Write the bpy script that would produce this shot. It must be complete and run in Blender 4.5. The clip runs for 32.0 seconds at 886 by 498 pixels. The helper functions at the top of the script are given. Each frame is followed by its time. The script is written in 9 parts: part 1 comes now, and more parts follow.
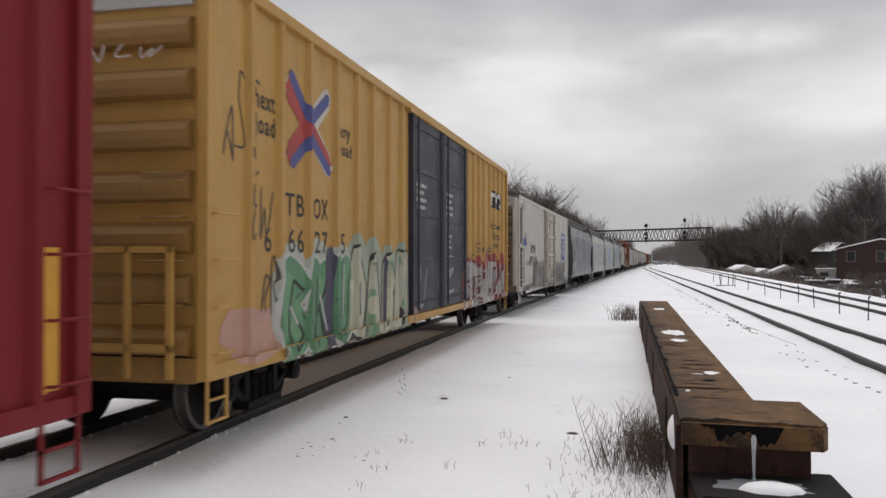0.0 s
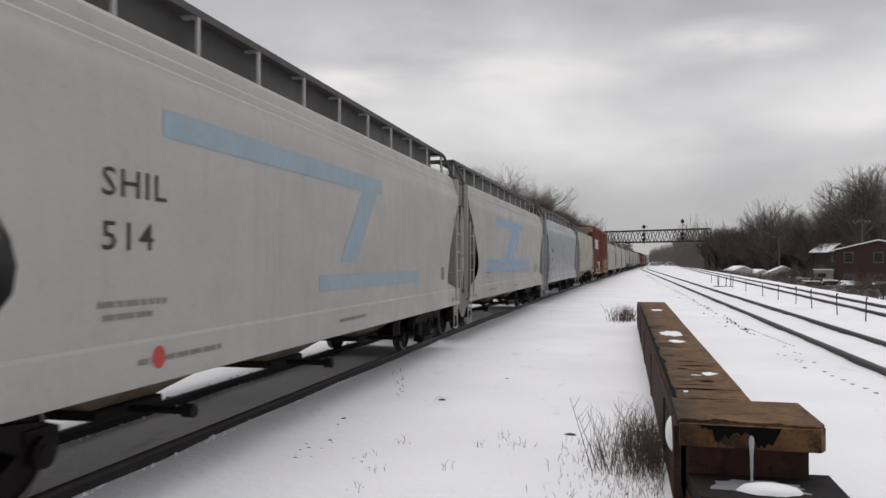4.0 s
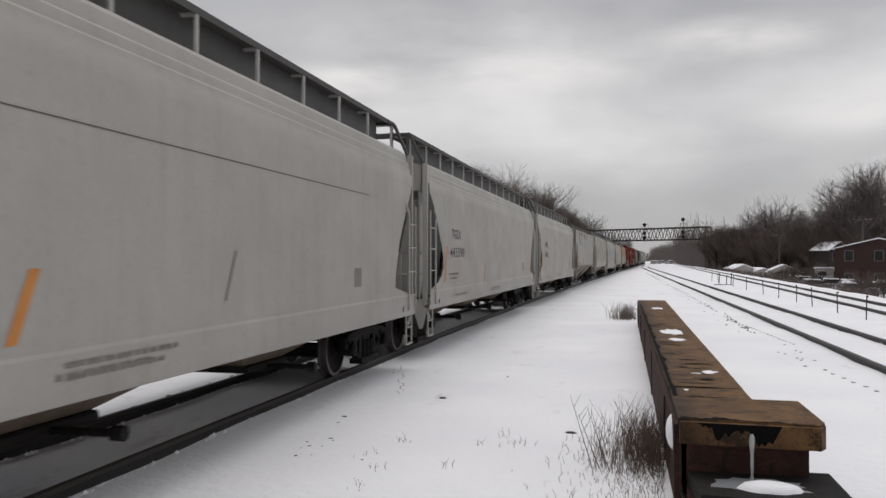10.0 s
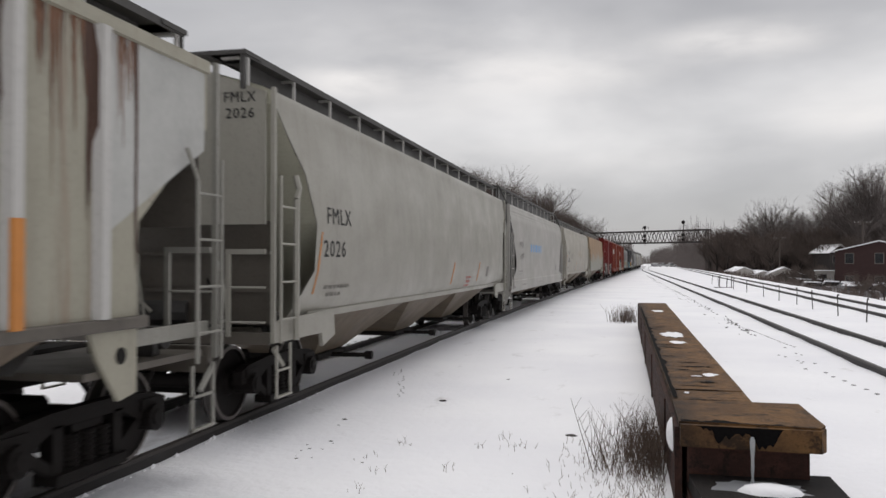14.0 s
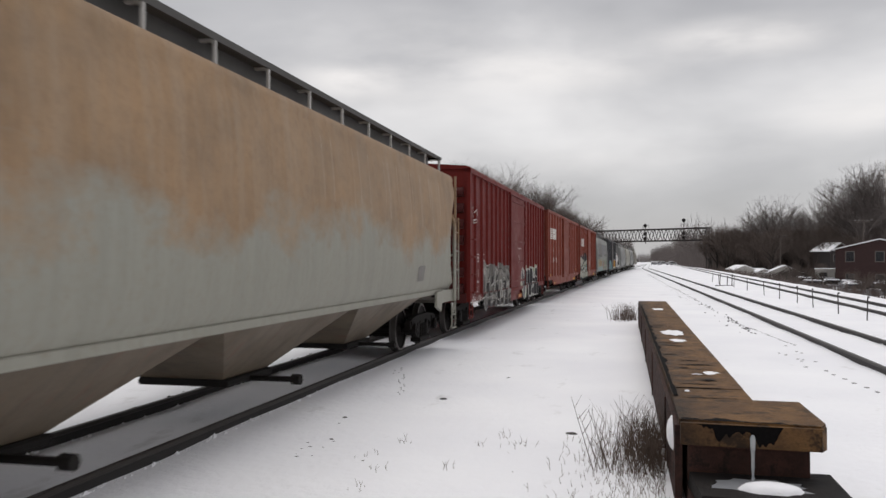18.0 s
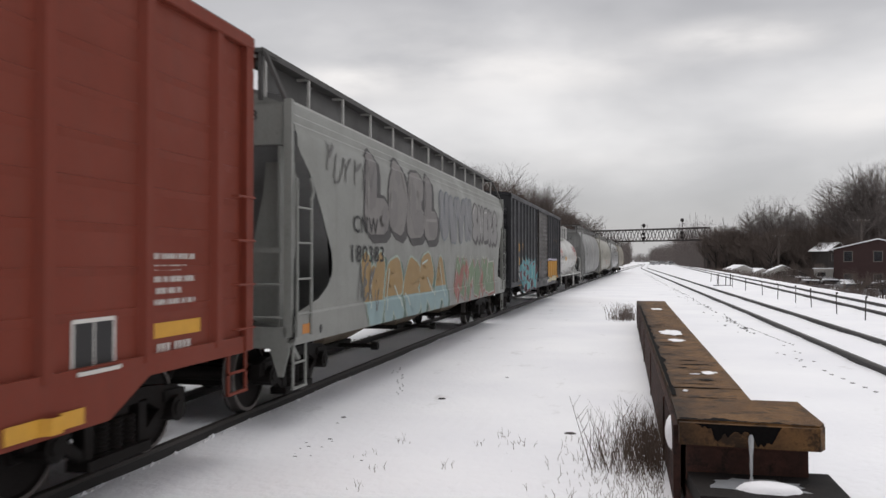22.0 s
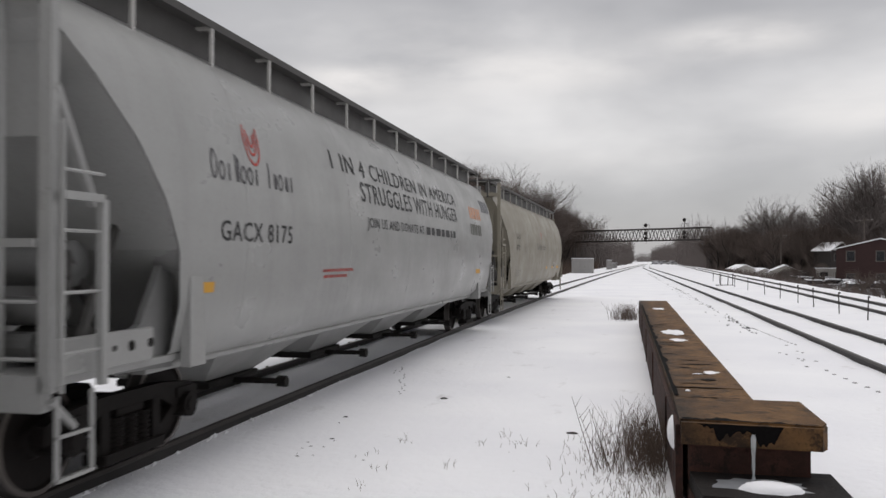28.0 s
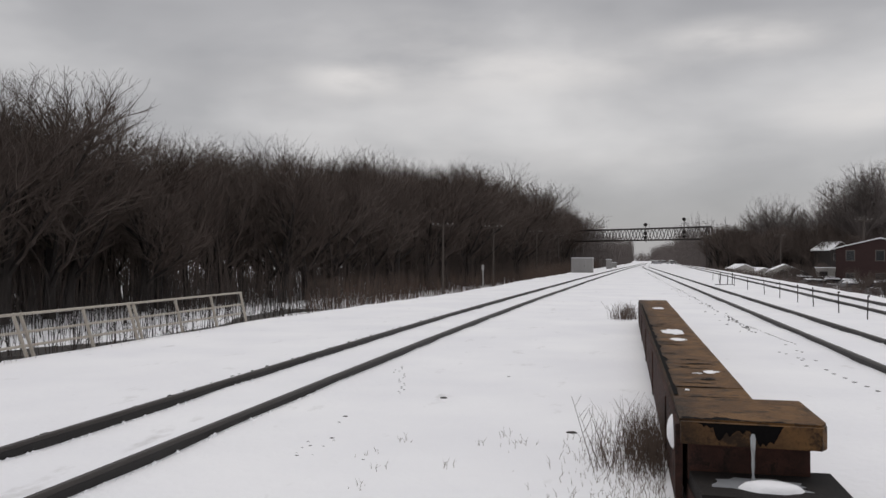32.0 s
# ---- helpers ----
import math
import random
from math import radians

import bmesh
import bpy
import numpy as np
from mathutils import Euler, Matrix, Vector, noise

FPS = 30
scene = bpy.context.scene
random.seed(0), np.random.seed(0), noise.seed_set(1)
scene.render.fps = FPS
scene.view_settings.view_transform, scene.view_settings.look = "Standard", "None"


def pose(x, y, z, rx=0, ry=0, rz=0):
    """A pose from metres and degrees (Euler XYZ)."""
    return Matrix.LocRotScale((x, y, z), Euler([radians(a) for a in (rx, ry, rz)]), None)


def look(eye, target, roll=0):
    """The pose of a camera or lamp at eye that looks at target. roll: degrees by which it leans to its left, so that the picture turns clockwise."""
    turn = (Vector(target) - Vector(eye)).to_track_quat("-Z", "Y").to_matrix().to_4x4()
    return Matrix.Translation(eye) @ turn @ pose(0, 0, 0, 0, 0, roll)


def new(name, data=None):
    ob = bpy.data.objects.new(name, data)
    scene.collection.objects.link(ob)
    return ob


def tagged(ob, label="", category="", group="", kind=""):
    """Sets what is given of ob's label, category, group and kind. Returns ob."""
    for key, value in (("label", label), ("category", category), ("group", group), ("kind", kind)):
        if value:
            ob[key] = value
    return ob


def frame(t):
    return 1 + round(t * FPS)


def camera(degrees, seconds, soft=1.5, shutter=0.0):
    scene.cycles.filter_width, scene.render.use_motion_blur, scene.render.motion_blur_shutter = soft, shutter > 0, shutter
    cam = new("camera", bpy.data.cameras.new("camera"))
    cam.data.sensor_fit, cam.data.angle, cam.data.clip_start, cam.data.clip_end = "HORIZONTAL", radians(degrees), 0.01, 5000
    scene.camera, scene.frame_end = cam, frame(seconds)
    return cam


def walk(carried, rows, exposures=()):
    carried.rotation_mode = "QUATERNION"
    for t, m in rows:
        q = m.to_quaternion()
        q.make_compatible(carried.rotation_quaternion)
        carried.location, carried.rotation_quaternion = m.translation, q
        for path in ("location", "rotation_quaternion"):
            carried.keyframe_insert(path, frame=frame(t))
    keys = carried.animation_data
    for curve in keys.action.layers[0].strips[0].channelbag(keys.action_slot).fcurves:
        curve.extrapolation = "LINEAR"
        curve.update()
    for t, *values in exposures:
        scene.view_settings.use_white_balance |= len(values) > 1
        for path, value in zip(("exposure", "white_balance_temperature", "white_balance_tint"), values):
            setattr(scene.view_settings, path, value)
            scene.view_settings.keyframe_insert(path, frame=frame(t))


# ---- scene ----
# ---------------------------------------------------------------- camera
cam = camera(56.8, 32.0, soft=1.5, shutter=0.12)
EYE = (0.0, 0.0, 1.913)
TILT, TURN = 90.697, 12.545
# small sway of the tripod head: seconds, degrees of turn, degrees of tilt
walk(cam, [(t, pose(*EYE, TILT + tilt, 0, TURN + turn)) for t, turn, tilt in (
    (0, 0.040, 0.059), (0.5, 0.020, 0.040), (1, 0.020, 0.059), (1.5, 0.000, 0.109),
    (2, -0.040, 0.119), (2.5, -0.089, 0.119), (3, -0.089, 0.089), (3.5, -0.109, 0.138),
    (5.5, -0.049, 0.099), (6, -0.049, 0.099), (6.5, -0.109, 0.079), (7, -0.089, 0.079),
    (7.5, -0.089, 0.059), (8, -0.069, 0.040), (8.5, -0.040, 0.020), (9, -0.040, 0.010),
    (9.5, -0.040, 0.000), (10, -0.069, 0.010), (10.5, -0.049, 0.040), (11, -0.049, 0.040),
    (11.5, -0.069, 0.079), (12, -0.040, 0.109), (12.5, -0.040, 0.128), (13, -0.010, 0.158),
    (13.5, -0.040, 0.198), (14, -0.049, 0.198), (14.5, -0.049, 0.178), (16.5, -0.128, 0.158),
    (17, -0.109, 0.119), (17.5, -0.049, 0.119), (18, -0.020, 0.069), (18.5, -0.010, 0.059),
    (19, 0.000, 0.049), (19.5, 0.000, -0.040), (20, -0.020, -0.069), (20.5, -0.109, -0.040),
    (21, -0.040, -0.040), (21.5, -0.138, 0.010), (22, -0.119, 0.059), (22.5, -0.128, 0.079),
    (23, -0.128, 0.040), (23.5, -0.089, 0.059), (24, -0.069, 0.020), (24.5, -0.049, 0.010),
    (25, -0.049, 0.010), (25.5, -0.049, 0.020), (27.5, 0.000, 0.059), (28, 0.020, 0.040),
    (28.5, -0.049, -0.020), (29, -0.010, 0.020), (29.5, -0.049, 0.059), (30, -0.089, 0.040),
    (30.5, -0.049, 0.059), (31, 0.000, 0.010), (31.5, 0.000, 0.000), (32, 0.000, 0.000),
)], exposures=((0, 0.28), (2, 0.21), (5, 0.21), (9.2, 0.29), (10, 0.14), (11.5, 0.14), (12.6, 0.27), (14.5, 0.25), (17, 0.2), (18, 0.28), (19, 0.28), (20, 0.42), (22, 0.33), (24, 0.28), (25, 0.07), (26.5, 0.14), (28, 0.2), (29.6, 0.22), (31, 0.0), (32, -0.04)))

# ---------------------------------------------------------------- sky and light
SUN_EL, SUN_AZ = radians(70), radians(-20)
world = bpy.data.worlds.new("overcast_sky")
scene.world = world
world.use_nodes = True
wn, wl = world.node_tree.nodes, world.node_tree.links
wn.clear()
w_out = wn.new("ShaderNodeOutputWorld")
w_bg = wn.new("ShaderNodeBackground")
w_sky = wn.new("ShaderNodeTexSky")
w_sky.sky_type = "NISHITA"
w_sky.sun_disc = False
w_sky.sun_elevation, w_sky.sun_rotation = SUN_EL, SUN_AZ
w_co = wn.new("ShaderNodeTexCoord")
w_map = wn.new("ShaderNodeMapping")
w_map.inputs["Scale"].default_value = (1.0, 1.0, 2.3)
w_map.inputs["Location"].default_value = (1.35, 0.55, 0.2)
w_n1 = wn.new("ShaderNodeTexNoise")
w_n1.inputs["Scale"].default_value, w_n1.inputs["Detail"].default_value = 2.6, 5.0
w_n1.inputs["Roughness"].default_value, w_n1.inputs["Distortion"].default_value = 0.45, 0.25
w_r1 = wn.new("ShaderNodeValToRGB")
w_r1.color_ramp.elements[0].position, w_r1.color_ramp.elements[0].color = 0.33, (0.325, 0.320, 0.327, 1)
w_r1.color_ramp.elements[1].position, w_r1.color_ramp.elements[1].color = 0.72, (0.684, 0.668, 0.664, 1)
el = w_r1.color_ramp.elements.new(0.50)
el.color = (0.428, 0.421, 0.427, 1)
w_mix = wn.new("ShaderNodeMix")
w_mix.data_type = "RGBA"
w_mix.inputs[0].default_value = 0.94
w_sc = wn.new("ShaderNodeVectorMath")
w_sc.operation = "SCALE"
w_sc.inputs["Scale"].default_value = 0.10
wl.new(w_co.outputs["Generated"], w_map.inputs["Vector"])
wl.new(w_map.outputs["Vector"], w_n1.inputs["Vector"])
wl.new(w_n1.outputs["Fac"], w_r1.inputs["Fac"])
wl.new(w_sky.outputs["Color"], w_sc.inputs[0])
wl.new(w_sc.outputs[0], w_mix.inputs[6])
wl.new(w_r1.outputs["Color"], w_mix.inputs[7])
# thin places in the cloud where the light comes through
w_wisp = wn.new("ShaderNodeTexNoise")
w_wisp.inputs["Scale"].default_value, w_wisp.inputs["Detail"].default_value = 7.0, 5.0
w_wm = wn.new("ShaderNodeMapping")
w_wm.inputs["Scale"].default_value = (1.0, 1.0, 3.2)
wl.new(w_co.outputs["Generated"], w_wm.inputs["Vector"])
wl.new(w_wm.outputs["Vector"], w_wisp.inputs["Vector"])
w_wr = wn.new("ShaderNodeMapRange")
w_wr.inputs["From Min"].default_value, w_wr.inputs["From Max"].default_value = 0.30, 0.62
wl.new(w_wisp.outputs["Fac"], w_wr.inputs["Value"])
w_cloud = w_mix.outputs[2]
for middle, wide, tall, gain in (
    ((-0.318, 0.925, 0.214), 0.055, 0.020, 0.85), ((-0.10, 0.969, 0.224), 0.13, 0.022, 0.65), ((0.125, 0.961, 0.247), 0.10, 0.022, 0.75),
    ((0.262, 0.950, 0.165), 0.10, 0.030, 0.75), ((-0.14, 0.985, 0.12), 0.30, 0.035, 0.28), ((-0.2, 0.95, 0.22), 0.26, 0.08, 0.38),
):
    w_off = wn.new("ShaderNodeVectorMath")
    w_off.operation = "SUBTRACT"
    w_off.inputs[1].default_value = middle
    w_div = wn.new("ShaderNodeVectorMath")
    w_div.operation = "DIVIDE"
    w_div.inputs[1].default_value = (wide, 1.0, tall)
    w_len = wn.new("ShaderNodeVectorMath")
    w_len.operation = "LENGTH"
    w_fall = wn.new("ShaderNodeMapRange")
    w_fall.interpolation_type = "SMOOTHSTEP"
    w_fall.inputs["From Min"].default_value, w_fall.inputs["From Max"].default_value = 1.5, 0.0
    w_fall.inputs["To Max"].default_value = gain
    w_times = wn.new("ShaderNodeMath")
    w_times.operation = "MULTIPLY"
    w_lit = wn.new("ShaderNodeMix")
    w_lit.data_type = "RGBA"
    w_lit.inputs[7].default_value = (0.74, 0.718, 0.708, 1)
    wl.new(w_co.outputs["Generated"], w_off.inputs[0])
    wl.new(w_off.outputs[0], w_div.inputs[0])
    wl.new(w_div.outputs[0], w_len.inputs[0])
    wl.new(w_len.outputs["Value"], w_fall.inputs["Value"])
    wl.new(w_fall.outputs["Result"], w_times.inputs[0])
    wl.new(w_wr.outputs["Result"], w_times.inputs[1])
    wl.new(w_times.outputs[0], w_lit.inputs[0])
    wl.new(w_cloud, w_lit.inputs[6])
    w_cloud = w_lit.outputs[2]
# a heavy overcast is brighter overhead than at the horizon
w_sep = wn.new("ShaderNodeSeparateXYZ")
w_up = wn.new("ShaderNodeMapRange")
w_up.inputs["From Min"].default_value, w_up.inputs["From Max"].default_value = 0.28, 1.0
w_up.inputs["To Min"].default_value, w_up.inputs["To Max"].default_value = 1.0, 1.78
w_high = wn.new("ShaderNodeVectorMath")
w_high.operation = "SCALE"
wl.new(w_co.outputs["Generated"], w_sep.inputs[0])
wl.new(w_sep.outputs["Z"], w_up.inputs["Value"])
wl.new(w_cloud, w_high.inputs[0])
wl.new(w_up.outputs["Result"], w_high.inputs["Scale"])
wl.new(w_high.outputs[0], w_bg.inputs["Color"])
w_bg.inputs["Strength"].default_value = 1.04
wl.new(w_bg.outputs["Background"], w_out.inputs["Surface"])

sun = new("sun", bpy.data.lights.new("sun", "SUN"))
sun.data.energy, sun.data.angle, sun.data.color = 0.75, radians(45), (1.0, 0.97, 0.93)
sun.matrix_basis = look((0, 0, 60), (5, -14, 60 - 41))

# ---------------------------------------------------------------- materials
def lin(r, g, b):
    """Linear colour from 0..255 values."""
    return tuple(((c / 255) / 12.92 if c / 255 <= 0.04045 else ((c / 255 + 0.055) / 1.055) ** 2.4) for c in (r, g, b))


class Nodes:
    """A small helper to write node materials."""

    def __init__(self, name):
        self.mat = bpy.data.materials.new(name)
        self.mat.use_nodes = True
        self.n, self.l = self.mat.node_tree.nodes, self.mat.node_tree.links
        self.bsdf = self.n["Principled BSDF"]

    def coords(self, scale=(1, 1, 1), shuffle=True, kind="Object"):
        tc = self.n.new("ShaderNodeTexCoord")
        mp = self.n.new("ShaderNodeMapping")
        mp.inputs["Scale"].default_value = scale
        self.l.new(tc.outputs[kind], mp.inputs["Vector"])
        if shuffle:
            oi = self.n.new("ShaderNodeObjectInfo")
            mu = self.n.new("ShaderNodeMath")
            mu.operation = "MULTIPLY"
            mu.inputs[1].default_value = 37.0
            self.l.new(oi.outputs["Random"], mu.inputs[0])
            self.l.new(mu.outputs[0], mp.inputs["Location"])
        return mp.outputs["Vector"]

    def noise(self, vec, scale, detail=4.0, rough=0.55, lo=0.4, hi=0.6):
        nz = self.n.new("ShaderNodeTexNoise")
        nz.inputs["Scale"].default_value, nz.inputs["Detail"].default_value = scale, detail
        nz.inputs["Roughness"].default_value = rough
        self.l.new(vec, nz.inputs["Vector"])
        mr = self.n.new("ShaderNodeMapRange")
        mr.inputs["From Min"].default_value, mr.inputs["From Max"].default_value = lo, hi
        self.l.new(nz.outputs["Fac"], mr.inputs["Value"])
        return mr.outputs["Result"]

    def times(self, a, k):
        mu = self.n.new("ShaderNodeMath")
        mu.operation = "MULTIPLY"
        self.l.new(a, mu.inputs[0])
        if isinstance(k, (int, float)):
            mu.inputs[1].default_value = k
        else:
            self.l.new(k, mu.inputs[1])
        return mu.outputs[0]

    def mix(self, fac, a, b):
        mx = self.n.new("ShaderNodeMix")
        mx.data_type = "RGBA"
        if isinstance(fac, (int, float)):
            mx.inputs[0].default_value = fac
        else:
            self.l.new(fac, mx.inputs[0])
        for slot, c in ((6, a), (7, b)):
            if isinstance(c, tuple):
                mx.inputs[slot].default_value = (*c[:3], 1)
            else:
                self.l.new(c, mx.inputs[slot])
        return mx.outputs[2]

    def bump(self, height, strength, dist=0.02):
        bp = self.n.new("ShaderNodeBump")
        bp.inputs["Strength"].default_value, bp.inputs["Distance"].default_value = strength, dist
        self.l.new(height, bp.inputs["Height"])
        self.l.new(bp.outputs["Normal"], self.bsdf.inputs["Normal"])

    def done(self, colour, rough, metal=0.0):
        if isinstance(colour, tuple):
            self.bsdf.inputs["Base Color"].default_value = (*colour[:3], 1)
        else:
            self.l.new(colour, self.bsdf.inputs["Base Color"])
        if isinstance(rough, (int, float)):
            self.bsdf.inputs["Roughness"].default_value = rough
        else:
            self.l.new(rough, self.bsdf.inputs["Roughness"])
        self.bsdf.inputs["Metallic"].default_value = metal
        return self.mat


def paint(name, rgb, dirt=0.5, rust=0.0, rough=0.45, streak=0.5, grime=(70, 62, 54), spec=0.5):
    """Weathered paint on steel: patchy tone, vertical streaks, specks and rust."""
    k = Nodes(name)
    k.bsdf.inputs["Specular IOR Level"].default_value = spec
    base = tuple(c * 0.92 for c in lin(*rgb))
    patch = k.noise(k.coords((0.35, 0.35, 0.6)), 2.0, 5, 0.6, 0.35, 0.75)
    runs = k.noise(k.coords((1.2, 2.2, 0.16)), 1.8, 6, 0.62, 0.50, 0.80)
    spots = k.noise(k.coords((1, 1, 1)), 9.0, 6, 0.7, 0.56, 0.8)
    col = k.mix(k.times(patch, 0.30 * dirt + 0.06), base, tuple(c * 0.62 + 0.02 for c in base))
    col = k.mix(k.times(runs, 0.75 * streak * dirt), col, lin(*grime))
    col = k.mix(k.times(spots, 0.45 * dirt), col, lin(grime[0] * 0.8, grime[1] * 0.75, grime[2] * 0.7))
    grit = k.noise(k.coords((1, 1, 0.6)), 38.0, 5, 0.7, 0.50, 0.78)
    col = k.mix(k.times(grit, 0.10 + 0.30 * dirt), col, lin(*grime))
    wash = k.noise(k.coords((0.7, 0.7, 0.2)), 2.4, 5, 0.6, 0.42, 0.75)
    col = k.mix(k.times(wash, 0.16), col, tuple(min(1, c * 1.25 + 0.02) for c in base))
    if rust:
        lo = 0.66 - 0.22 * rust
        eat = k.noise(k.coords((1.2, 3.4, 0.16)), 1.7, 7, 0.68, lo - 0.03, lo + 0.19)
        col = k.mix(k.times(eat, 0.85), col, k.mix(spots, lin(112, 62, 38), lin(74, 40, 30)))
    wave = k.noise(k.coords((0.8, 0.9, 0.7)), 1.6, 2, 0.5, 0.3, 0.7)
    k.bump(wave, 0.25, 0.03)
    ro = k.n.new("ShaderNodeMapRange")
    ro.inputs["To Min"].default_value, ro.inputs["To Max"].default_value = rough, min(rough + 0.3, 0.95)
    k.l.new(patch, ro.inputs["Value"])
    return k.done(col, ro.outputs["Result"])


def dusted(name, low, high, z0, z1):
    """Grey paint under a coat of rust-coloured dust that ends in a ragged line."""
    k = Nodes(name)
    tc = k.n.new("ShaderNodeTexCoord")
    sp = k.n.new("ShaderNodeSeparateXYZ")
    k.l.new(tc.outputs["Object"], sp.inputs[0])
    edge = k.n.new("ShaderNodeMapRange")
    edge.inputs["From Min"].default_value, edge.inputs["From Max"].default_value = z0, z1
    wob = k.noise(k.coords((0.5, 0.4, 0.5), False), 1.8, 7, 0.68, 0.25, 0.75)
    add = k.n.new("ShaderNodeMath")
    add.operation = "MULTIPLY_ADD"
    k.l.new(wob, add.inputs[0])
    add.inputs[1].default_value = 1.5
    k.l.new(sp.outputs["Z"], add.inputs[2])
    k.l.new(add.outputs[0], edge.inputs["Value"])
    runs = k.noise(k.coords((1.4, 2.4, 0.16), False), 2.0, 7, 0.7, 0.42, 0.75)
    blotch = k.noise(k.coords((0.5, 0.5, 0.8), False), 1.6, 7, 0.68, 0.36, 0.66)
    speck = k.noise(k.coords((1, 1, 0.6), False), 16.0, 6, 0.75, 0.48, 0.72)
    dust = k.mix(blotch, lin(*high), tuple(c * 0.62 for c in lin(*high)))
    dust = k.mix(k.times(runs, 0.35), dust, lin(168, 158, 142))
    dust = k.mix(k.times(speck, 0.4), dust, lin(104, 74, 50))
    base = k.mix(k.times(runs, 0.4), lin(*low), tuple(c * 0.6 for c in lin(*low)))
    base = k.mix(k.times(speck, 0.25), base, lin(120, 96, 72))
    col = k.mix(k.times(edge.outputs["Result"], 0.9), base, dust)
    return k.done(col, 0.6)


def plain(name, rgb, rough=0.6, vary=0.25, scale=6.0, metal=0.0, dark=0.5, bump=0.0, spec=0.5):
    """A simple material with two scales of variation."""
    k = Nodes(name)
    k.bsdf.inputs["Specular IOR Level"].default_value = spec
    base = lin(*rgb)
    a = k.noise(k.coords(), scale, 5, 0.6, 0.35, 0.7)
    b = k.noise(k.coords(), scale * 7, 3, 0.6, 0.35, 0.7)
    col = k.mix(k.times(a, vary), base, tuple(c * dark for c in base))
    col = k.mix(k.times(b, vary * 0.5), col, tuple(min(1, c * 1.25 + 0.01) for c in base))
    if bump:
        k.bump(b, bump, 0.01)
    return k.done(col, rough, metal)


def snow_material():
    k = Nodes("snow")
    wide = k.noise(k.coords((1, 1, 1), False), 0.35, 4, 0.5, 0.3, 0.7)
    fine = k.noise(k.coords((1, 1, 1), False), 7.0, 5, 0.6, 0.3, 0.7)
    crust = k.noise(k.coords((1, 0.45, 1), False), 1.6, 6, 0.62, 0.625, 0.74)
    col = k.mix(wide, lin(226, 226, 230), lin(236, 236, 238))
    col = k.mix(k.times(crust, 0.34), col, lin(146, 142, 136))
    k.bump(fine, 0.3, 0.04)
    k.bsdf.inputs["Specular IOR Level"].default_value = 0.2
    return k.done(col, 0.85)


def rusted_plate(name, a, b, c, seam=0.5, lo=0.51, hi=0.59, side=None):
    """Old brown steel plate: faded rust paint, dark wet stains, bare specks."""
    k = Nodes(name)
    big = k.noise(k.coords((1.6, 1.1, 1.6)), 1.9, 7, 0.7, 0.42, 0.60)
    wet = k.noise(k.coords((1.5, 1.5, 1.5)), 3.0, 9, 0.78, lo, hi)
    grain = k.noise(k.coords((3, 9, 6)), 3.0, 6, 0.75, 0.35, 0.70)
    speck = k.noise(k.coords(), 26.0, 5, 0.75, 0.50, 0.66)
    col = k.mix(k.times(big, 0.75), lin(*a), lin(*b))
    col = k.mix(k.times(grain, 0.30), col, lin(*b))
    col = k.mix(k.times(speck, 0.35), col, lin(*c))
    col = k.mix(k.times(wet, seam), col, lin(*c))
    if side:
        # oil and soot that spread from one edge in a ragged front
        tc = k.n.new("ShaderNodeTexCoord")
        sp = k.n.new("ShaderNodeSeparateXYZ")
        k.l.new(tc.outputs["Object"], sp.inputs[0])
        rag = k.noise(k.coords((1.2, 0.9, 1.0)), 2.6, 8, 0.72, 0.3, 0.7)
        ad = k.n.new("ShaderNodeMath")
        ad.operation = "MULTIPLY_ADD"
        k.l.new(rag, ad.inputs[0])
        ad.inputs[1].default_value = side[2]
        k.l.new(sp.outputs["X"], ad.inputs[2])
        mr = k.n.new("ShaderNodeMapRange")
        mr.inputs["From Min"].default_value, mr.inputs["From Max"].default_value = side[1], side[0]
        k.l.new(ad.outputs[0], mr.inputs["Value"])
        col = k.mix(k.times(mr.outputs["Result"], 0.85), col, lin(*c))
    k.bsdf.inputs["Specular IOR Level"].default_value = 0.25
    k.bump(grain, 0.35, 0.02)
    return k.done(col, 0.75)


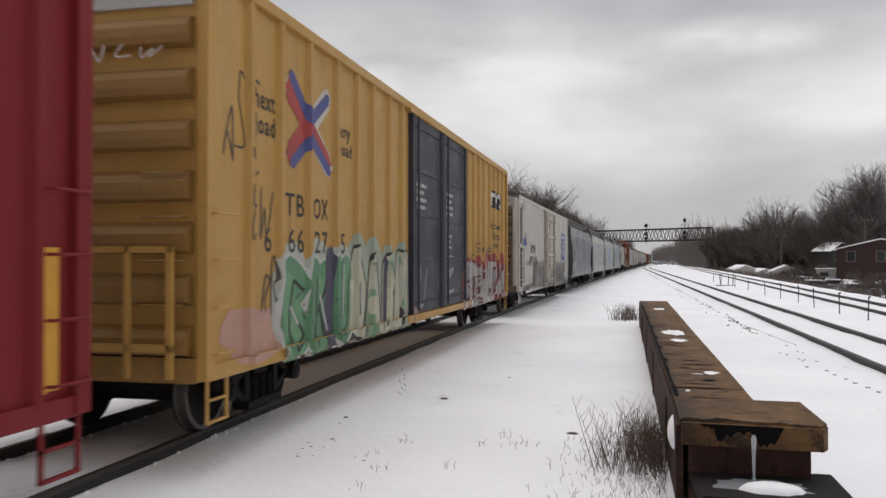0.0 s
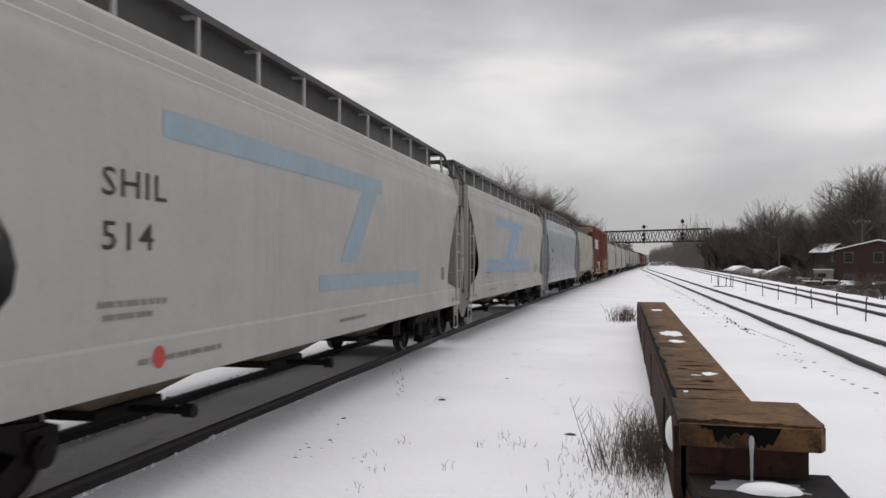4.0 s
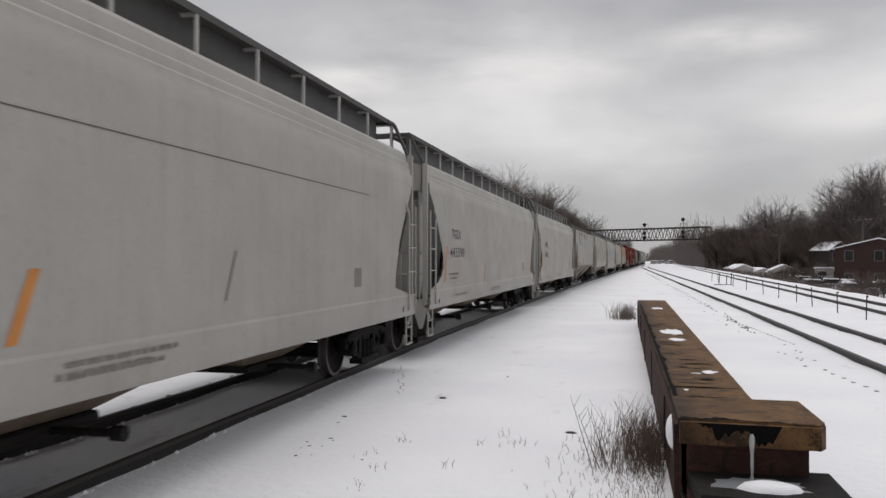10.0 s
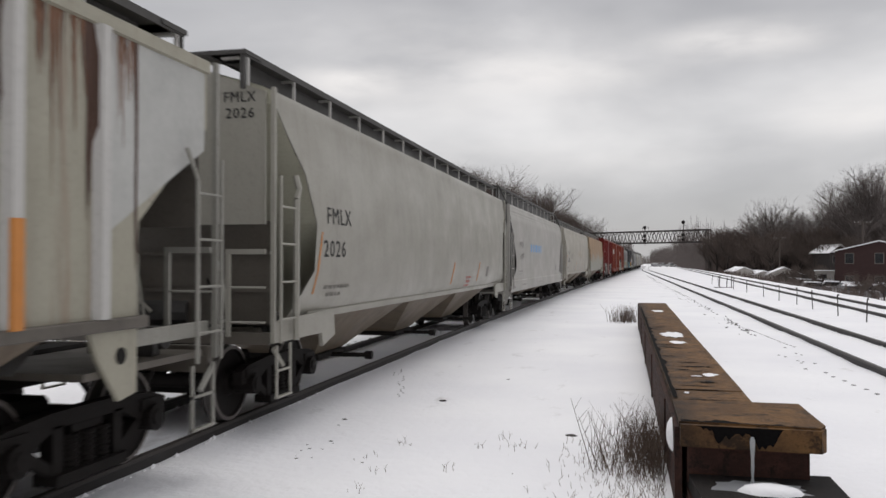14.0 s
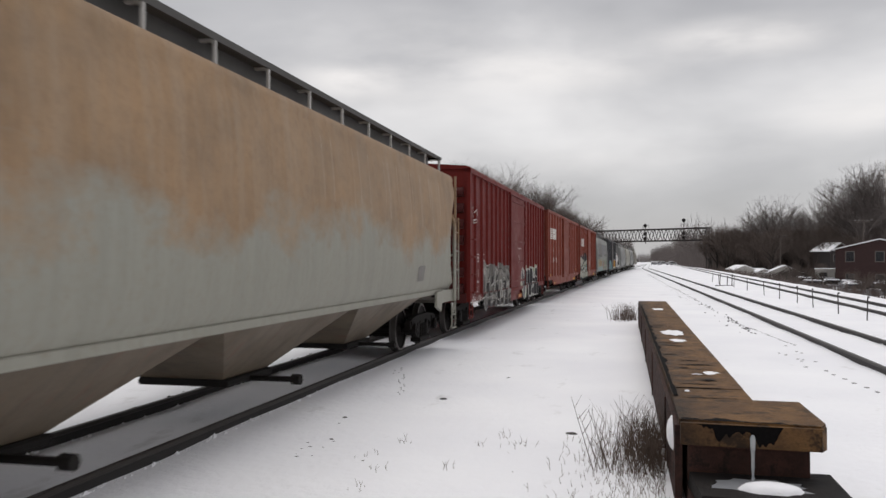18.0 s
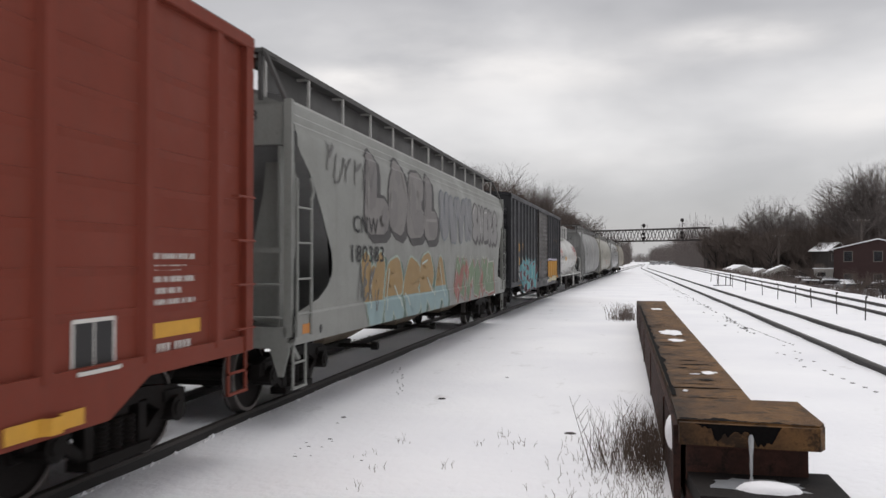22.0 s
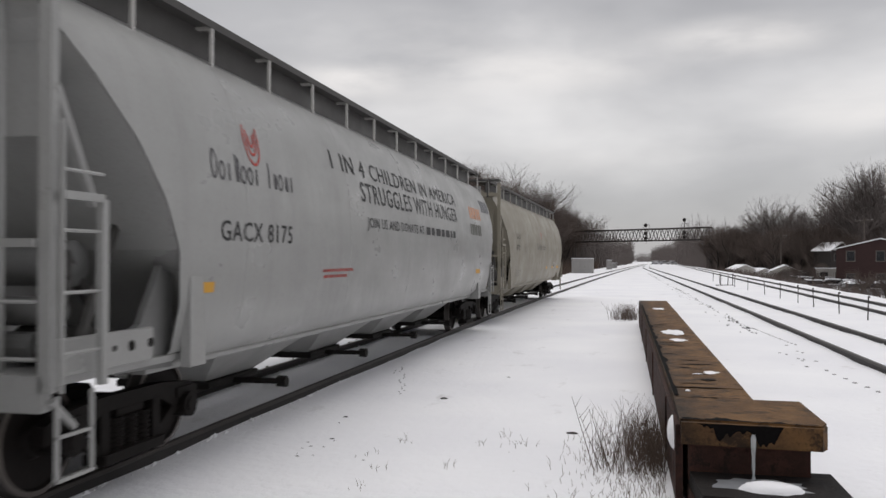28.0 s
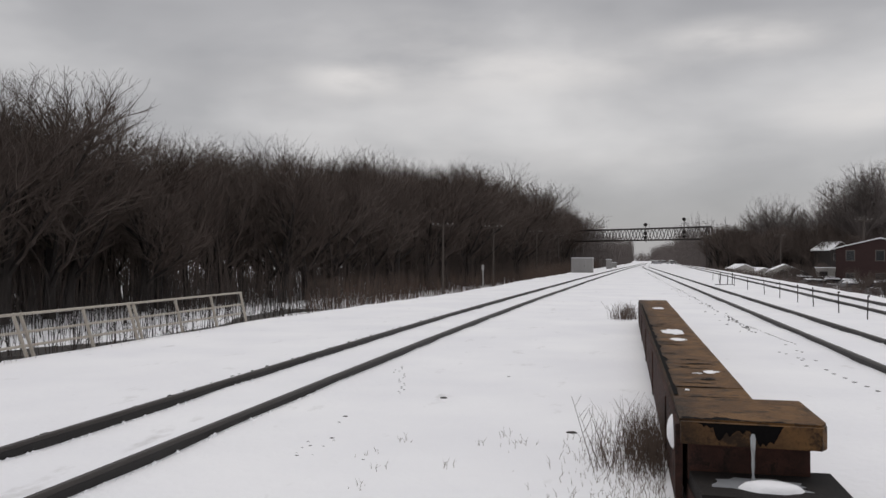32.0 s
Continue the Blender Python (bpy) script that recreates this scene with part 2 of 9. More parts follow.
SNOW = snow_material()
M = {
    "steel": plain("rail_steel", (27, 23, 21), 0.6, 0.5, 5),
    "railtop": plain("rail_head_steel", (56, 51, 48), 0.5, 0.3, 4, 0.3),
    "under": plain("dark_running_gear", (25, 22, 20), 0.75, 0.5, 3, spec=0.2),
    "truck": plain("truck_steel", (22, 18, 16), 0.7, 0.55, 4, spec=0.16),
    "wheel": plain("wheel_steel", (24, 19, 17), 0.7, 0.5, 4, 0.0, spec=0.2),
    "tread": plain("worn_wheel_tread", (84, 80, 78), 0.4, 0.3, 5, 0.5),
    "rim": plain("bright_wheel_rim", (96, 90, 86), 0.42, 0.35, 5, 0.5),
    "grey": paint("end_frame_grey", (158, 156, 154), 0.5),
    # slope: grime, plus the shade under the overhanging ends as a greyer colour
    "slope": paint("grimy_shaded_slope_sheet", (116, 116, 115), 0.6, grime=(62, 60, 58)),
    # recess: grimy paint, darkened to stand for shade among set-back parts
    "recess": paint("grimy_shaded_framing", (64, 62, 60), 0.7, grime=(36, 33, 30)),
    "post": paint("dull_white_post_paint", (190, 188, 184), 0.4, 0.05),
    "grate": plain("walkway_grating", (70, 68, 66), 0.7, 0.4, 5),
    "black": plain("black_lettering", (34, 33, 34), 0.6, 0.2, 5),
    "white": plain("white_lettering", (206, 202, 196), 0.6, 0.25, 5),
    "yellow": plain("yellow_marking", (202, 150, 48), 0.6, 0.3, 5),
    "orange": plain("orange_marking", (190, 124, 58), 0.6, 0.3, 5),
    "red": plain("red_marking", (176, 62, 54), 0.6, 0.3, 5),
    "lightblue": plain("pale_blue_marking", (112, 152, 192), 0.6, 0.3, 4),
    "teal": plain("teal_marking", (96, 178, 166), 0.6, 0.3, 4),
    "gtext": plain("faded_grey_lettering", (120, 116, 112), 0.6, 0.3, 5),
    "peach": plain("faded_peach_lettering", (204, 150, 118), 0.6, 0.3, 5),
    "ltext": plain("faint_stencil", (122, 118, 112), 0.6, 0.3, 5),
}


# ---------------------------------------------------------------- geometry helpers
class Geo:
    """Collects vertices and faces for one mesh."""

    def __init__(self):
        self.v, self.f, self.m = [], [], []

    def add(self, verts, faces, mat=0):
        o = len(self.v)
        self.v += [tuple(p) for p in verts]
        self.f += [tuple(i + o for i in q) for q in faces]
        self.m += [mat] * len(faces)
        return self

    def box(self, x0, x1, y0, y1, z0, z1, mat=0, c=0.0):
        """A box, with its edges along y cut off by c."""
        if c:
            ring = [(x0 + c, z0), (x1 - c, z0), (x1, z0 + c), (x1, z1 - c), (x1 - c, z1), (x0 + c, z1), (x0, z1 - c), (x0, z0 + c)]
            return self.prism(ring, y0, y1, mat)
        p = [(x, y, z) for z in (z0, z1) for y in (y0, y1) for x in (x0, x1)]
        return self.add(p, [(0, 2, 3, 1), (4, 5, 7, 6), (0, 1, 5, 4), (2, 6, 7, 3), (0, 4, 6, 2), (1, 3, 7, 5)], mat)

    def prism(self, ring, y0, y1, mat=0, axis="y"):
        """A ring of two coordinates, drawn out along an axis."""
        n = len(ring)
        if axis == "y":
            p = [(a, y, b) for y in (y0, y1) for a, b in ring]
        elif axis == "x":
            p = [(x, a, b) for x in (y0, y1) for a, b in ring]
        else:
            p = [(a, b, z) for z in (y0, y1) for a, b in ring]
        faces = [(i, (i + 1) % n, n + (i + 1) % n, n + i) for i in range(n)]
        return self.add(p, faces + [tuple(range(n - 1, -1, -1)), tuple(range(n, 2 * n))], mat)

    def tube(self, a, b, r, r2=None, n=6, mat=0, caps=True):
        a, b = Vector(a), Vector(b)
        d = (b - a).normalized()
        s = d.cross(Vector((0, 0, 1)) if abs(d.z) < 0.9 else Vector((1, 0, 0))).normalized()
        t = d.cross(s)
        r2 = r if r2 is None else r2
        p = [c + (s * math.cos(2 * math.pi * i / n) + t * math.sin(2 * math.pi * i / n)) * q for c, q in ((a, r), (b, r2)) for i in range(n)]
        faces = [(i, (i + 1) % n, n + (i + 1) % n, n + i) for i in range(n)]
        if caps:
            faces += [tuple(range(n - 1, -1, -1)), tuple(range(n, 2 * n))]
        return self.add(p, faces, mat)

    def pipe(self, pts, r, n=6, mat=0):
        for a, b in zip(pts, pts[1:]):
            self.tube(a, b, r, None, n, mat)
        return self

    def lathe(self, prof, axis="x", n=28, at=(0, 0, 0), mats=None):
        """Turns a profile of (along, radius) round an axis."""
        rows = len(prof)
        p = []
        for h, r in prof:
            for i in range(n):
                a = 2 * math.pi * i / n
                c, s = r * math.cos(a), r * math.sin(a)
                q = (h, c, s) if axis == "x" else (c, h, s) if axis == "y" else (c, s, h)
                p.append((q[0] + at[0], q[1] + at[1], q[2] + at[2]))
        o = len(self.v)
        self.v += p
        for j in range(rows - 1):
            for i in range(n):
                k = (i + 1) % n
                self.f.append((o + j * n + i, o + j * n + k, o + (j + 1) * n + k, o + (j + 1) * n + i))
                self.m.append(mats[j] if mats else 0)
        return self

    def data(self, name, mats, smooth=False):
        me = bpy.data.meshes.new(name)
        me.from_pydata(self.v, [], self.f)
        for mt in mats if isinstance(mats, (list, tuple)) else [mats]:
            me.materials.append(mt)
        if any(self.m):
            me.polygons.foreach_set("material_index", self.m)
        bm = bmesh.new()
        bm.from_mesh(me)
        bmesh.ops.recalc_face_normals(bm, faces=bm.faces)
        bm.to_mesh(me)
        bm.free()
        if smooth:
            me.shade_smooth()
            me.set_sharp_from_angle(angle=radians(38))
        return me


def part(name, geo, mat, parent, label="", smooth=False, at=None):
    """One mesh under a thing or under a part."""
    data = geo.data(name, mat, smooth) if isinstance(geo, Geo) else geo
    ob = new(name, data)
    ob.parent = parent
    if at is not None:
        ob.location = at
    if label:
        tagged(ob, label)
    return ob


def thing(name, label, category, group="", at=None, kind=""):
    ob = new(name)
    ob.empty_display_size = 0.3
    if at is not None:
        ob.location = at
    return tagged(ob, label, category, group, kind)


def solid(name, geo, mat, label, category="", group="", kind="", smooth=False, at=None):
    """A thing that is one mesh."""
    ob = new(name, geo.data(name, mat, smooth))
    if at is not None:
        ob.location = at
    return tagged(ob, label, category, group, kind)


# ---------------------------------------------------------------- track lines
BEND = ((-700, 0), (20, 0), (30, 0.18), (41, 0.43), (54, 0.85), (83, 1.75), (149, 4.2), (202, 6.5), (300, 10.8), (460, 18.0))


def bend(y):
    """Sideways shift of the train's track as it runs towards the far signal bridge."""
    for (a, p), (b, q) in zip(BEND, BEND[1:]):
        if y <= b:
            return p + (q - p) * (y - a) / (b - a)
    return BEND[-1][1]


def smooth_bend(y):
    return sum(bend(y + k * 3.0) for k in (-2, -1, 0, 1, 2)) / 5


TRACK_X = -5.44


def left_line(y):
    return TRACK_X + smooth_bend(y)


def right_line(y):
    return 5.29 + (0.0 if y < 30 else -0.0035 * (y - 30) if y < 200 else -0.6 + 0.03 * (y - 200))


def side_line(y):
    return 8.95 + 0.033 * y


SNOW_Z = -0.13


def ground_z(x, y):
    """Height of the snow: flat yard, a bank down to the woods and another to the houses."""
    z = SNOW_Z
    edge = -10.7 + max(0.0, smooth_bend(y) * 0.8) - 1.45 * max(0.0, min(1.0, (44 - y) / 18))
    if x < edge:
        z -= min(1.7, (edge - x) * 0.42)
        z += 0.06 * math.sin(x * 0.31 + y * 0.13) + 0.02 * max(0.0, min(60.0, -24.0 - x))
    right = 11.9 + 0.033 * max(y, 0)
    if x > right:
        z -= min(1.7, (x - right) * 0.42)
    z += 0.02 * noise.noise((x * 0.7, y * 0.7, 0)) + 0.03 * noise.noise((x * 0.2, y * 0.2, 3))
    return z


def ground():
    xs = [-1500, -500, -220, -120, -80, -60, -45, -34, -28] + [-24 + 1.0 * i for i in range(0, 12)]
    xs += [-12 + 0.35 * i for i in range(0, 95)]
    xs += [21.5 + 2.0 * i for i in range(0, 12)] + [50, 65, 90, 140, 260, 600, 1500]
    ys = [-900, -300, -120, -60, -30, -15, -6] + [0.0 + 0.4 * i for i in range(0, 60)] + [24 + 1.2 * i for i in range(0, 40)]
    ys += [73 + 5 * i for i in range(0, 36)] + [270, 320, 400, 520, 760, 1200, 2400]
    g = Geo()
    w = len(xs)
    g.v = [(x, y, ground_z(x, y)) for y in ys for x in xs]
    g.f = [(j * w + i, j * w + i + 1, (j + 1) * w + i + 1, (j + 1) * w + i) for j in range(len(ys) - 1) for i in range(w - 1)]
    g.m = [0] * len(g.f)
    tagged(new("ground", g.data("ground", SNOW, True)), "snow-covered rail yard ground with a bank down to the woods", "ground", kind="structure")


def sweep_line(g, line, ring, ys, mat=0):
    """Draws a ring of (sideways, up) along a track line."""
    n = len(ring)
    o = len(g.v)
    for y in ys:
        x = line(y)
        g.v += [(x + a, y, b) for a, b in ring]
    for j in range(len(ys) - 1):
        for i in range(n):
            k = (i + 1) % n
            g.f.append((o + j * n + i, o + j * n + k, o + (j + 1) * n + k, o + (j + 1) * n + i))
            g.m.append(1 if i in (3, 4, 5, 6, 7) else mat)


RAIL_RING = ((-0.02, -0.19), (0.02, -0.19), (0.014, -0.055), (0.036, -0.042), (0.036, -0.008), (0.028, 0.0), (-0.028, 0.0), (-0.036, -0.008), (-0.036, -0.042), (-0.014, -0.055))


def tracks():
    near = [-160, -80, -40, -20, -10] + [i * 2.0 for i in range(0, 30)] + [60 + 8 * i for i in range(0, 40)]
    for name, line, label in (
        ("train_track", left_line, "rusty rails of the occupied track, standing out of the snow"),
        ("clear_track", right_line, "empty main track with dark rails in snow"),
        ("side_track", side_line, "empty outer track with dark rails in snow"),
    ):
        t = thing(name, label, "railway track", "tracks through the yard", kind="structure")
        for s in (-0.7535, 0.7535):
            g = Geo()
            sweep_line(g, line, [(a + s, b) for a, b in RAIL_RING], near)
            part("rail", g, [M["steel"], M["railtop"]], t)


ground()
tracks()

# ---------------------------------------------------------------- lettering and painted marks
GLYPHS = {}


def text_tris(body, bold=0.0):
    """Flat triangles of a line of text, 1 unit high capitals, from the built-in font."""
    key = (body, bold)
    if key not in GLYPHS:
        cu = bpy.data.curves.new("lettering", "FONT")
        cu.body, cu.offset, cu.resolution_u, cu.space_character = body, bold, 2, 1.12
        ob = bpy.data.objects.new("lettering", cu)
        me = bpy.data.meshes.new_from_object(ob)
        me.calc_loop_triangles()
        p = [(v.co.x / 0.69, v.co.y / 0.69) for v in me.vertices]
        GLYPHS[key] = [[p[i] for i in t.vertices] for t in me.loop_triangles]
        bpy.data.objects.remove(ob)
        bpy.data.meshes.remove(me)
        bpy.data.curves.remove(cu)
    return GLYPHS[key]


def words(body, y, z, height, width=None, bold=0.007, slant=0.0):
    """Text whose lower left corner is at (y, z); width squeezes it."""
    if "M" in body:
        # the widened M of this font folds over itself, so two plain copies lie side by side
        tris = [[(a + d, b) for a, b in t] for d in (-0.011, 0.011) for t in text_tris(body)]
    else:
        tris = text_tris(body, bold)
    x0, x1 = min(p[0] for t in tris for p in t), max(p[0] for t in tris for p in t)
    k = height if width is None else width / (x1 - x0)
    return [[(y + (a - x0) * k + b * height * slant, z + b * height) for a, b in t] for t in tris]


def quad(y0, z0, y1, z1, slant=0.0):
    return [[(y0, z0), (y1, z0), (y1 + slant, z1)], [(y0, z0), (y1 + slant, z1), (y0 + slant, z1)]]


def bars(y, z, w, h, rows, seed=1):
    """Lines of small stencilling that cannot be read: short blocks, in groups."""
    rnd = random.Random(seed)
    out = []
    big = h > 0.1
    for i in range(rows):
        zz = z - i * h * 2.0
        a = y + (0 if i % 2 == 0 else rnd.uniform(0, 0.12) * w)
        end = y + w * (1.0 if i % 2 == 0 else rnd.uniform(0.6, 1.0))
        while a < end:
            for _ in range(1 if big else rnd.randint(2, 6)):
                b = a + h * (rnd.uniform(0.8, 2.6) if big else rnd.uniform(0.4, 0.65))
                if b > end:
                    break
                out += quad(a, zz, b, zz + h)
                a = b + h * 0.28
            a += h * 0.55
    return out


def stroke(pts, r, n=5):
    """A thick line with round joints."""
    out = []
    for (a, b), (c, d) in zip(pts, pts[1:]):
        l = math.hypot(c - a, d - b) or 1e-6
        u, v = -(d - b) / l * r, (c - a) / l * r
        p = [(a + u, b + v), (a - u, b - v), (c - u, d - v), (c + u, d + v)]
        out += [[p[0], p[1], p[2]], [p[0], p[2], p[3]]]
    for a, b in pts:
        ring = [(a + r * math.cos(i * 2 * math.pi / (n + 3)), b + r * math.sin(i * 2 * math.pi / (n + 3))) for i in range(n + 3)]
        out += [[ring[0], ring[i], ring[i + 1]] for i in range(1, n + 2)]
    return out


def blob(cy, cz, ry, rz, seed, n=16, rough=0.25):
    rnd = random.Random(seed)
    ring = []
    for i in range(n):
        a = i * 2 * math.pi / n
        k = 1 + rough * (rnd.random() - 0.5) * 2
        ring.append((cy + ry * k * math.cos(a), cz + rz * k * math.sin(a)))
    if n > 16:
        ring = [tuple((2 * ring[i][c] + ring[i - 1][c] + ring[(i + 1) % n][c]) / 4 for c in (0, 1)) for i in range(n)]
    return [[(cy, cz), ring[i], ring[(i + 1) % n]] for i in range(n)]


# skeletons of painted letter forms in a unit box
FORMS = (
    ((0.1, 1), (0.12, 0.25), (0.45, 0.02), (0.8, 0.2), (0.85, 1)),
    ((0.85, 0.95), (0.2, 0.9), (0.15, 0.5), (0.7, 0.52), (0.15, 0.5), (0.1, 0.05), (0.9, 0.1)),
    ((0.08, 0.0), (0.15, 1.0), (0.75, 0.05), (0.85, 1.0)),
    ((0.15, 0.0), (0.15, 1.0), (0.15, 0.45), (0.8, 0.95), (0.3, 0.55), (0.9, 0.0)),
    ((0.1, 0.0), (0.15, 0.9), (0.6, 1.0), (0.8, 0.7), (0.3, 0.5), (0.85, 0.0)),
    ((0.85, 0.9), (0.4, 1.0), (0.1, 0.75), (0.5, 0.5), (0.85, 0.25), (0.5, 0.0), (0.1, 0.1)),
    ((0.85, 0.85), (0.4, 1.0), (0.1, 0.6), (0.1, 0.3), (0.45, 0.0), (0.9, 0.2), (0.55, 0.45)),
    ((0.05, 0.0), (0.45, 1.0), (0.9, 0.0), (0.7, 0.4), (0.25, 0.4)),
    ((0.1, 1.0), (0.4, 0.0), (0.55, 0.7), (0.7, 0.0), (0.95, 1.0)),
    ((0.15, 1.0), (0.15, 0.05), (0.9, 0.08)),
    ((0.05, 0.0), (0.15, 1.0), (0.5, 0.3), (0.85, 1.0), (0.95, 0.0)),
    ((0.5, 0.98), (0.12, 0.6), (0.2, 0.1), (0.7, 0.02), (0.9, 0.5), (0.5, 0.98)),
    ((0.05, 1.0), (0.45, 0.5), (0.92, 1.0), (0.45, 0.5), (0.4, 0.0)),
)


def slab(pts, r, extra=0):
    """A thick line with square ends and corners."""
    out = []
    for (a, b), (c, d) in zip(pts, pts[1:]):
        l = math.hypot(c - a, d - b) or 1e-6
        e, f = (c - a) / l * r * 0.9, (d - b) / l * r * 0.9
        u, v = -(d - b) / l * r, (c - a) / l * r
        p = [(a - e + u, b - f + v), (a - e - u, b - f - v), (c + e - u, d + f - v), (c + e + u, d + f + v)]
        out += [[p[0], p[1], p[2]], [p[0], p[2], p[3]]]
    return out


def mural(y0, z0, y1, z1, n, seed, fat=0.26, forms=None, sharp=False, edge=0.03):
    """A row of fat painted letter forms, each with shadow, outline, fill and coloured pieces, and a halo behind them."""
    rnd = random.Random(seed)
    line = slab if sharp else stroke
    w, h = (y1 - y0) / n, z1 - z0
    halo, letters = [], []
    for i in range(n):
        d = {k: [] for k in ("shadow", "outline", "fill", "second", "tone0", "tone1", "tone2", "tone3", "edge", "inner", "light")}
        sk = FORMS[forms[i] if forms else rnd.randrange(len(FORMS))]
        lean, lift = rnd.uniform(0.12, 0.42) if sharp else rnd.uniform(-0.1, 0.18), rnd.uniform(-0.03, 0.06) * h
        r = fat * min(w, h) * 0.28
        m, q = min(0.32, r * 0.6 / w), min(0.36, r * 1.05 / h)
        pts = [(y0 + w * (i + m + a * (1 - 2 * m)) + lean * w * (b - 0.5) * 0.6 + rnd.uniform(-0.05, 0.05) * w, z0 + lift + h * (q + (1 - 2 * q) * b)) for a, b in sk]
        halo += blob(y0 + w * (i + 0.5), z0 + h * 0.55, w * 0.75, h * 0.62, seed * 31 + i, 18, 0.18)
        d["shadow"] += line([(a + 0.12 * w, b - 0.06 * h) for a, b in pts], r + edge)
        d["outline"] += line(pts, r + edge)
        d["fill"] += line(pts, r)
        sway = z0 + h * rnd.uniform(0.36, 0.48)
        d["second"] += [q_ for q_ in (clip(list(t), 1, z0 - 1.0, sway) for t in line(pts, r)) if len(q_) > 2]
        for j, (a, b) in enumerate(zip(pts, pts[1:])):
            c = tuple((a[k] + b[k]) / 2 for k in (0, 1))
            l = math.hypot(b[0] - a[0], b[1] - a[1]) or 1e-6
            u, v = -(b[1] - a[1]) / l * r, (b[0] - a[0]) / l * r
            for f in (-1, 1):
                e = rnd.uniform(0.0, 0.25)
                d["edge"] += stroke([(a[0] + f * u + (b[0] - a[0]) * e, a[1] + f * v + (b[1] - a[1]) * e), (b[0] + f * u, b[1] + f * v)], 0.014 + edge * 0.25, 1)
            d["tone%d" % rnd.randrange(4)] += line([c, b] if j % 2 else [a, c], r * rnd.uniform(0.8, 0.98))
        for _ in range(2):
            k = rnd.randrange(len(pts))
            d["tone%d" % rnd.randrange(4)] += blob(pts[k][0], pts[k][1], r * rnd.uniform(0.4, 0.8), r * rnd.uniform(0.4, 0.9), rnd.randrange(9999), 11, 0.3)
        k = rnd.randrange(len(pts) - 1)
        d["light"] += stroke([(a - r * 0.45, b + r * 0.36) for a, b in pts[k:k + 2]], r * 0.09, 2)
        d["inner"] += stroke([(a + r * 0.40, b - r * 0.28) for a, b in pts], r * 0.085, 1)
        if i % 2:
            d["light"] += stroke([(a + 0.13 * w, b + 0.08 * h) for a, b in pts[-2:]], r * 0.10, 2)
        letters.append(d)
    return halo, letters


def scrawl(y0, z0, y1, z1, n, seed, r=0.014):
    """A loose spray-can tag: joined, slanting loops of uneven height."""
    rnd = random.Random(seed)
    out = []
    w, h = (y1 - y0) / n, z1 - z0
    for i in range(n):
        sk = FORMS[rnd.randrange(len(FORMS))]
        grow_ = rnd.uniform(0.55, 1.15)
        lean, lift = rnd.uniform(0.1, 0.5) * w, rnd.uniform(-0.12, 0.2) * h
        key = [(y0 + w * (i + a * 0.9) + lean * b + rnd.uniform(-0.14, 0.14) * w, z0 + lift + h * b * grow_ + rnd.uniform(-0.1, 0.1) * h) for a, b in sk]
        key = [key[0]] + key + [key[-1]]
        pts = []
        for p, q, u, v in zip(key, key[1:], key[2:], key[3:]):
            for k in range(3):
                t = k / 3
                pts.append(tuple(0.5 * (2 * q[c] + (u[c] - p[c]) * t + (2 * p[c] - 5 * q[c] + 4 * u[c] - v[c]) * t * t + (3 * q[c] - p[c] - 3 * u[c] + v[c]) * t ** 3) for c in (0, 1)))
        pts.append(key[-1])
        out += stroke(pts, r * rnd.uniform(0.7, 1.2), 2)
    return out


def clip(poly, axis, lo, hi):
    for side, lim in ((1, lo), (-1, hi)):
        out = []
        for i in range(len(poly)):
            a, b = poly[i], poly[(i + 1) % len(poly)]
            da, db = side * (a[axis] - lim), side * (b[axis] - lim)
            if da >= 0:
                out.append(a)
            if da * db < 0:
                k = da / (da - db)
                out.append((a[0] + (b[0] - a[0]) * k, a[1] + (b[1] - a[1]) * k))
        poly = out
        if len(poly) < 3:
            return []
    return poly


class Skin:
    """A car's side, seen square on: columns of depth along y, and a depth profile in z."""

    def __init__(self, columns, rows):
        self.columns, self.rows = columns, rows  # (y0, y1, x0, x1) and (z0, x0, z1, x1)

    def lay(self, g, tris, lift):
        for count, t in enumerate(tris):
            thin = lift + (count % 16) * 0.0001
            y0, y1 = min(p[0] for p in t), max(p[0] for p in t)
            z0, z1 = min(p[1] for p in t), max(p[1] for p in t)
            for a, b, xa, xb in self.columns:
                if b <= y0 or a >= y1:
                    continue
                q = clip(list(t), 0, a, b) if a > y0 or b < y1 else list(t)
                if len(q) < 3:
                    continue
                for c, xc, d, xd in self.rows:
                    if d <= z0 or c >= z1:
                        continue
                    s = clip(q, 1, c, d) if c > z0 or d < z1 else q
                    if len(s) < 3:
                        continue
                    n0 = len(g.v)
                    g.v += [(xa + (xb - xa) * (y - a) / (b - a) + xc + (xd - xc) * (z - c) / (d - c) + thin, y, z) for y, z in s]
                    g.f.append(tuple(range(n0, n0 + len(s))))
                    g.m.append(0)


def decals(car, skin, half, items):
    """items: (name, material key, lift in mm, triangles with y from the car's front end), or (name, coats of paint, 0, None)."""
    for name, mat, lift, tris in items:
        coats = [(mat, lift, tris)] if tris is not None else mat
        g, mats = Geo(), []
        for paint_, up, shape in coats:
            n0 = len(g.f)
            skin.lay(g, [[(y - half, z) for y, z in t] for t in shape], up / 1000)
            paint_ = M[paint_] if isinstance(paint_, str) else paint_
            if paint_ not in mats:
                mats.append(paint_)
            g.m[n0:] = [mats.index(paint_)] * (len(g.f) - n0)
        if g.v:
            me = bpy.data.meshes.new(name)
            me.from_pydata(g.v, [], g.f)
            for m in mats:
                me.materials.append(m)
            me.polygons.foreach_set("material_index", g.m)
            part(name, me, None, car)


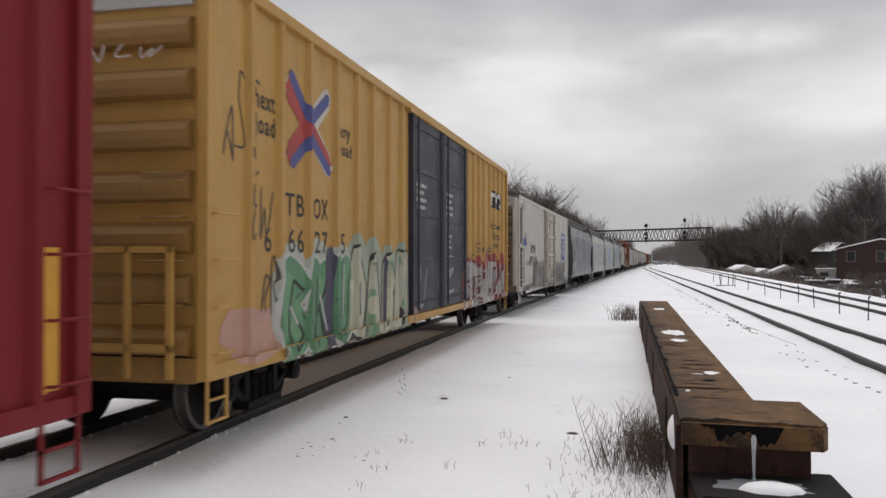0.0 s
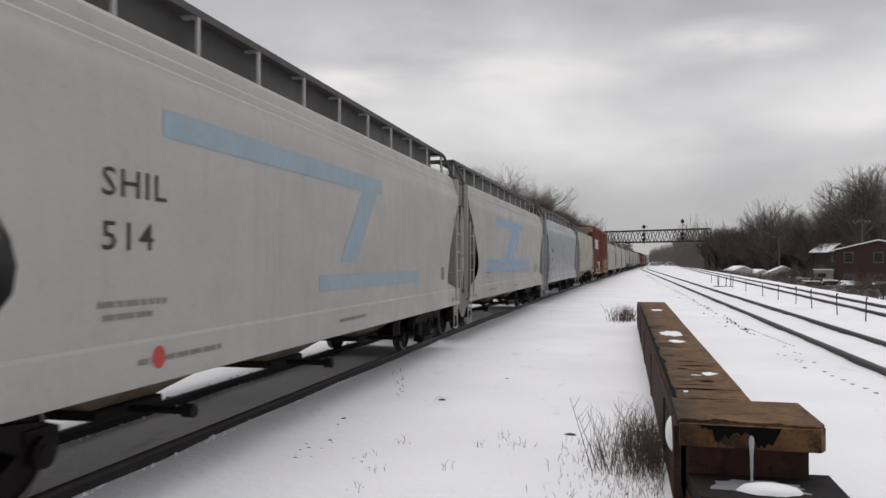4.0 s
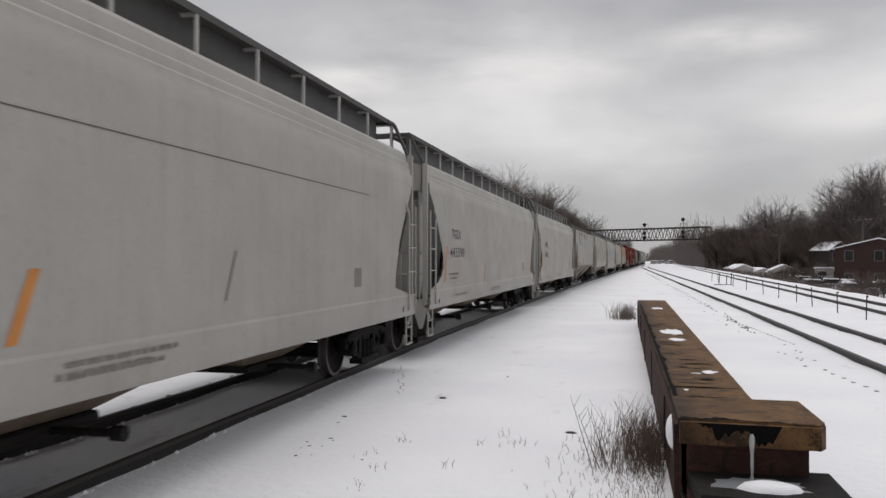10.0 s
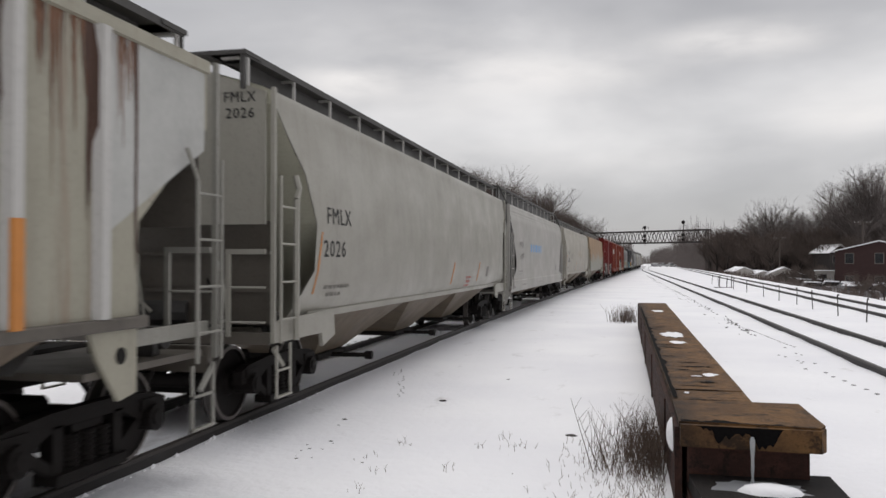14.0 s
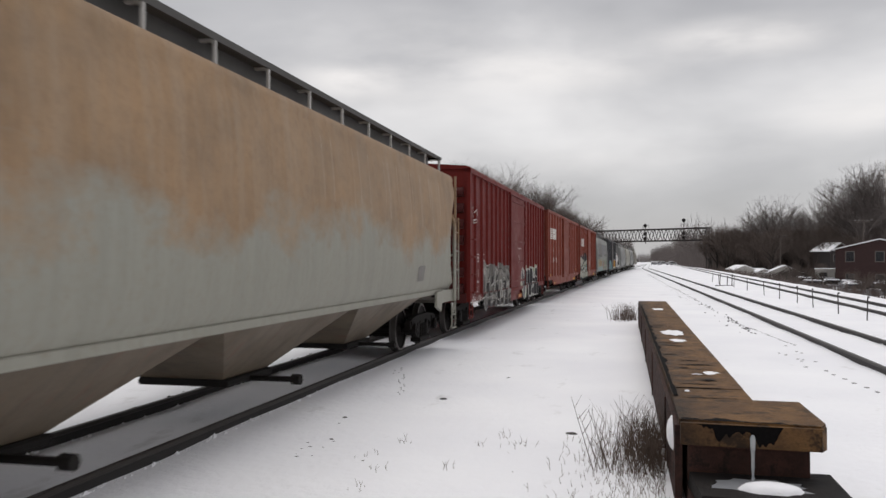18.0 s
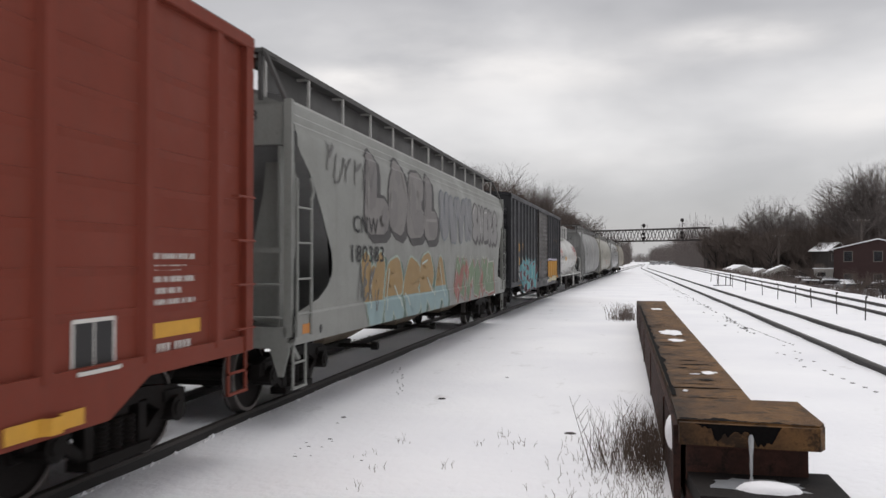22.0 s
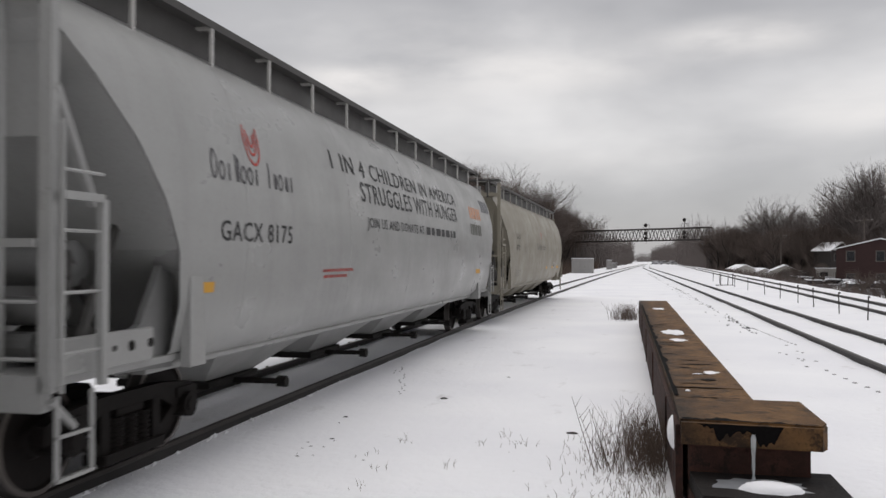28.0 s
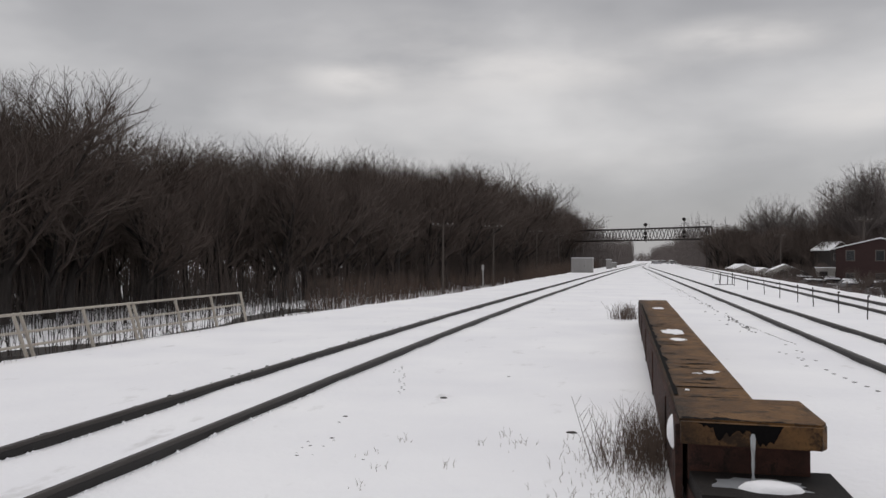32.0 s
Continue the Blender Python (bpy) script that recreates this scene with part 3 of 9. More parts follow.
def end_words(car, half, items):
    """Lettering on the car's leading end: (material key, triangles in x and z, metres ahead of the end)."""
    for mat, tris, ahead in items:
        g = Geo()
        for count, t in enumerate(tris):
            n0 = len(g.v)
            g.v += [(x, -half - ahead - (count % 16) * 0.0001, z) for x, z in t]
            g.f.append((n0, n0 + 1, n0 + 2))
            g.m.append(0)
        part("end_lettering", g, M[mat], car)


# ---------------------------------------------------------------- running gear, shared by all cars
def gear_meshes():
    d = {}
    wheel = [(0.675, 0.10), (0.675, 0.475), (0.700, 0.482), (0.712, 0.457), (0.818, 0.448), (0.822, 0.405), (0.79, 0.385), (0.775, 0.16), (0.83, 0.13), (0.83, 0.08)]
    mats = [0, 0, 1, 1, 2, 0, 0, 0, 0]
    g = Geo()
    g.lathe(wheel, "x", 36, mats=mats)
    g.lathe([(-a, r) for a, r in wheel], "x", 36, mats=mats)
    g.tube((-1.03, 0, 0), (1.03, 0, 0), 0.085, n=10)
    d["wheelset"] = g.data("wheelset", [M["wheel"], M["tread"], M["rim"]], True)
    # cast side frame with two windows
    g = Geo()
    x0, x1 = 0.96, 1.08
    g.prism([(-1.14, 0.47), (-1.14, 0.62), (-0.96, 0.68), (-0.45, 0.73), (0.45, 0.73), (0.96, 0.68), (1.14, 0.62), (1.14, 0.47), (0.70, 0.47), (0.42, 0.60), (-0.42, 0.60), (-0.70, 0.47)], x0, x1, axis="x")
    for s in (-1, 1):
        g.prism([(s * 0.72, 0.50), (s * 0.90, 0.50), (s * 0.44, 0.22), (s * 0.30, 0.22)], x0 + 0.01, x1 - 0.01, axis="x")
        g.prism([(s * 0.33, 0.20), (s * 0.45, 0.20), (s * 0.45, 0.62), (s * 0.33, 0.62)], x0, x1, axis="x")
        g.tube((x0 - 0.06, s * 0.889, 0.457), (x1 + 0.075, s * 0.889, 0.457), 0.125, n=12)
        g.tube((x1 + 0.07, s * 0.889, 0.457), (x1 + 0.09, s * 0.889, 0.457), 0.075, n=8)
        g.box(x0 - 0.02, x1 + 0.02, s * 0.889 - 0.16, s * 0.889 + 0.16, 0.54, 0.64)
    g.prism([(-0.46, 0.15), (0.46, 0.15), (0.46, 0.24), (-0.46, 0.24)], x0 - 0.05, x1 + 0.05, axis="x")
    d["side_frame"] = g.data("side_frame", M["truck"])
    g = Geo()
    for s in (-0.2, 0.0, 0.2):
        g.lathe([(0.235 + k * 0.022, 0.078 if k % 2 else 0.098) for k in range(14)], "z", 10, (1.02, s, 0))
    g.box(0.93, 1.11, -0.3, 0.3, 0.225, 0.245)
    d["spring_nest"] = g.data("spring_nest", M["truck"])
    g = Geo()
    g.box(-1.06, 1.06, -0.2, 0.2, 0.50, 0.62, c=0.03)
    g.box(-0.5, 0.5, -0.24, 0.24, 0.56, 0.74, c=0.04)
    g.box(-0.6, 0.6, -0.75, -0.62, 0.28, 0.36)
    g.box(-0.6, 0.6, 0.62, 0.75, 0.28, 0.36)
    d["truck"] = g.data("truck", M["truck"])
    g = Geo()
    g.box(-0.09, 0.09, -0.62, 0.0, 0.74, 0.95, c=0.03)
    g.prism([(-0.16, -0.62), (0.12, -0.62), (0.17, -0.80), (0.06, -0.94), (-0.02, -0.80), (-0.10, -0.94), (-0.18, -0.86)], 0.70, 0.99, axis="z")
    g.pipe([(0.22, -0.3, 0.75), (0.24, -0.55, 0.5), (0.16, -0.8, 0.42), (0.05, -0.92, 0.5)], 0.025)
    d["coupler"] = g.data("coupler", M["under"])
    return d


GEAR = gear_meshes()
WHEELSETS = []


def running_gear(car, half, inset, sill_z=0.78, tail=None):
    for s in (-1, 1):
        at = s * (half - (tail if tail and s > 0 else inset))
        tr = part("truck", GEAR["truck"], None, car, at=(0, at, 0))
        part("side_frame", GEAR["side_frame"], None, tr)
        o = part("side_frame", GEAR["side_frame"], None, tr)
        o.rotation_euler = (0, 0, math.pi)
        part("spring_nest", GEAR["spring_nest"], None, tr)
        o = part("spring_nest", GEAR["spring_nest"], None, tr)
        o.rotation_euler = (0, 0, math.pi)
        for k in (-1, 1):
            WHEELSETS.append((part("wheelset", GEAR["wheelset"], None, tr, at=(0, k * 0.889, 0.457)), at + k * 0.889, car))
        cp = part("coupler", GEAR["coupler"], None, car, at=(0, s * (half - 0.05), 0))
        if s > 0:
            cp.rotation_euler = (0, 0, math.pi)
    g = Geo()
    g.box(-0.18, 0.18, -half, half, sill_z - 0.02, sill_z + 0.3, c=0.03)
    part("center_sill", g, M["under"], car)


def ladder(g, x, ys, z0, z1, step=0.42, r=0.016, lean=0.0):
    """Two stiles and their rungs, in the plane of the car's side."""
    a, b = ys
    for y in (a, b):
        g.box(x - 0.02, x + 0.02, y - 0.025, y + 0.025, z0, z1)
    z = z0 + 0.2
    while z < z1 - 0.05:
        g.tube((x, a, z), (x, b, z), r, n=5)
        z += step
    return g


def stirrup(g, x, y, w, z0, z1):
    """A sill step: a U of flat bar under the car's corner."""
    g.box(x - 0.012, x + 0.012, y - w / 2, y - w / 2 + 0.035, z0, z1)
    g.box(x - 0.012, x + 0.012, y + w / 2 - 0.035, y + w / 2, z0, z1)
    g.box(x - 0.02, x + 0.02, y - w / 2, y + w / 2, z0, z0 + 0.025)
    g.box(x - 0.012, x + 0.012, y - w / 2, y + w / 2, z0 + (z1 - z0) * 0.5, z0 + (z1 - z0) * 0.5 + 0.025)
    return g


SPEED = 15.9167
TRAIN = []


def car_base(front, rear, name, label, category, group):
    car = thing(name, label, category, group)
    half = (rear - front) / 2
    TRAIN.append((car, (front + rear) / 2, half))
    return car, half


# ---------------------------------------------------------------- box cars
# rust-brown strips that draw the shade in the door's corners
SEAM_SHADE = plain("rusty_seam", (62, 48, 38), 0.9, 0.6, 4)


def boxcar(front, rear, label, mat, sill=0.8, eave=4.2, ribs=(), door=(6.7, 10.1), doors=1, inset=1.75, fish=None,
           door_mat=None, roof_mat=None, end_mat=None, end_panel=None, end_deep=0.15, rib_w=0.09, door_style="plain", smooth_side=False, end_ribs=7, crown=0.14, notch=None):
    car, half = car_base(front, rear, "boxcar", label, "box car", "freight train")
    xs, xr = (1.535, 1.600) if not smooth_side else (1.585, 1.600)
    g = Geo()
    ring = [(-xs, sill), (xs, sill), (xs, eave - 0.10), (xs - 0.03, eave - 0.02), (-xs + 0.03, eave - 0.02), (-xs, eave - 0.10)]
    if notch:
        depth, high = notch
        g.prism([(x, max(z, high)) for x, z in ring], -half + 0.07, half - 0.07)
        g.prism([(x, min(z, high + 0.01)) for x, z in ring[:2]] + [(xs, high + 0.01), (-xs, high + 0.01)], -half + depth, half - 0.07)
        g.box(-1.5, 1.5, -half + 0.07, -half + 0.12, sill, high + 0.01)
        g.box(-1.5, 1.5, -half + 0.1, -half + depth + 0.05, sill, sill + 0.06)
    else:
        g.prism(ring, -half + 0.07, half - 0.07)
    part("body", g, mat, car)
    # corner posts and side sills
    for sx in (-1, 1):
        for sy in (-1, 1):
            g = Geo()
            g.box(min(sx * 1.50, sx * 1.605), max(sx * 1.50, sx * 1.605), min(sy * (half - 0.16), sy * half), max(sy * (half - 0.16), sy * half), sill, eave - 0.02, c=0.012)
            part("corner_post", g, mat, car)
        g = Geo()
        if fish:
            a, b, low = fish
            ring = [(-half + 0.1, sill + 0.16), (-half + 0.1, sill - 0.01), (a - half, sill - 0.01), (a + 0.55 - half, low), (half - a - 0.55, low), (half - a, sill - 0.01), (half - 0.1, sill - 0.01), (half - 0.1, sill + 0.16)]
            g.prism(ring, sx * 1.545, sx * 1.585, axis="x")
        else:
            g.box(min(sx * 1.5, sx * 1.59), max(sx * 1.5, sx * 1.59), -half + 0.1, half - 0.1, sill - 0.012, sill + 0.14, c=0.01)
        part("side_sill", g, mat, car)
        g = Geo()
        g.box(min(sx * 1.5, sx * 1.615), max(sx * 1.5, sx * 1.615), -half, half, eave - 0.13, eave, c=0.012)
        part("top_chord", g, mat, car)
    # side posts
    rib_ys = [y - half for y in ribs]
    w = rib_w
    if rib_ys:
        g = Geo()
        g.prism([(-w * 0.9, 0), (-w * 0.5, 0.068), (w * 0.5, 0.068), (w * 0.9, 0)], sill + 0.1, eave - 0.11, axis="z")
        gg = Geo()
        gg.add([(b, a, c) for a, b, c in g.v], g.f)
        rib = gg.data("side_post", mat)
        for y in rib_ys:
            part("side_post", rib, None, car, at=(xs - 0.004, y, 0))
    # roof with cross seams
    g = Geo()
    g.prism([(-1.60, eave - 0.02), (1.60, eave - 0.02), (1.57, eave + 0.03), (0, eave + crown), (-1.57, eave + 0.03)], -half, half)
    n = int(2 * half / 0.95)
    for i in range(n + 1):
        y = -half + 0.02 + i * (2 * half - 0.08) / n
        g.prism([(-1.52, eave + 0.01), (1.52, eave + 0.01), (1.50, eave + 0.055), (0, eave + crown + 0.028), (-1.50, eave + 0.055)], y, y + 0.05)
    part("roof", g, roof_mat or mat, car)
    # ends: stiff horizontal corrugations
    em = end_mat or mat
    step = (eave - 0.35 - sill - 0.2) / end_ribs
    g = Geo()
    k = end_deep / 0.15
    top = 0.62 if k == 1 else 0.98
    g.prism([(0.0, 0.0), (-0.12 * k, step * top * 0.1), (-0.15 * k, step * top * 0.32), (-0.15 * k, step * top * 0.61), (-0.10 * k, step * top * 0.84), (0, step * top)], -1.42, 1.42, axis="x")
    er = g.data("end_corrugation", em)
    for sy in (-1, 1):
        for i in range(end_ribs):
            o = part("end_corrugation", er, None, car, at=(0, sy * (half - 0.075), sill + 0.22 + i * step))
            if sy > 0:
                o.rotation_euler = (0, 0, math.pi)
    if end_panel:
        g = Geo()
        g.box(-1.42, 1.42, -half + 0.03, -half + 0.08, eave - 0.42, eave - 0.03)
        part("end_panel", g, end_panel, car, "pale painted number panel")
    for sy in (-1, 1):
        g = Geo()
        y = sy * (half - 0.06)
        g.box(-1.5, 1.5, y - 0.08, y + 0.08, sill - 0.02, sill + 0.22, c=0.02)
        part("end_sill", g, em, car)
    # doors with rails, locking rods and posts
    dm = door_mat or mat
    columns = []
    d0, d1 = door[0] - half, door[1] - half
    for sx in (1, -1):
        leaf = (d1 - d0) / doors
        for k in range(doors):
            a, b = d0 + k * leaf + 0.02, d0 + (k + 1) * leaf - 0.02
            g = Geo()
            lo, hi = sorted((sx * (xs + 0.0), sx * (xs + 0.06)))
            g.box(lo, hi, a, b, sill + 0.16, eave - 0.16)
            dd = part("door", g, dm, car, "sliding door" if doors == 1 else "plug door")
            if door_style == "panelled":
                for z, q in ((2.97, 0.07), (2.14, 0.07), (1.78, 0.03), (3.72, 0.04), (1.02, 0.04)):
                    g = Geo()
                    g.prism([(0.0, z - q), (0.05, z - q * 0.7), (0.06, z + q * 0.8), (0.0, z + q)], a, b)
                    gg = Geo()
                    gg.add([(sx * (xs + 0.058 + p[0]), p[1], p[2]) for p in g.v], g.f)
                    part("door_rail", gg, dm, dd)
                    # dark strips above and below each rail, as its crease shade
                    for zz in (z - q - 0.016, z + q):
                        g = Geo()
                        g.box(*sorted((sx * (xs + 0.056), sx * (xs + 0.0635))), a + 0.1, b - 0.1, zz, zz + 0.016)
                        part("rusty_seam", g, SEAM_SHADE, dd)
                for ya, za, zb in ((a + 1.50, 2.2, eave - 0.2), (a + 0.78, 2.2, 2.92), (a + 2.25, 1.05, 1.75)):
                    g = Geo()
                    g.box(*sorted((sx * (xs + 0.055), sx * (xs + 0.095))), ya, ya + 0.07, za, zb)
                    part("door_post", g, dm, dd)
                    for yy in (ya - 0.014, ya + 0.07):
                        g = Geo()
                        g.box(*sorted((sx * (xs + 0.056), sx * (xs + 0.0645))), yy, yy + 0.014, za, zb)
                        part("rusty_seam", g, SEAM_SHADE, dd)
                for y in (a + 0.14, b - 0.22):
                    g = Geo()
                    g.box(*sorted((sx * (xs + 0.06), sx * (xs + 0.10))), y - 0.06, y + 0.14, sill + 0.1, eave - 0.2, c=0.0)
                    g.tube((sx * (xs + 0.13), y, sill + 0.2), (sx * (xs + 0.13), y, eave - 0.2), 0.026, n=6)
                    for z in (0.98, 1.78, 2.14, 2.97, 3.72):
                        g.box(*sorted((sx * (xs + 0.08), sx * (xs + 0.17))), y - 0.09, y + 0.09, z - 0.09, z + 0.09)
                    part("lock_rod", g, dm, dd)
                    for yy in (y - 0.082, y + 0.14):
                        g = Geo()
                        g.box(*sorted((sx * (xs + 0.056), sx * (xs + 0.0665))), yy, yy + 0.022, sill + 0.2, eave - 0.2)
                        part("rusty_seam", g, SEAM_SHADE, dd)
                g = Geo()
                g.box(*sorted((sx * (xs + 0.06), sx * (xs + 0.15))), a + 1.16, a + 1.66, 1.43, 2.05, c=0.02)
                part("latch_box", g, dm, dd)
            elif door_style == "ribbed":
                g = Geo()
                z = sill + 0.3
                while z < eave - 0.35:
                    g.prism([(0, z), (0.03, z + 0.05), (0.03, z + 0.09), (0, z + 0.14)], a + 0.08, b - 0.08)
                    z += 0.19
                gg = Geo()
                gg.add([(sx * (xs + 0.058 + p[0]), p[1], p[2]) for p in g.v], g.f)
                part("door_corrugations", gg, dm, dd)
            else:
                for z in [sill + 0.35 + i * (eave - sill - 0.7) / 4 for i in range(5)]:
                    g = Geo()
                    g.box(*sorted((sx * (xs + 0.06), sx * (xs + 0.085))), a + 0.05, b - 0.05, z - 0.03, z + 0.03)
                    part("door_rib", g, dm, dd)
            if doors > 1:
                for y in (a + 0.35, b - 0.35):
                    g = Geo()
                    g.tube((sx * (xs + 0.11), y, sill + 0.2), (sx * (xs + 0.11), y, eave - 0.2), 0.022, n=6)
                    part("lock_rod", g, dm, dd)
            for ya in (a, b - 0.09):
                g = Geo()
                g.box(*sorted((sx * (xs + 0.05), sx * (xs + 0.1))), ya, ya + 0.09, sill + 0.16, eave - 0.16)
                part("door_stile", g, dm, dd)
        g = Geo()
        g.box(*sorted((sx * xs, sx * (xs + 0.12))), d0 - 0.35, d1 + 0.35, sill + 0.02, sill + 0.14, c=0.012)
        part("door_track", g, mat, car)
        g = Geo()
        g.box(*sorted((sx * xs, sx * (xs + 0.11))), d0 - 0.2, d1 + 0.2, eave - 0.18, eave - 0.11)
        part("door_rail", g, mat, car)
    # ladders, steps, brake gear
    for sx, ya in ((1, -half + 0.06), (1, half - 0.50), (-1, -half + 0.06), (-1, half - 0.50)):
        for z in [sill + 0.25 + 0.45 * i for i in range(4)]:
            g = Geo()
            g.pipe([(sx * 1.60, ya + 0.02, z), (sx * 1.66, ya + 0.04, z), (sx * 1.66, ya + 0.42, z), (sx * 1.60, ya + 0.44, z)], 0.013, 5)
            part("grab_iron", g, mat, car)
        g = Geo()
        stirrup(g, sx * 1.56, ya + 0.22, 0.42, sill - 0.42, sill)
        part("sill_step", g, mat, car)
    for z in [sill + 0.3 + 0.42 * i for i in range(5)]:
        g = Geo()
        g.pipe([(0.95, -half + 0.02, z), (0.95, -half - 0.07, z), (1.38, -half - 0.07, z), (1.38, -half + 0.02, z)], 0.013, 5)
        part("end_grab_iron", g, em, car)
    g = Geo()
    g.tube((-0.85, -half - 0.16, 2.2), (-0.85, -half - 0.20, 2.2), 0.28, n=20)
    part("brake_wheel", g, M["under"], car)
    g = Geo()
    g.box(-0.7, 0.1, -1.2, 0.4, 0.52, 0.9)
    part("brake_valve", g, M["under"], car)
    g = Geo()
    g.tube((0.45, 0.6, 0.62), (0.45, 2.0, 0.62), 0.17, n=12)
    part("air_tank", g, M["under"], car)
    g = Geo()
    g.tube((0.0, -half + 3.0, 0.6), (0.0, half - 3.0, 0.6), 0.03, n=5)
    part("brake_rod", g, M["under"], car)
    running_gear(car, half, inset, sill - 0.06)
    # depth of the side for lettering
    marks = [(d0, d1, xs + 0.06, xs + 0.06)]
    for y in rib_ys:
        if not d0 - 0.1 < y < d1 + 0.1:
            marks += [(y - w * 0.9, y - w * 0.5, xs, xs + 0.064), (y - w * 0.5, y + w * 0.5, xs + 0.064, xs + 0.064), (y + w * 0.5, y + w * 0.9, xs + 0.064, xs)]
    columns, at = [], -half
    for a, b, xa, xb in sorted(marks):
        if a > at + 1e-6:
            columns.append((at, a, xs, xs))
        columns.append((a, b, xa, xb))
        at = b
    columns.append((at, half, xs, xs))
    low = fish[2] if fish else sill
    skin = Skin(columns, [(low - 0.05, 0.06 if fish else 0.0, sill, 0.055 if fish else 0.0), (sill, 0.055, sill + 0.14, 0.055), (sill + 0.14, 0, eave - 0.13, 0), (eave - 0.13, 0.08, eave, 0.08)])
    return car, half, skin


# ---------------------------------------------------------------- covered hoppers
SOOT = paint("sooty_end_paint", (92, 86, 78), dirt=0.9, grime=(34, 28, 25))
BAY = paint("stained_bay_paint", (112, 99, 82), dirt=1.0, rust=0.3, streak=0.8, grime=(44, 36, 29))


def hopper(front, rear, label, mat, style="skirt", frame_mat=None, ribs=(), eave=3.86, cut=1.35, inset=1.3, bays=3, slope_mat=None, piped=False, deep_end=False, back=0.0, tail_in=0.28):
    """style: skirt (deep side sill), curved (sloping bays show), posted (outside posts), barrel (round sides)."""
    car, half = car_base(front, rear, "covered_hopper", label, "hopper car", "freight train")
    fm = frame_mat or mat
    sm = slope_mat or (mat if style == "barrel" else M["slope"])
    if style == "barrel":
        prof = [(1.30, 0.95), (1.48, 1.10), (1.57, 1.5), (1.62, 2.0), (1.62, 2.45), (1.58, 2.9), (1.48, 3.35), (1.34, 3.70), (1.18, 3.95), (0.95, 4.10), (0.0, 4.20)]
        edge = [(0.95, 1.98), (1.10, 1.96), (1.5, 1.96), (2.0, 1.88), (2.4, 1.68), (2.85, 1.34), (3.3, 0.92), (3.64, 0.62), (3.84, 0.45), (4.02, 0.4), (4.2, 0.4)]
        edge = [(z, y - back) for z, y in edge]
    elif style == "curved":
        prof = [(1.42, 1.22), (1.54, 1.40), (1.60, 1.8), (1.61, 2.4), (1.58, 3.0), (1.53, 3.5), (1.49, eave - 0.16), (1.50, eave - 0.10), (1.46, eave - 0.01), (1.34, eave + 0.05), (0.7, eave + 0.24), (0.0, eave + 0.30)]
        edge = [(1.22, 0.62), (1.40, 0.66), (1.8, 1.12), (2.4, 1.18), (3.0, 0.86), (3.5, 0.32), (3.70, 0.16), (3.76, 0.16), (3.85, 0.16), (3.91, 0.16), (4.1, 0.16), (4.16, 0.16)]
    elif style == "posted":
        prof = [(1.50, 1.42), (1.50, 1.8), (1.50, 2.4), (1.50, 3.0), (1.50, 3.4), (1.50, eave - 0.14), (1.54, eave - 0.13), (1.54, eave - 0.02), (1.36, eave + 0.05), (0.7, eave + 0.2), (0.0, eave + 0.26)]
        edge = [(1.42, 1.28), (1.8, 1.28), (2.23, 1.28), (2.8, 0.62), (3.2, 0.14), (3.72, 0.14), (3.73, 0.14), (3.84, 0.14), (3.91, 0.14), (4.06, 0.14), (4.12, 0.14)]
    else:
        prof = [(1.585, 0.88), (1.60, 0.90), (1.60, 1.24), (1.575, 1.27), (1.575, 1.7), (1.575, 2.4), (1.575, 3.0), (1.565, 3.46), (1.535, 3.50), (1.53, 3.58), (1.50, 3.61), (1.495, 3.70), (1.46, 3.73), (1.44, eave), (1.34, eave + 0.08), (0.7, eave + 0.24), (0.0, eave + 0.30)]
        edge = [(0.88, 0.02), (0.90, 0.02), (1.24, 0.02), (1.33, 0.45), (1.45, 1.05), (1.75, cut + 0.04), (2.0, cut), (2.9, 0.68), (3.3, 0.16), (4.3, 0.16)]
        tail = [(0.88, 0.02), (0.90, 0.02), (1.24, 0.02), (1.30, 0.60), (1.42, cut - 0.05), (1.6, cut - 0.08), (2.25, 0.98), (2.9, 0.46), (3.3, 0.10), (4.3, 0.06)]

    def cut_at(z, sy=-1):
        blunt = style == "barrel" and sy > 0
        line = tail if style == "skirt" and sy > 0 else edge
        for (a, p), (b, q) in zip(line, line[1:]):
            if z <= b:
                c = p + (q - p) * max(0.0, (z - a) / (b - a)) if b > a else q
                return max(0.04, c - 1.2) if blunt else max(0.14, c - tail_in) if style == "curved" and sy > 0 else c
        return 0.04 if blunt else line[-1][1]

    # shell: both sides and roof as one skin, cut back at the ends
    fine = []
    for (x0, z0), (x1, z1) in zip(prof, prof[1:]):
        n = max(1, int(abs(z1 - z0) / 0.14))
        fine += [(x0 + (x1 - x0) * i / n, z0 + (z1 - z0) * i / n) for i in range(n)]
    fine.append(prof[-1])
    ring = [(x, z) for x, z in fine] + [(-x, z) for x, z in reversed(fine[:-1])]
    stations = 12
    g = Geo()
    n = len(ring)
    for j in range(stations + 1):
        for x, z in ring:
            lead, trail = -half + cut_at(z), half - cut_at(z, 1)
            g.v.append((x, lead + (trail - lead) * j / stations, z))
    for j in range(stations):
        for i in range(n - 1):
            g.f.append((j * n + i, j * n + i + 1, (j + 1) * n + i + 1, (j + 1) * n + i))
            g.m.append(0)
    part("body", g, mat, car, smooth=True)
    top_x = [x for x, z in prof if z <= eave][-1]
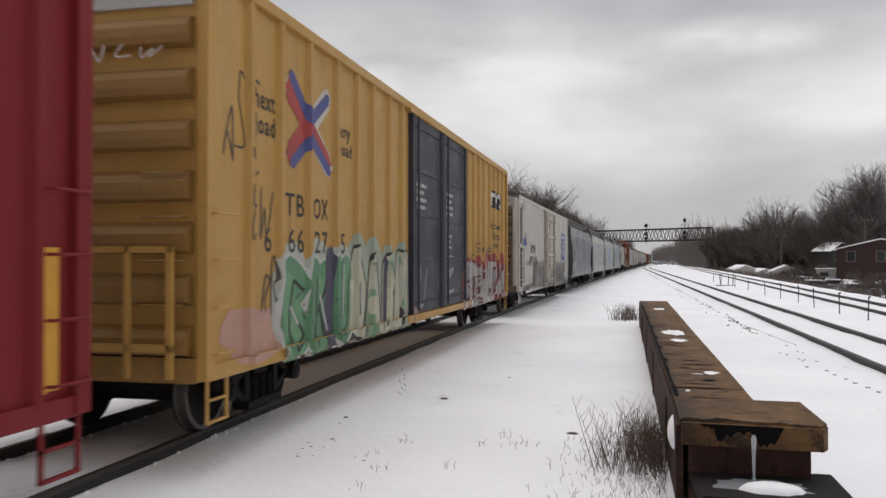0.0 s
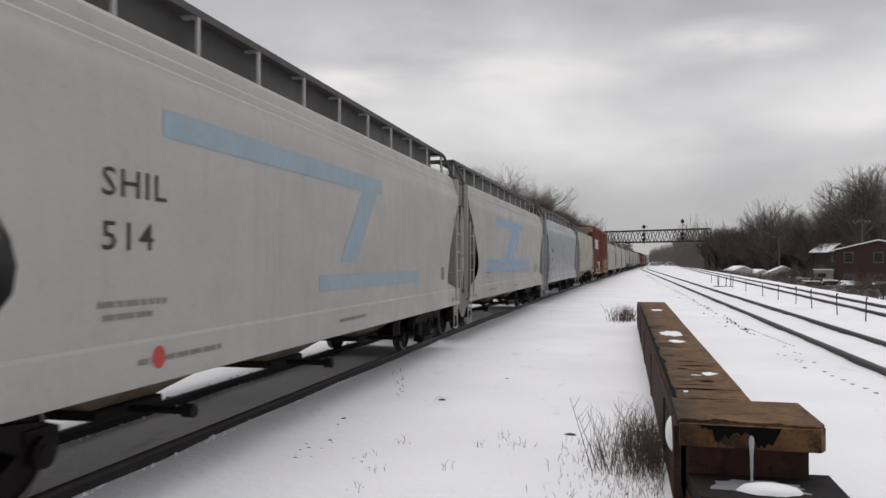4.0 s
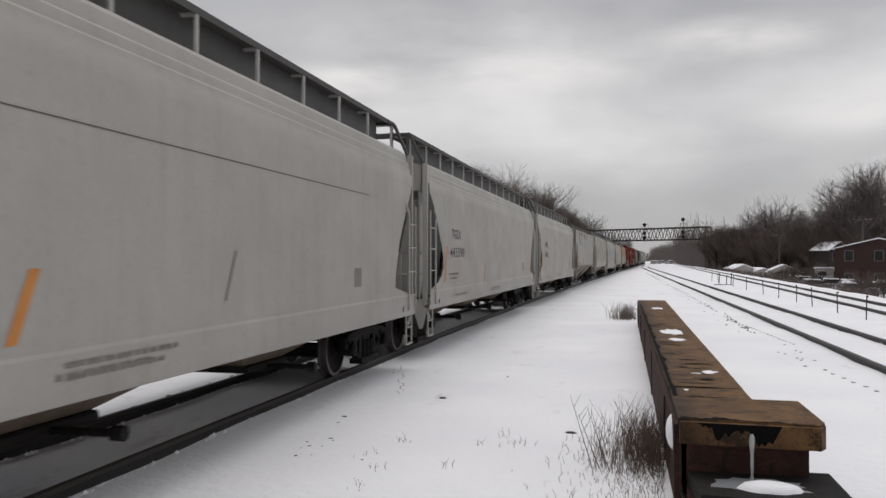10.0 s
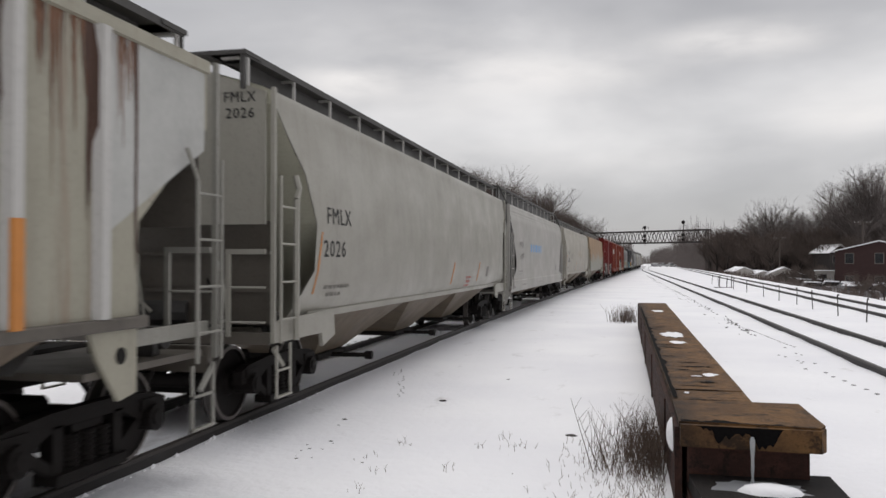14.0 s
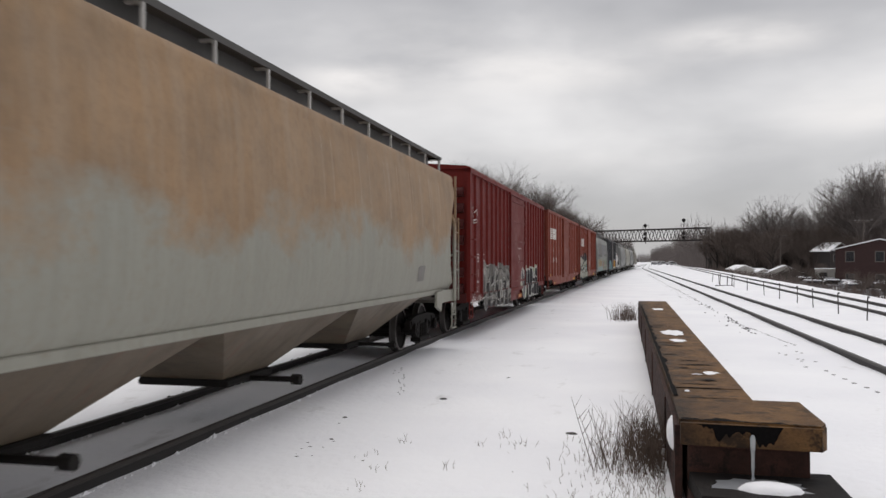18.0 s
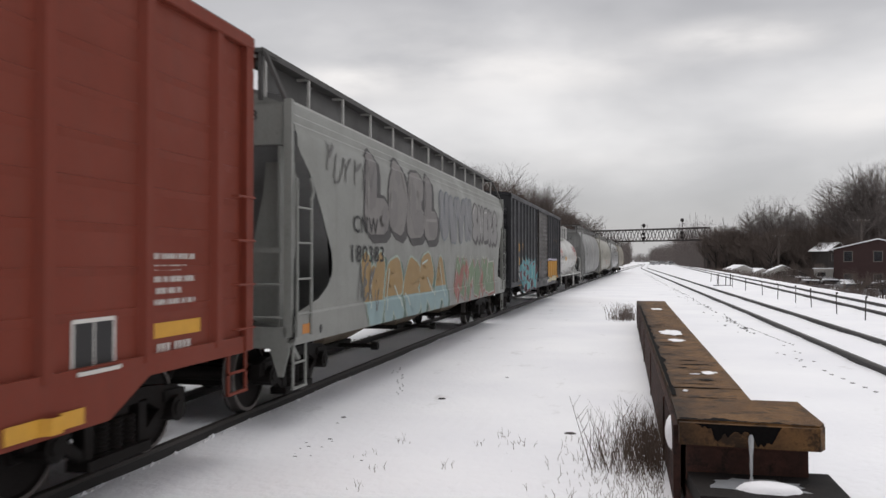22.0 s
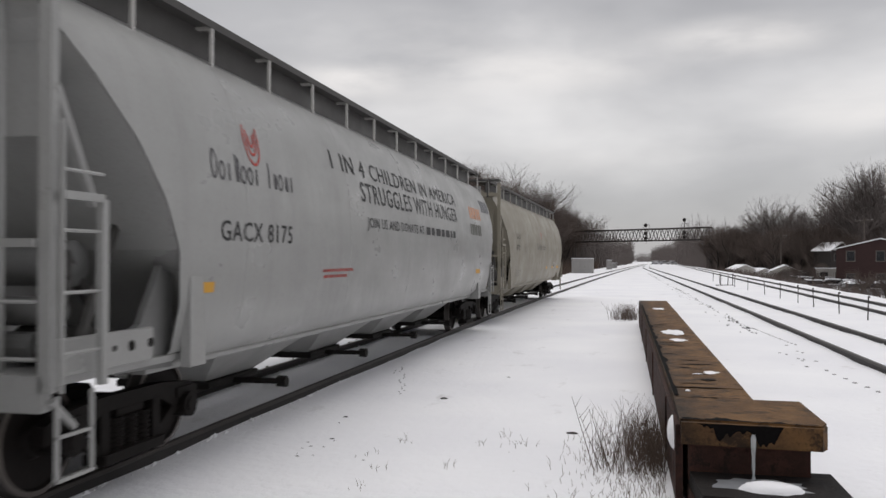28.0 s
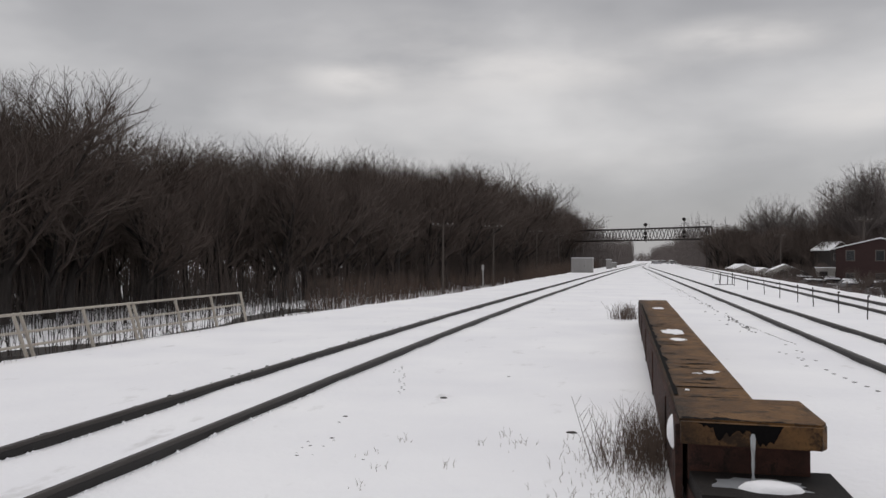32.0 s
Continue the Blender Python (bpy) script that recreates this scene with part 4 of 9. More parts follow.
    # end bulkhead, slope sheet and side wings at each end
    for sy in (-1, 1):
        g = Geo()
        z_b = 3.05 if style != "barrel" else 2.0
        turn_z = {"skirt": 2.1, "curved": 2.3, "posted": 2.23, "barrel": 2.0}[style]
        rows_ = [(x, z) for x, z in fine if z >= turn_z]
        low_y = cut_at(turn_z, sy)
        rows_ = [(rows_[0][0] * k + 0.55 * (1 - k), turn_z - (turn_z - 1.1) * (1 - k)) for k in (0.0,)] + rows_
        n0 = len(g.v)
        for i, (x, z) in enumerate(rows_):
            yy = sy * (half - (cut_at(z, sy) if i else low_y + 1.05) - 0.004)
            xx = 1.2 if i == 0 else x - 0.012
            g.v += [(-xx, yy, z), (xx, yy, z)]
        for i in range(len(rows_) - 1):
            g.f.append((n0 + 2 * i, n0 + 2 * i + 1, n0 + 2 * i + 3, n0 + 2 * i + 2))
            g.m.append(0)
        part("slope_sheet", g, sm, car)
        # end framing: shear plate, sill, centre posts, diagonal braces
        g = Geo()
        zf = 0.98
        g.box(-1.45, 1.45, *sorted((sy * (half - 1.9), sy * (half - 0.02))), zf + 0.02, zf + 0.08)
        g.box(-1.5, 1.5, *sorted((sy * (half - 0.1), sy * half)), zf - (0.02 if style == "curved" else 0.14), zf + 0.12, c=0.02)
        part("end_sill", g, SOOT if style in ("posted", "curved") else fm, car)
        for sx in (-1, 1):
            g = Geo()
            g.box(*sorted((sx * (1.51 if style in ("curved", "posted") else 1.46), sx * 1.56)), *sorted((sy * half, sy * (half - (0.05 if style in ("curved", "posted") else 0.08)))), 0.98, 2.0 if style == "barrel" and sy > 0 else eave + (0.0 if style != "barrel" else 0.42), c=0.012)
            part("corner_post", g, fm, car)
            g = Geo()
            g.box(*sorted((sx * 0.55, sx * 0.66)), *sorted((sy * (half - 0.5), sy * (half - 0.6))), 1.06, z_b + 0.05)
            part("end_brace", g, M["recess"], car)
            # tapering gusset behind the corner post
            if style == "skirt" and sy < 0:
                g = Geo()
                g.prism([(sy * (half - 0.06), 3.3), (sy * (half - 0.06), 1.1), (sy * (half - 0.16), 1.1), (sy * (half - 0.62), 3.0), (sy * (half - 0.62), 3.3)], sx * 1.36, sx * 1.39, axis="x")
                part("gusset", g, fm, car)
                g = Geo()
                g.prism([(sx * 1.27, 0.92), (sx * 1.53, 0.92), (sx * 1.53, 0.80), (sx * 1.45, 0.50), (sx * 1.39, 0.50), (sx * 1.29, 0.80)], sy * (half - 0.04), sy * (half - 0.01), axis="y")
                part("step_gusset", g, fm, car)
                # broad wing of the slope sheet inside the corner
                g = Geo()
                g.prism([(sx * 1.44, 3.86), (sx * 1.12, 3.86), (sx * 1.02, 2.75), (sx * 0.86, 2.0), (sx * 0.72, 1.32), (sx * 0.95, 1.12), (sx * 1.30, 1.12), (sx * 1.44, 2.0)], sy * (half - 0.40), sy * (half - 0.37), axis="y")
                part("end_wing", g, mat, car)
            # ladder on the side, with a bent head
            ys = (sy * (half - 0.05), sy * (half - 0.50))
            xl = sx * 1.615
            g = Geo()
            low_end = style == "barrel" and sy > 0
            g.pipe([(xl, ys[1], 0.98), (xl, ys[1], 1.75)] if low_end else [(xl, ys[1], 0.98), (xl, ys[1], 2.66), (xl, ys[1] - sy * 0.08, 2.78), (sx * 1.56, ys[1] - sy * 0.10, 2.95)], 0.04 if style == "curved" else 0.022, 6)
            if style == "barrel" and sy < 0:
                g = Geo()
                g.box(xl - 0.03, xl + 0.03, *sorted((ys[1] - 0.035, ys[1] + 0.035)), 0.98, 2.36)
                g.box(xl - 0.025, xl + 0.025, *sorted(ys), 2.34, 2.40)
                g.tube((sx * 1.54, ys[0], 3.15), (sx * 1.35, sy * (half - 0.75), 2.35), 0.05, n=6)
            lad = part("side_ladder", g, fm, car)
            g = Geo()
            g.tube((xl, ys[0], 0.98), (xl, ys[0], 1.75 if low_end else 2.9), 0.02, n=5)
            part("stile", g, fm, lad)
            for z in (1.25, 1.68) if low_end else (1.25, 1.68, 2.12, 2.55):
                g = Geo()
                g.tube((xl, ys[0], z), (xl, ys[1], z), 0.014, n=5)
                part("rung", g, fm, lad)
            g = Geo()
            stirrup(g, sx * 1.55, sy * (half - 0.28), 0.42, 0.34, 0.95)
            g.tube((sx * 1.53, sy * (half - 0.05), 0.92), (sx * 1.53, sy * (half - 0.30), 0.70), 0.03, n=5)
            part("sill_step", g, fm, car)
        g = Geo()
        g.box(0.97, 1.02, *sorted((sy * (half + 0.0), sy * (half + 0.04))), 1.05, 2.06)
        lad = part("end_ladder", g, fm, car)
        g = Geo()
        g.box(0.97, 1.46, *sorted((sy * (half + 0.01), sy * (half + 0.05))), 2.0, 2.06)
        part("top_bar", g, fm, lad)
        for z in (1.22, 1.62):
            g = Geo()
            g.tube((1.0, sy * (half + 0.03), z), (1.46, sy * (half + 0.03), z), 0.014, n=5)
            part("rung", g, fm, lad)
        g = Geo()
        g.pipe([(-1.4, sy * (half - 0.02), 2.0), (-0.2, sy * (half - 0.02), 2.0), (-0.2, sy * (half - 0.02), 1.1)], 0.02, 5)
        part("end_handrail", g, fm, car)
        # flat sheet that closes the end under the roof
        if style == "barrel":
            g = Geo()
            set_in = 0.44 if sy < 0 else 0.10
            g.box(-1.25, 1.25, *sorted((sy * (half - set_in), sy * (half - set_in + 0.04))), 2.85 if sy < 0 else 2.0, 4.06)
            part("end_sheet", g, mat, car)
            if sy < 0:
                g = Geo()
                g.box(-1.5, 1.5, *sorted((sy * (half - 0.40), sy * (half - 0.02))), 3.90, 4.0)
                part("end_beam", g, fm, car)
            for sx in (-1, 1) if sy < 0 else ():
                g = Geo()
                g.box(*sorted((sx * 0.98, sx * 1.04)), *sorted((sy * (half - 0.12), sy * (half - 0.17))), 1.06, 3.92)
                part("inner_post", g, fm, car)
        else:
            g = Geo()
            g.box(-1.40, 1.40, *sorted((sy * (half - 0.12), sy * (half - 0.09))), 2.35 if deep_end else 3.32, eave - 0.02)
            g.prism([(-1.40, eave - 0.03), (1.40, eave - 0.03), (0.7, eave + 0.22), (0, eave + 0.28), (-0.7, eave + 0.22)], sy * (half - 0.12), sy * (half - 0.09))
            part("end_sheet", g, mat, car)
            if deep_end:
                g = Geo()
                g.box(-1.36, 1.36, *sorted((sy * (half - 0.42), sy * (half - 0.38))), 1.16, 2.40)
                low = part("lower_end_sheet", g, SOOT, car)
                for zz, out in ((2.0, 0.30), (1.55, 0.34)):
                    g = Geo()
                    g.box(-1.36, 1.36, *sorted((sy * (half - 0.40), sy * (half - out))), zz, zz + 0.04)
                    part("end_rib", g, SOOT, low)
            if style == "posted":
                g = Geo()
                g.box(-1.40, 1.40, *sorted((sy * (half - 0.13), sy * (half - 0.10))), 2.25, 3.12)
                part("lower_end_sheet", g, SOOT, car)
        g = Geo()
        g.pipe([(-1.0, sy * (half - 0.3), 1.35), (-0.6, sy * (half - 0.25), 1.7), (-0.2, sy * (half - 0.3), 1.3)], 0.025, 6)
        part("brake_pipe", g, fm, car)
        for k, (xa, za, xb) in enumerate(((0.75, 1.95, 0.15), (0.62, 1.72, 0.30), (-0.35, 1.85, -0.8))):
            g = Geo()
            g.pipe([(xa - 0.35, sy * (half - 0.5), za), (xa - 0.15, sy * (half - 0.42), za + 0.05), (xa, sy * (half - 0.3), za - 0.22), (xa + 0.12, sy * (half - 0.2), 1.24), (xb + 0.5, sy * (half - 0.25), 1.10)], 0.018, 5)
            part("air_hose", g, fm if k != 1 else M["under"], car)
        g = Geo()
        g.tube((1.05, sy * (half - 0.55), 1.20), (1.33, sy * (half - 0.55), 1.20), 0.09, n=10)
        g.tube((1.20, sy * (half - 0.55), 1.06), (1.20, sy * (half - 0.55), 1.32), 0.06, n=8)
        g.box(1.1, 1.3, *sorted((sy * (half - 0.72), sy * (half - 0.64))), 1.06, 1.30, c=0.02)
        part("brake_valve", g, M["recess"], car)
        # open crosswise walkway over the end and its braces
        g = Geo()
        zt = eave + {"barrel": 0.52, "posted": 0.30, "curved": 0.40, "skirt": 0.58}[style]
        cw = 1.2 if style != "barrel" or sy > 0 else 1.52
        g.box(-cw, cw, *sorted((sy * (half - 0.42), sy * (half + 0.02))), zt, zt + 0.05)
        for sx in (-1, 1):
            if style == "skirt":
                g.tube((sx * 1.48, sy * (half - 0.04), eave - 0.05), (sx * 1.2, sy * (half - 0.02), zt), 0.035, n=5)
            g.box(*sorted((sx * 1.12, sx * 1.17)), *sorted((sy * (half - 0.05), sy * half)), eave, zt)
        part("crosswalk", g, M["grate"], car)
    # brake equipment on the leading end
    g = Geo()
    g.tube((-0.62, -half - 0.05, 1.75), (-0.62, -half - 0.09, 1.75), 0.27, n=20)
    part("brake_wheel", g, M["under"], car)
    for a, b, y, z, r in ((-0.45, 0.25, 0.5, 1.30, 0.19), (0.5, 0.9, 0.7, 1.22, 0.12)):
        g = Geo()
        g.tube((a, -half + y, z), (b, -half + y, z), r, n=12)
        part("air_tank", g, M["slope"] if style == "barrel" else M["recess"], car)
    # running boards along the roof with brackets
    for sx in (-1, 1):
        g = Geo()
        zt = eave + {"barrel": 0.52, "posted": 0.30, "curved": 0.40, "skirt": 0.58}[style]
        g.prism([(sx * 0.72, zt - 0.02), (sx * 0.745, zt - 0.02), (sx * 0.745, zt), (sx * 1.155, zt), (sx * 1.155, zt - 0.02), (sx * 1.18, zt - 0.02), (sx * 1.18, zt + 0.06), (sx * 1.155, zt + 0.06), (sx * 1.155, zt + 0.035), (sx * 0.745, zt + 0.035), (sx * 0.745, zt + 0.06), (sx * 0.72, zt + 0.06)], -half, half)
        part("running_board", g, M["grate"], car)
        g = Geo()
        # dark plate stands in for the dim see-through band under the board
        g.box(*sorted((sx * 0.96, sx * 0.99)), -half + 0.5, half - 0.5, eave + 0.10, zt)
        part("walkway_plate", g, M["recess"], car)
        m = int(2 * half / 1.35)
        br = Geo()
        br.box(sx * 1.0 - 0.17, sx * 1.0 + 0.17, -0.025, 0.025, zt - 0.03, zt)
        br.box(sx * 1.16 - 0.016, sx * 1.16 + 0.016, -0.02, 0.02, eave + 0.05, zt + 0.06)
        bd = br.data("walkway_bracket", M["post"])
        for i in range(m + 1):
            part("walkway_bracket", bd, None, car, at=(0, -half + 0.12 + i * (2 * half - 0.24) / m, 0))
    for i in range(4 if style == "barrel" else 1):
        g = Geo()
        if style == "barrel":
            y = -half + 3.2 + i * (2 * half - 6.4) / 3
            g.lathe([(eave + 0.25, 0.40), (eave + 0.36, 0.40), (eave + 0.40, 0.33), (eave + 0.41, 0.0)], "z", 18, (0, y, 0))
        else:
            g.box(-0.34, 0.34, -half + 0.9, half - 0.9, eave + 0.2, eave + 0.37, c=0.05)
        part("roof_hatch", g, mat, car)
    # discharge bays under the car
    z_top = {"skirt": 1.0, "curved": 1.25, "posted": 1.44, "barrel": 1.05}[style]
    z_low = {"skirt": 0.50, "curved": 0.42, "posted": 0.40, "barrel": 0.46}[style]
    xw = {"skirt": 1.2, "curved": 1.40, "posted": 1.48, "barrel": 1.28}[style]
    span = 2 * half - 2 * (2.15 if style != "barrel" else 3.0)
    for i in range(bays):
        a = -span / 2 + i * span / bays
        b = a + span / bays
        m, q = (a + b) / 2, span / bays * 0.14
        g = Geo()
        if style == "barrel":
            q = span / bays * 0.2
        g.add([(-xw, a, z_top), (xw, a, z_top), (xw, b, z_top), (-xw, b, z_top), (-0.55, m - q, z_low), (0.55, m - q, z_low), (0.55, m + q, z_low), (-0.55, m + q, z_low)],
              [(0, 1, 5, 4), (1, 2, 6, 5), (2, 3, 7, 6), (3, 0, 4, 7), (4, 5, 6, 7), (0, 3, 2, 1)])
        bay = part("discharge_bay", g, mat if style == "barrel" else BAY, car)
        g = Geo()
        g.box(-0.62, 0.62, m - q - 0.02, m + q + 0.02, z_low - 0.09, z_low + 0.0, c=0.02)
        g.tube((-1.25, m, z_low - 0.06), (1.25, m, z_low - 0.06), 0.04, n=6)
        g.tube((1.2, m, z_low - 0.06), (1.32, m, z_low - 0.06), 0.07, n=8)
        part("outlet_gate", g, M["under"], bay)
    if style == "barrel":
        for sx in (-1, 1):
            g = Geo()
            g.box(*sorted((sx * 1.18, sx * 1.34)), -half + 1.5, half - 1.5, 0.90, 0.97, c=0.02)
            part("side_sill", g, mat, car)
            if piped:
                g = Geo()
                g.tube((sx * 1.2, -half + 3.0, 0.70), (sx * 1.2, half - 3.0, 0.70), 0.035, n=6)
                for i in range(7):
                    y = -half + 3.2 + i * (2 * half - 6.4) / 6
                    g.tube((sx * 1.2, y, 0.70), (sx * 1.22, y, 1.0), 0.02, n=5)
                part("unloading_pipe", g, fm, car)
            for sy in (-1, 1):
                g = Geo()
                if sy > 0:
                    g.box(*sorted((sx * 1.25, sx * 1.555)), *sorted((sy * (half - 1.80), sy * (half - 2.12))), 0.86, 1.30, c=0.03)
                else:
                    g.prism([(sy * (half - 2.10 + back), 0.94), (sy * (half - 2.10 + back), 1.76), (sy * (half - 2.32 + back), 1.76), (sy * (half - 2.38 + back), 0.94)], sx * 1.50, sx * 1.60, axis="x")
                part("bolster_web", g, mat, car)
                if sy < 0:
                    g = Geo()
                    g.prism([(sy * (half - y + back), z) for y, z in ((1.30, 0.98), (2.12, 0.94), (2.12, 1.78), (1.93, 1.86), (1.62, 1.36), (1.45, 1.30))], sx * 1.34, sx * 1.40, axis="x")
                    part("bolster_panel", g, M["slope"], car)
                    g = Geo()
                    g.box(*sorted((sx * 1.44, sx * 1.50)), *sorted((sy * (half - 0.08), sy * (half - 1.66 + back))), 1.06, 1.34, c=0.012)
                    rail = part("platform_sill", g, fm, car)
                    for yy, rr in ((1.05, 0.045), (1.32, 0.04), (0.82, 0.025)):
                        g = Geo()
                        g.tube((sx * 1.50, sy * (half - yy), 1.21), (sx * 1.505, sy * (half - yy), 1.21), rr, n=10)
                        part("hole", g, M["under"], rail)
                    # reservoirs take the slope grey so that they look shaded
                    for xa, xb, yy, zz, rr in ((0.05, 0.88, 1.15, 1.88, 0.20), (0.45, 1.05, 0.75, 1.50, 0.12)):
                        g = Geo()
                        g.tube((sx * xa, sy * (half - yy), zz), (sx * xb, sy * (half - yy), zz), rr, n=14)
                        g.tube((sx * xb, sy * (half - yy), zz), (sx * (xb + 0.06), sy * (half - yy), zz), rr, rr * 0.5, n=14)
                        part("reservoir", g, M["slope"], car, smooth=True)
                # pipes and brackets on the end platform
                g = Geo()
                g.pipe([(sx * 1.25, sy * (half - 0.35), 1.05), (sx * 1.2, sy * (half - 0.6), 1.75), (sx * 0.9, sy * (half - 1.0), 1.95), (sx * 0.8, sy * (half - 1.5), 1.5)], 0.06, 7)
                part("end_pipe", g, M["grate"], car)
                g = Geo()
                g.tube((sx * 1.35, sy * (half - 0.5), 1.10), (sx * 1.0, sy * (half - 1.6), 2.3), 0.045, n=6)
                g.tube((sx * 1.2, sy * (half - 0.9), 1.22), (sx * 0.6, sy * (half - 0.9), 1.22), 0.16, n=10)
                part("end_fitting", g, M["grate"], car)
        # weld seams round the barrel
        for i in range(5):
            y = -half + 2.9 + i * (2 * half - 5.8) / 4
            g = Geo()
            pts = [(x + 0.001, z) for x, z in fine if z > 1.25]
            for (xa, za), (xb, zb) in zip(pts, pts[1:]):
                g.add([(xa, y - 0.02, za), (xa + 0.003, y, za), (xa, y + 0.02, za), (xb, y - 0.02, zb), (xb + 0.003, y, zb), (xb, y + 0.02, zb)], [(0, 3, 4, 1), (1, 4, 5, 2)])
            part("weld_seam", g, mat, car)
    else:
        for sx in (-1, 1):
            for sy in (-1, 1):
                g = Geo()
                zb = 1.22 if style == "curved" else 1.40 if style == "posted" else 1.0
                if style == "posted":
                    g.prism([(sy * (half - 1.28), 1.44), (sy * (half - 1.92), 1.44), (sy * (half - 1.80), 1.16), (sy * (half - 1.52), 0.80), (sy * (half - 1.28), 0.84)], sx * 1.46, sx * 1.50, axis="x")
                    plate = part("bolster_plate", g, mat, car)
                    g = Geo()
                    g.tube((sx * 1.50, sy * (half - 1.50), 1.16), (sx * 1.505, sy * (half - 1.50), 1.16), 0.07, n=14)
                    part("hole", g, M["under"], plate)
                    g = Geo()
                    g.box(*sorted((sx * 1.42, sx * 1.47)), *sorted((sy * (half - 0.03), sy * (half - 1.28))), 1.20, 1.34, c=0.01)
                    part("platform_rail", g, fm, car)
                elif style == "curved":
                    ring = [(sy * (half - 0.02), 0.98), (sy * (half - 0.02), 1.22), (sy * (half - 1.3), 1.26), (sy * (half - 1.95), zb), (sy * (half - 2.0), 0.92), (sy * (half - 1.55), 0.80), (sy * (half - 1.5), 0.98)]
                    g.prism(ring, sx * 1.50, sx * 1.55, axis="x")
                    part("bolster_plate", g, mat, car)
    if style in ("curved", "posted"):
        for sx in (-1, 1):
            g = Geo()
            zz = prof[0][1]
            g.box(*sorted((sx * 1.36, sx * (prof[0][0] + 0.06))), -half + 1.2, half - 1.2, zz - 0.05, zz + 0.05, c=0.012)
            part("side_sill", g, mat if style == "curved" else SOOT, car)
    columns = [(-half - 1, half + 1, 0.0, 0.0)]
    if ribs:
        rib_ys = [y - half for y in ribs]
        g = Geo()
        g.prism([(-0.085, 0), (-0.05, 0.075), (0.05, 0.075), (0.085, 0)], 1.47, eave - 0.13, axis="z")
        gg = Geo()
        gg.add([(b, a, c) for a, b, c in g.v], g.f)
        rib = gg.data("side_post", M["post"])
        for y in rib_ys:
            part("side_post", rib, None, car, at=(1.498, y, 0))
            o = part("side_post", rib, None, car, at=(-1.498, y, 0))
            o.rotation_euler = (0, 0, math.pi)
        columns, at = [], -half - 1
        for y in rib_ys:
            columns += [(at, y - 0.085, 0.0, 0.0), (y - 0.085, y - 0.05, 0.0, 0.072), (y - 0.05, y + 0.05, 0.072, 0.072), (y + 0.05, y + 0.085, 0.072, 0.0)]
            at = y + 0.085
        columns.append((at, half + 1, 0.0, 0.0))
    running_gear(car, half, inset, 0.80, 1.15 if style == "barrel" else None)
    skin = Skin(columns, [(z0, x0, z1, x1) for (x0, z0), (x1, z1) in zip(fine, fine[1:]) if z1 > z0 + 1e-4 and z0 < eave - 0.2])
    return car, half, skin


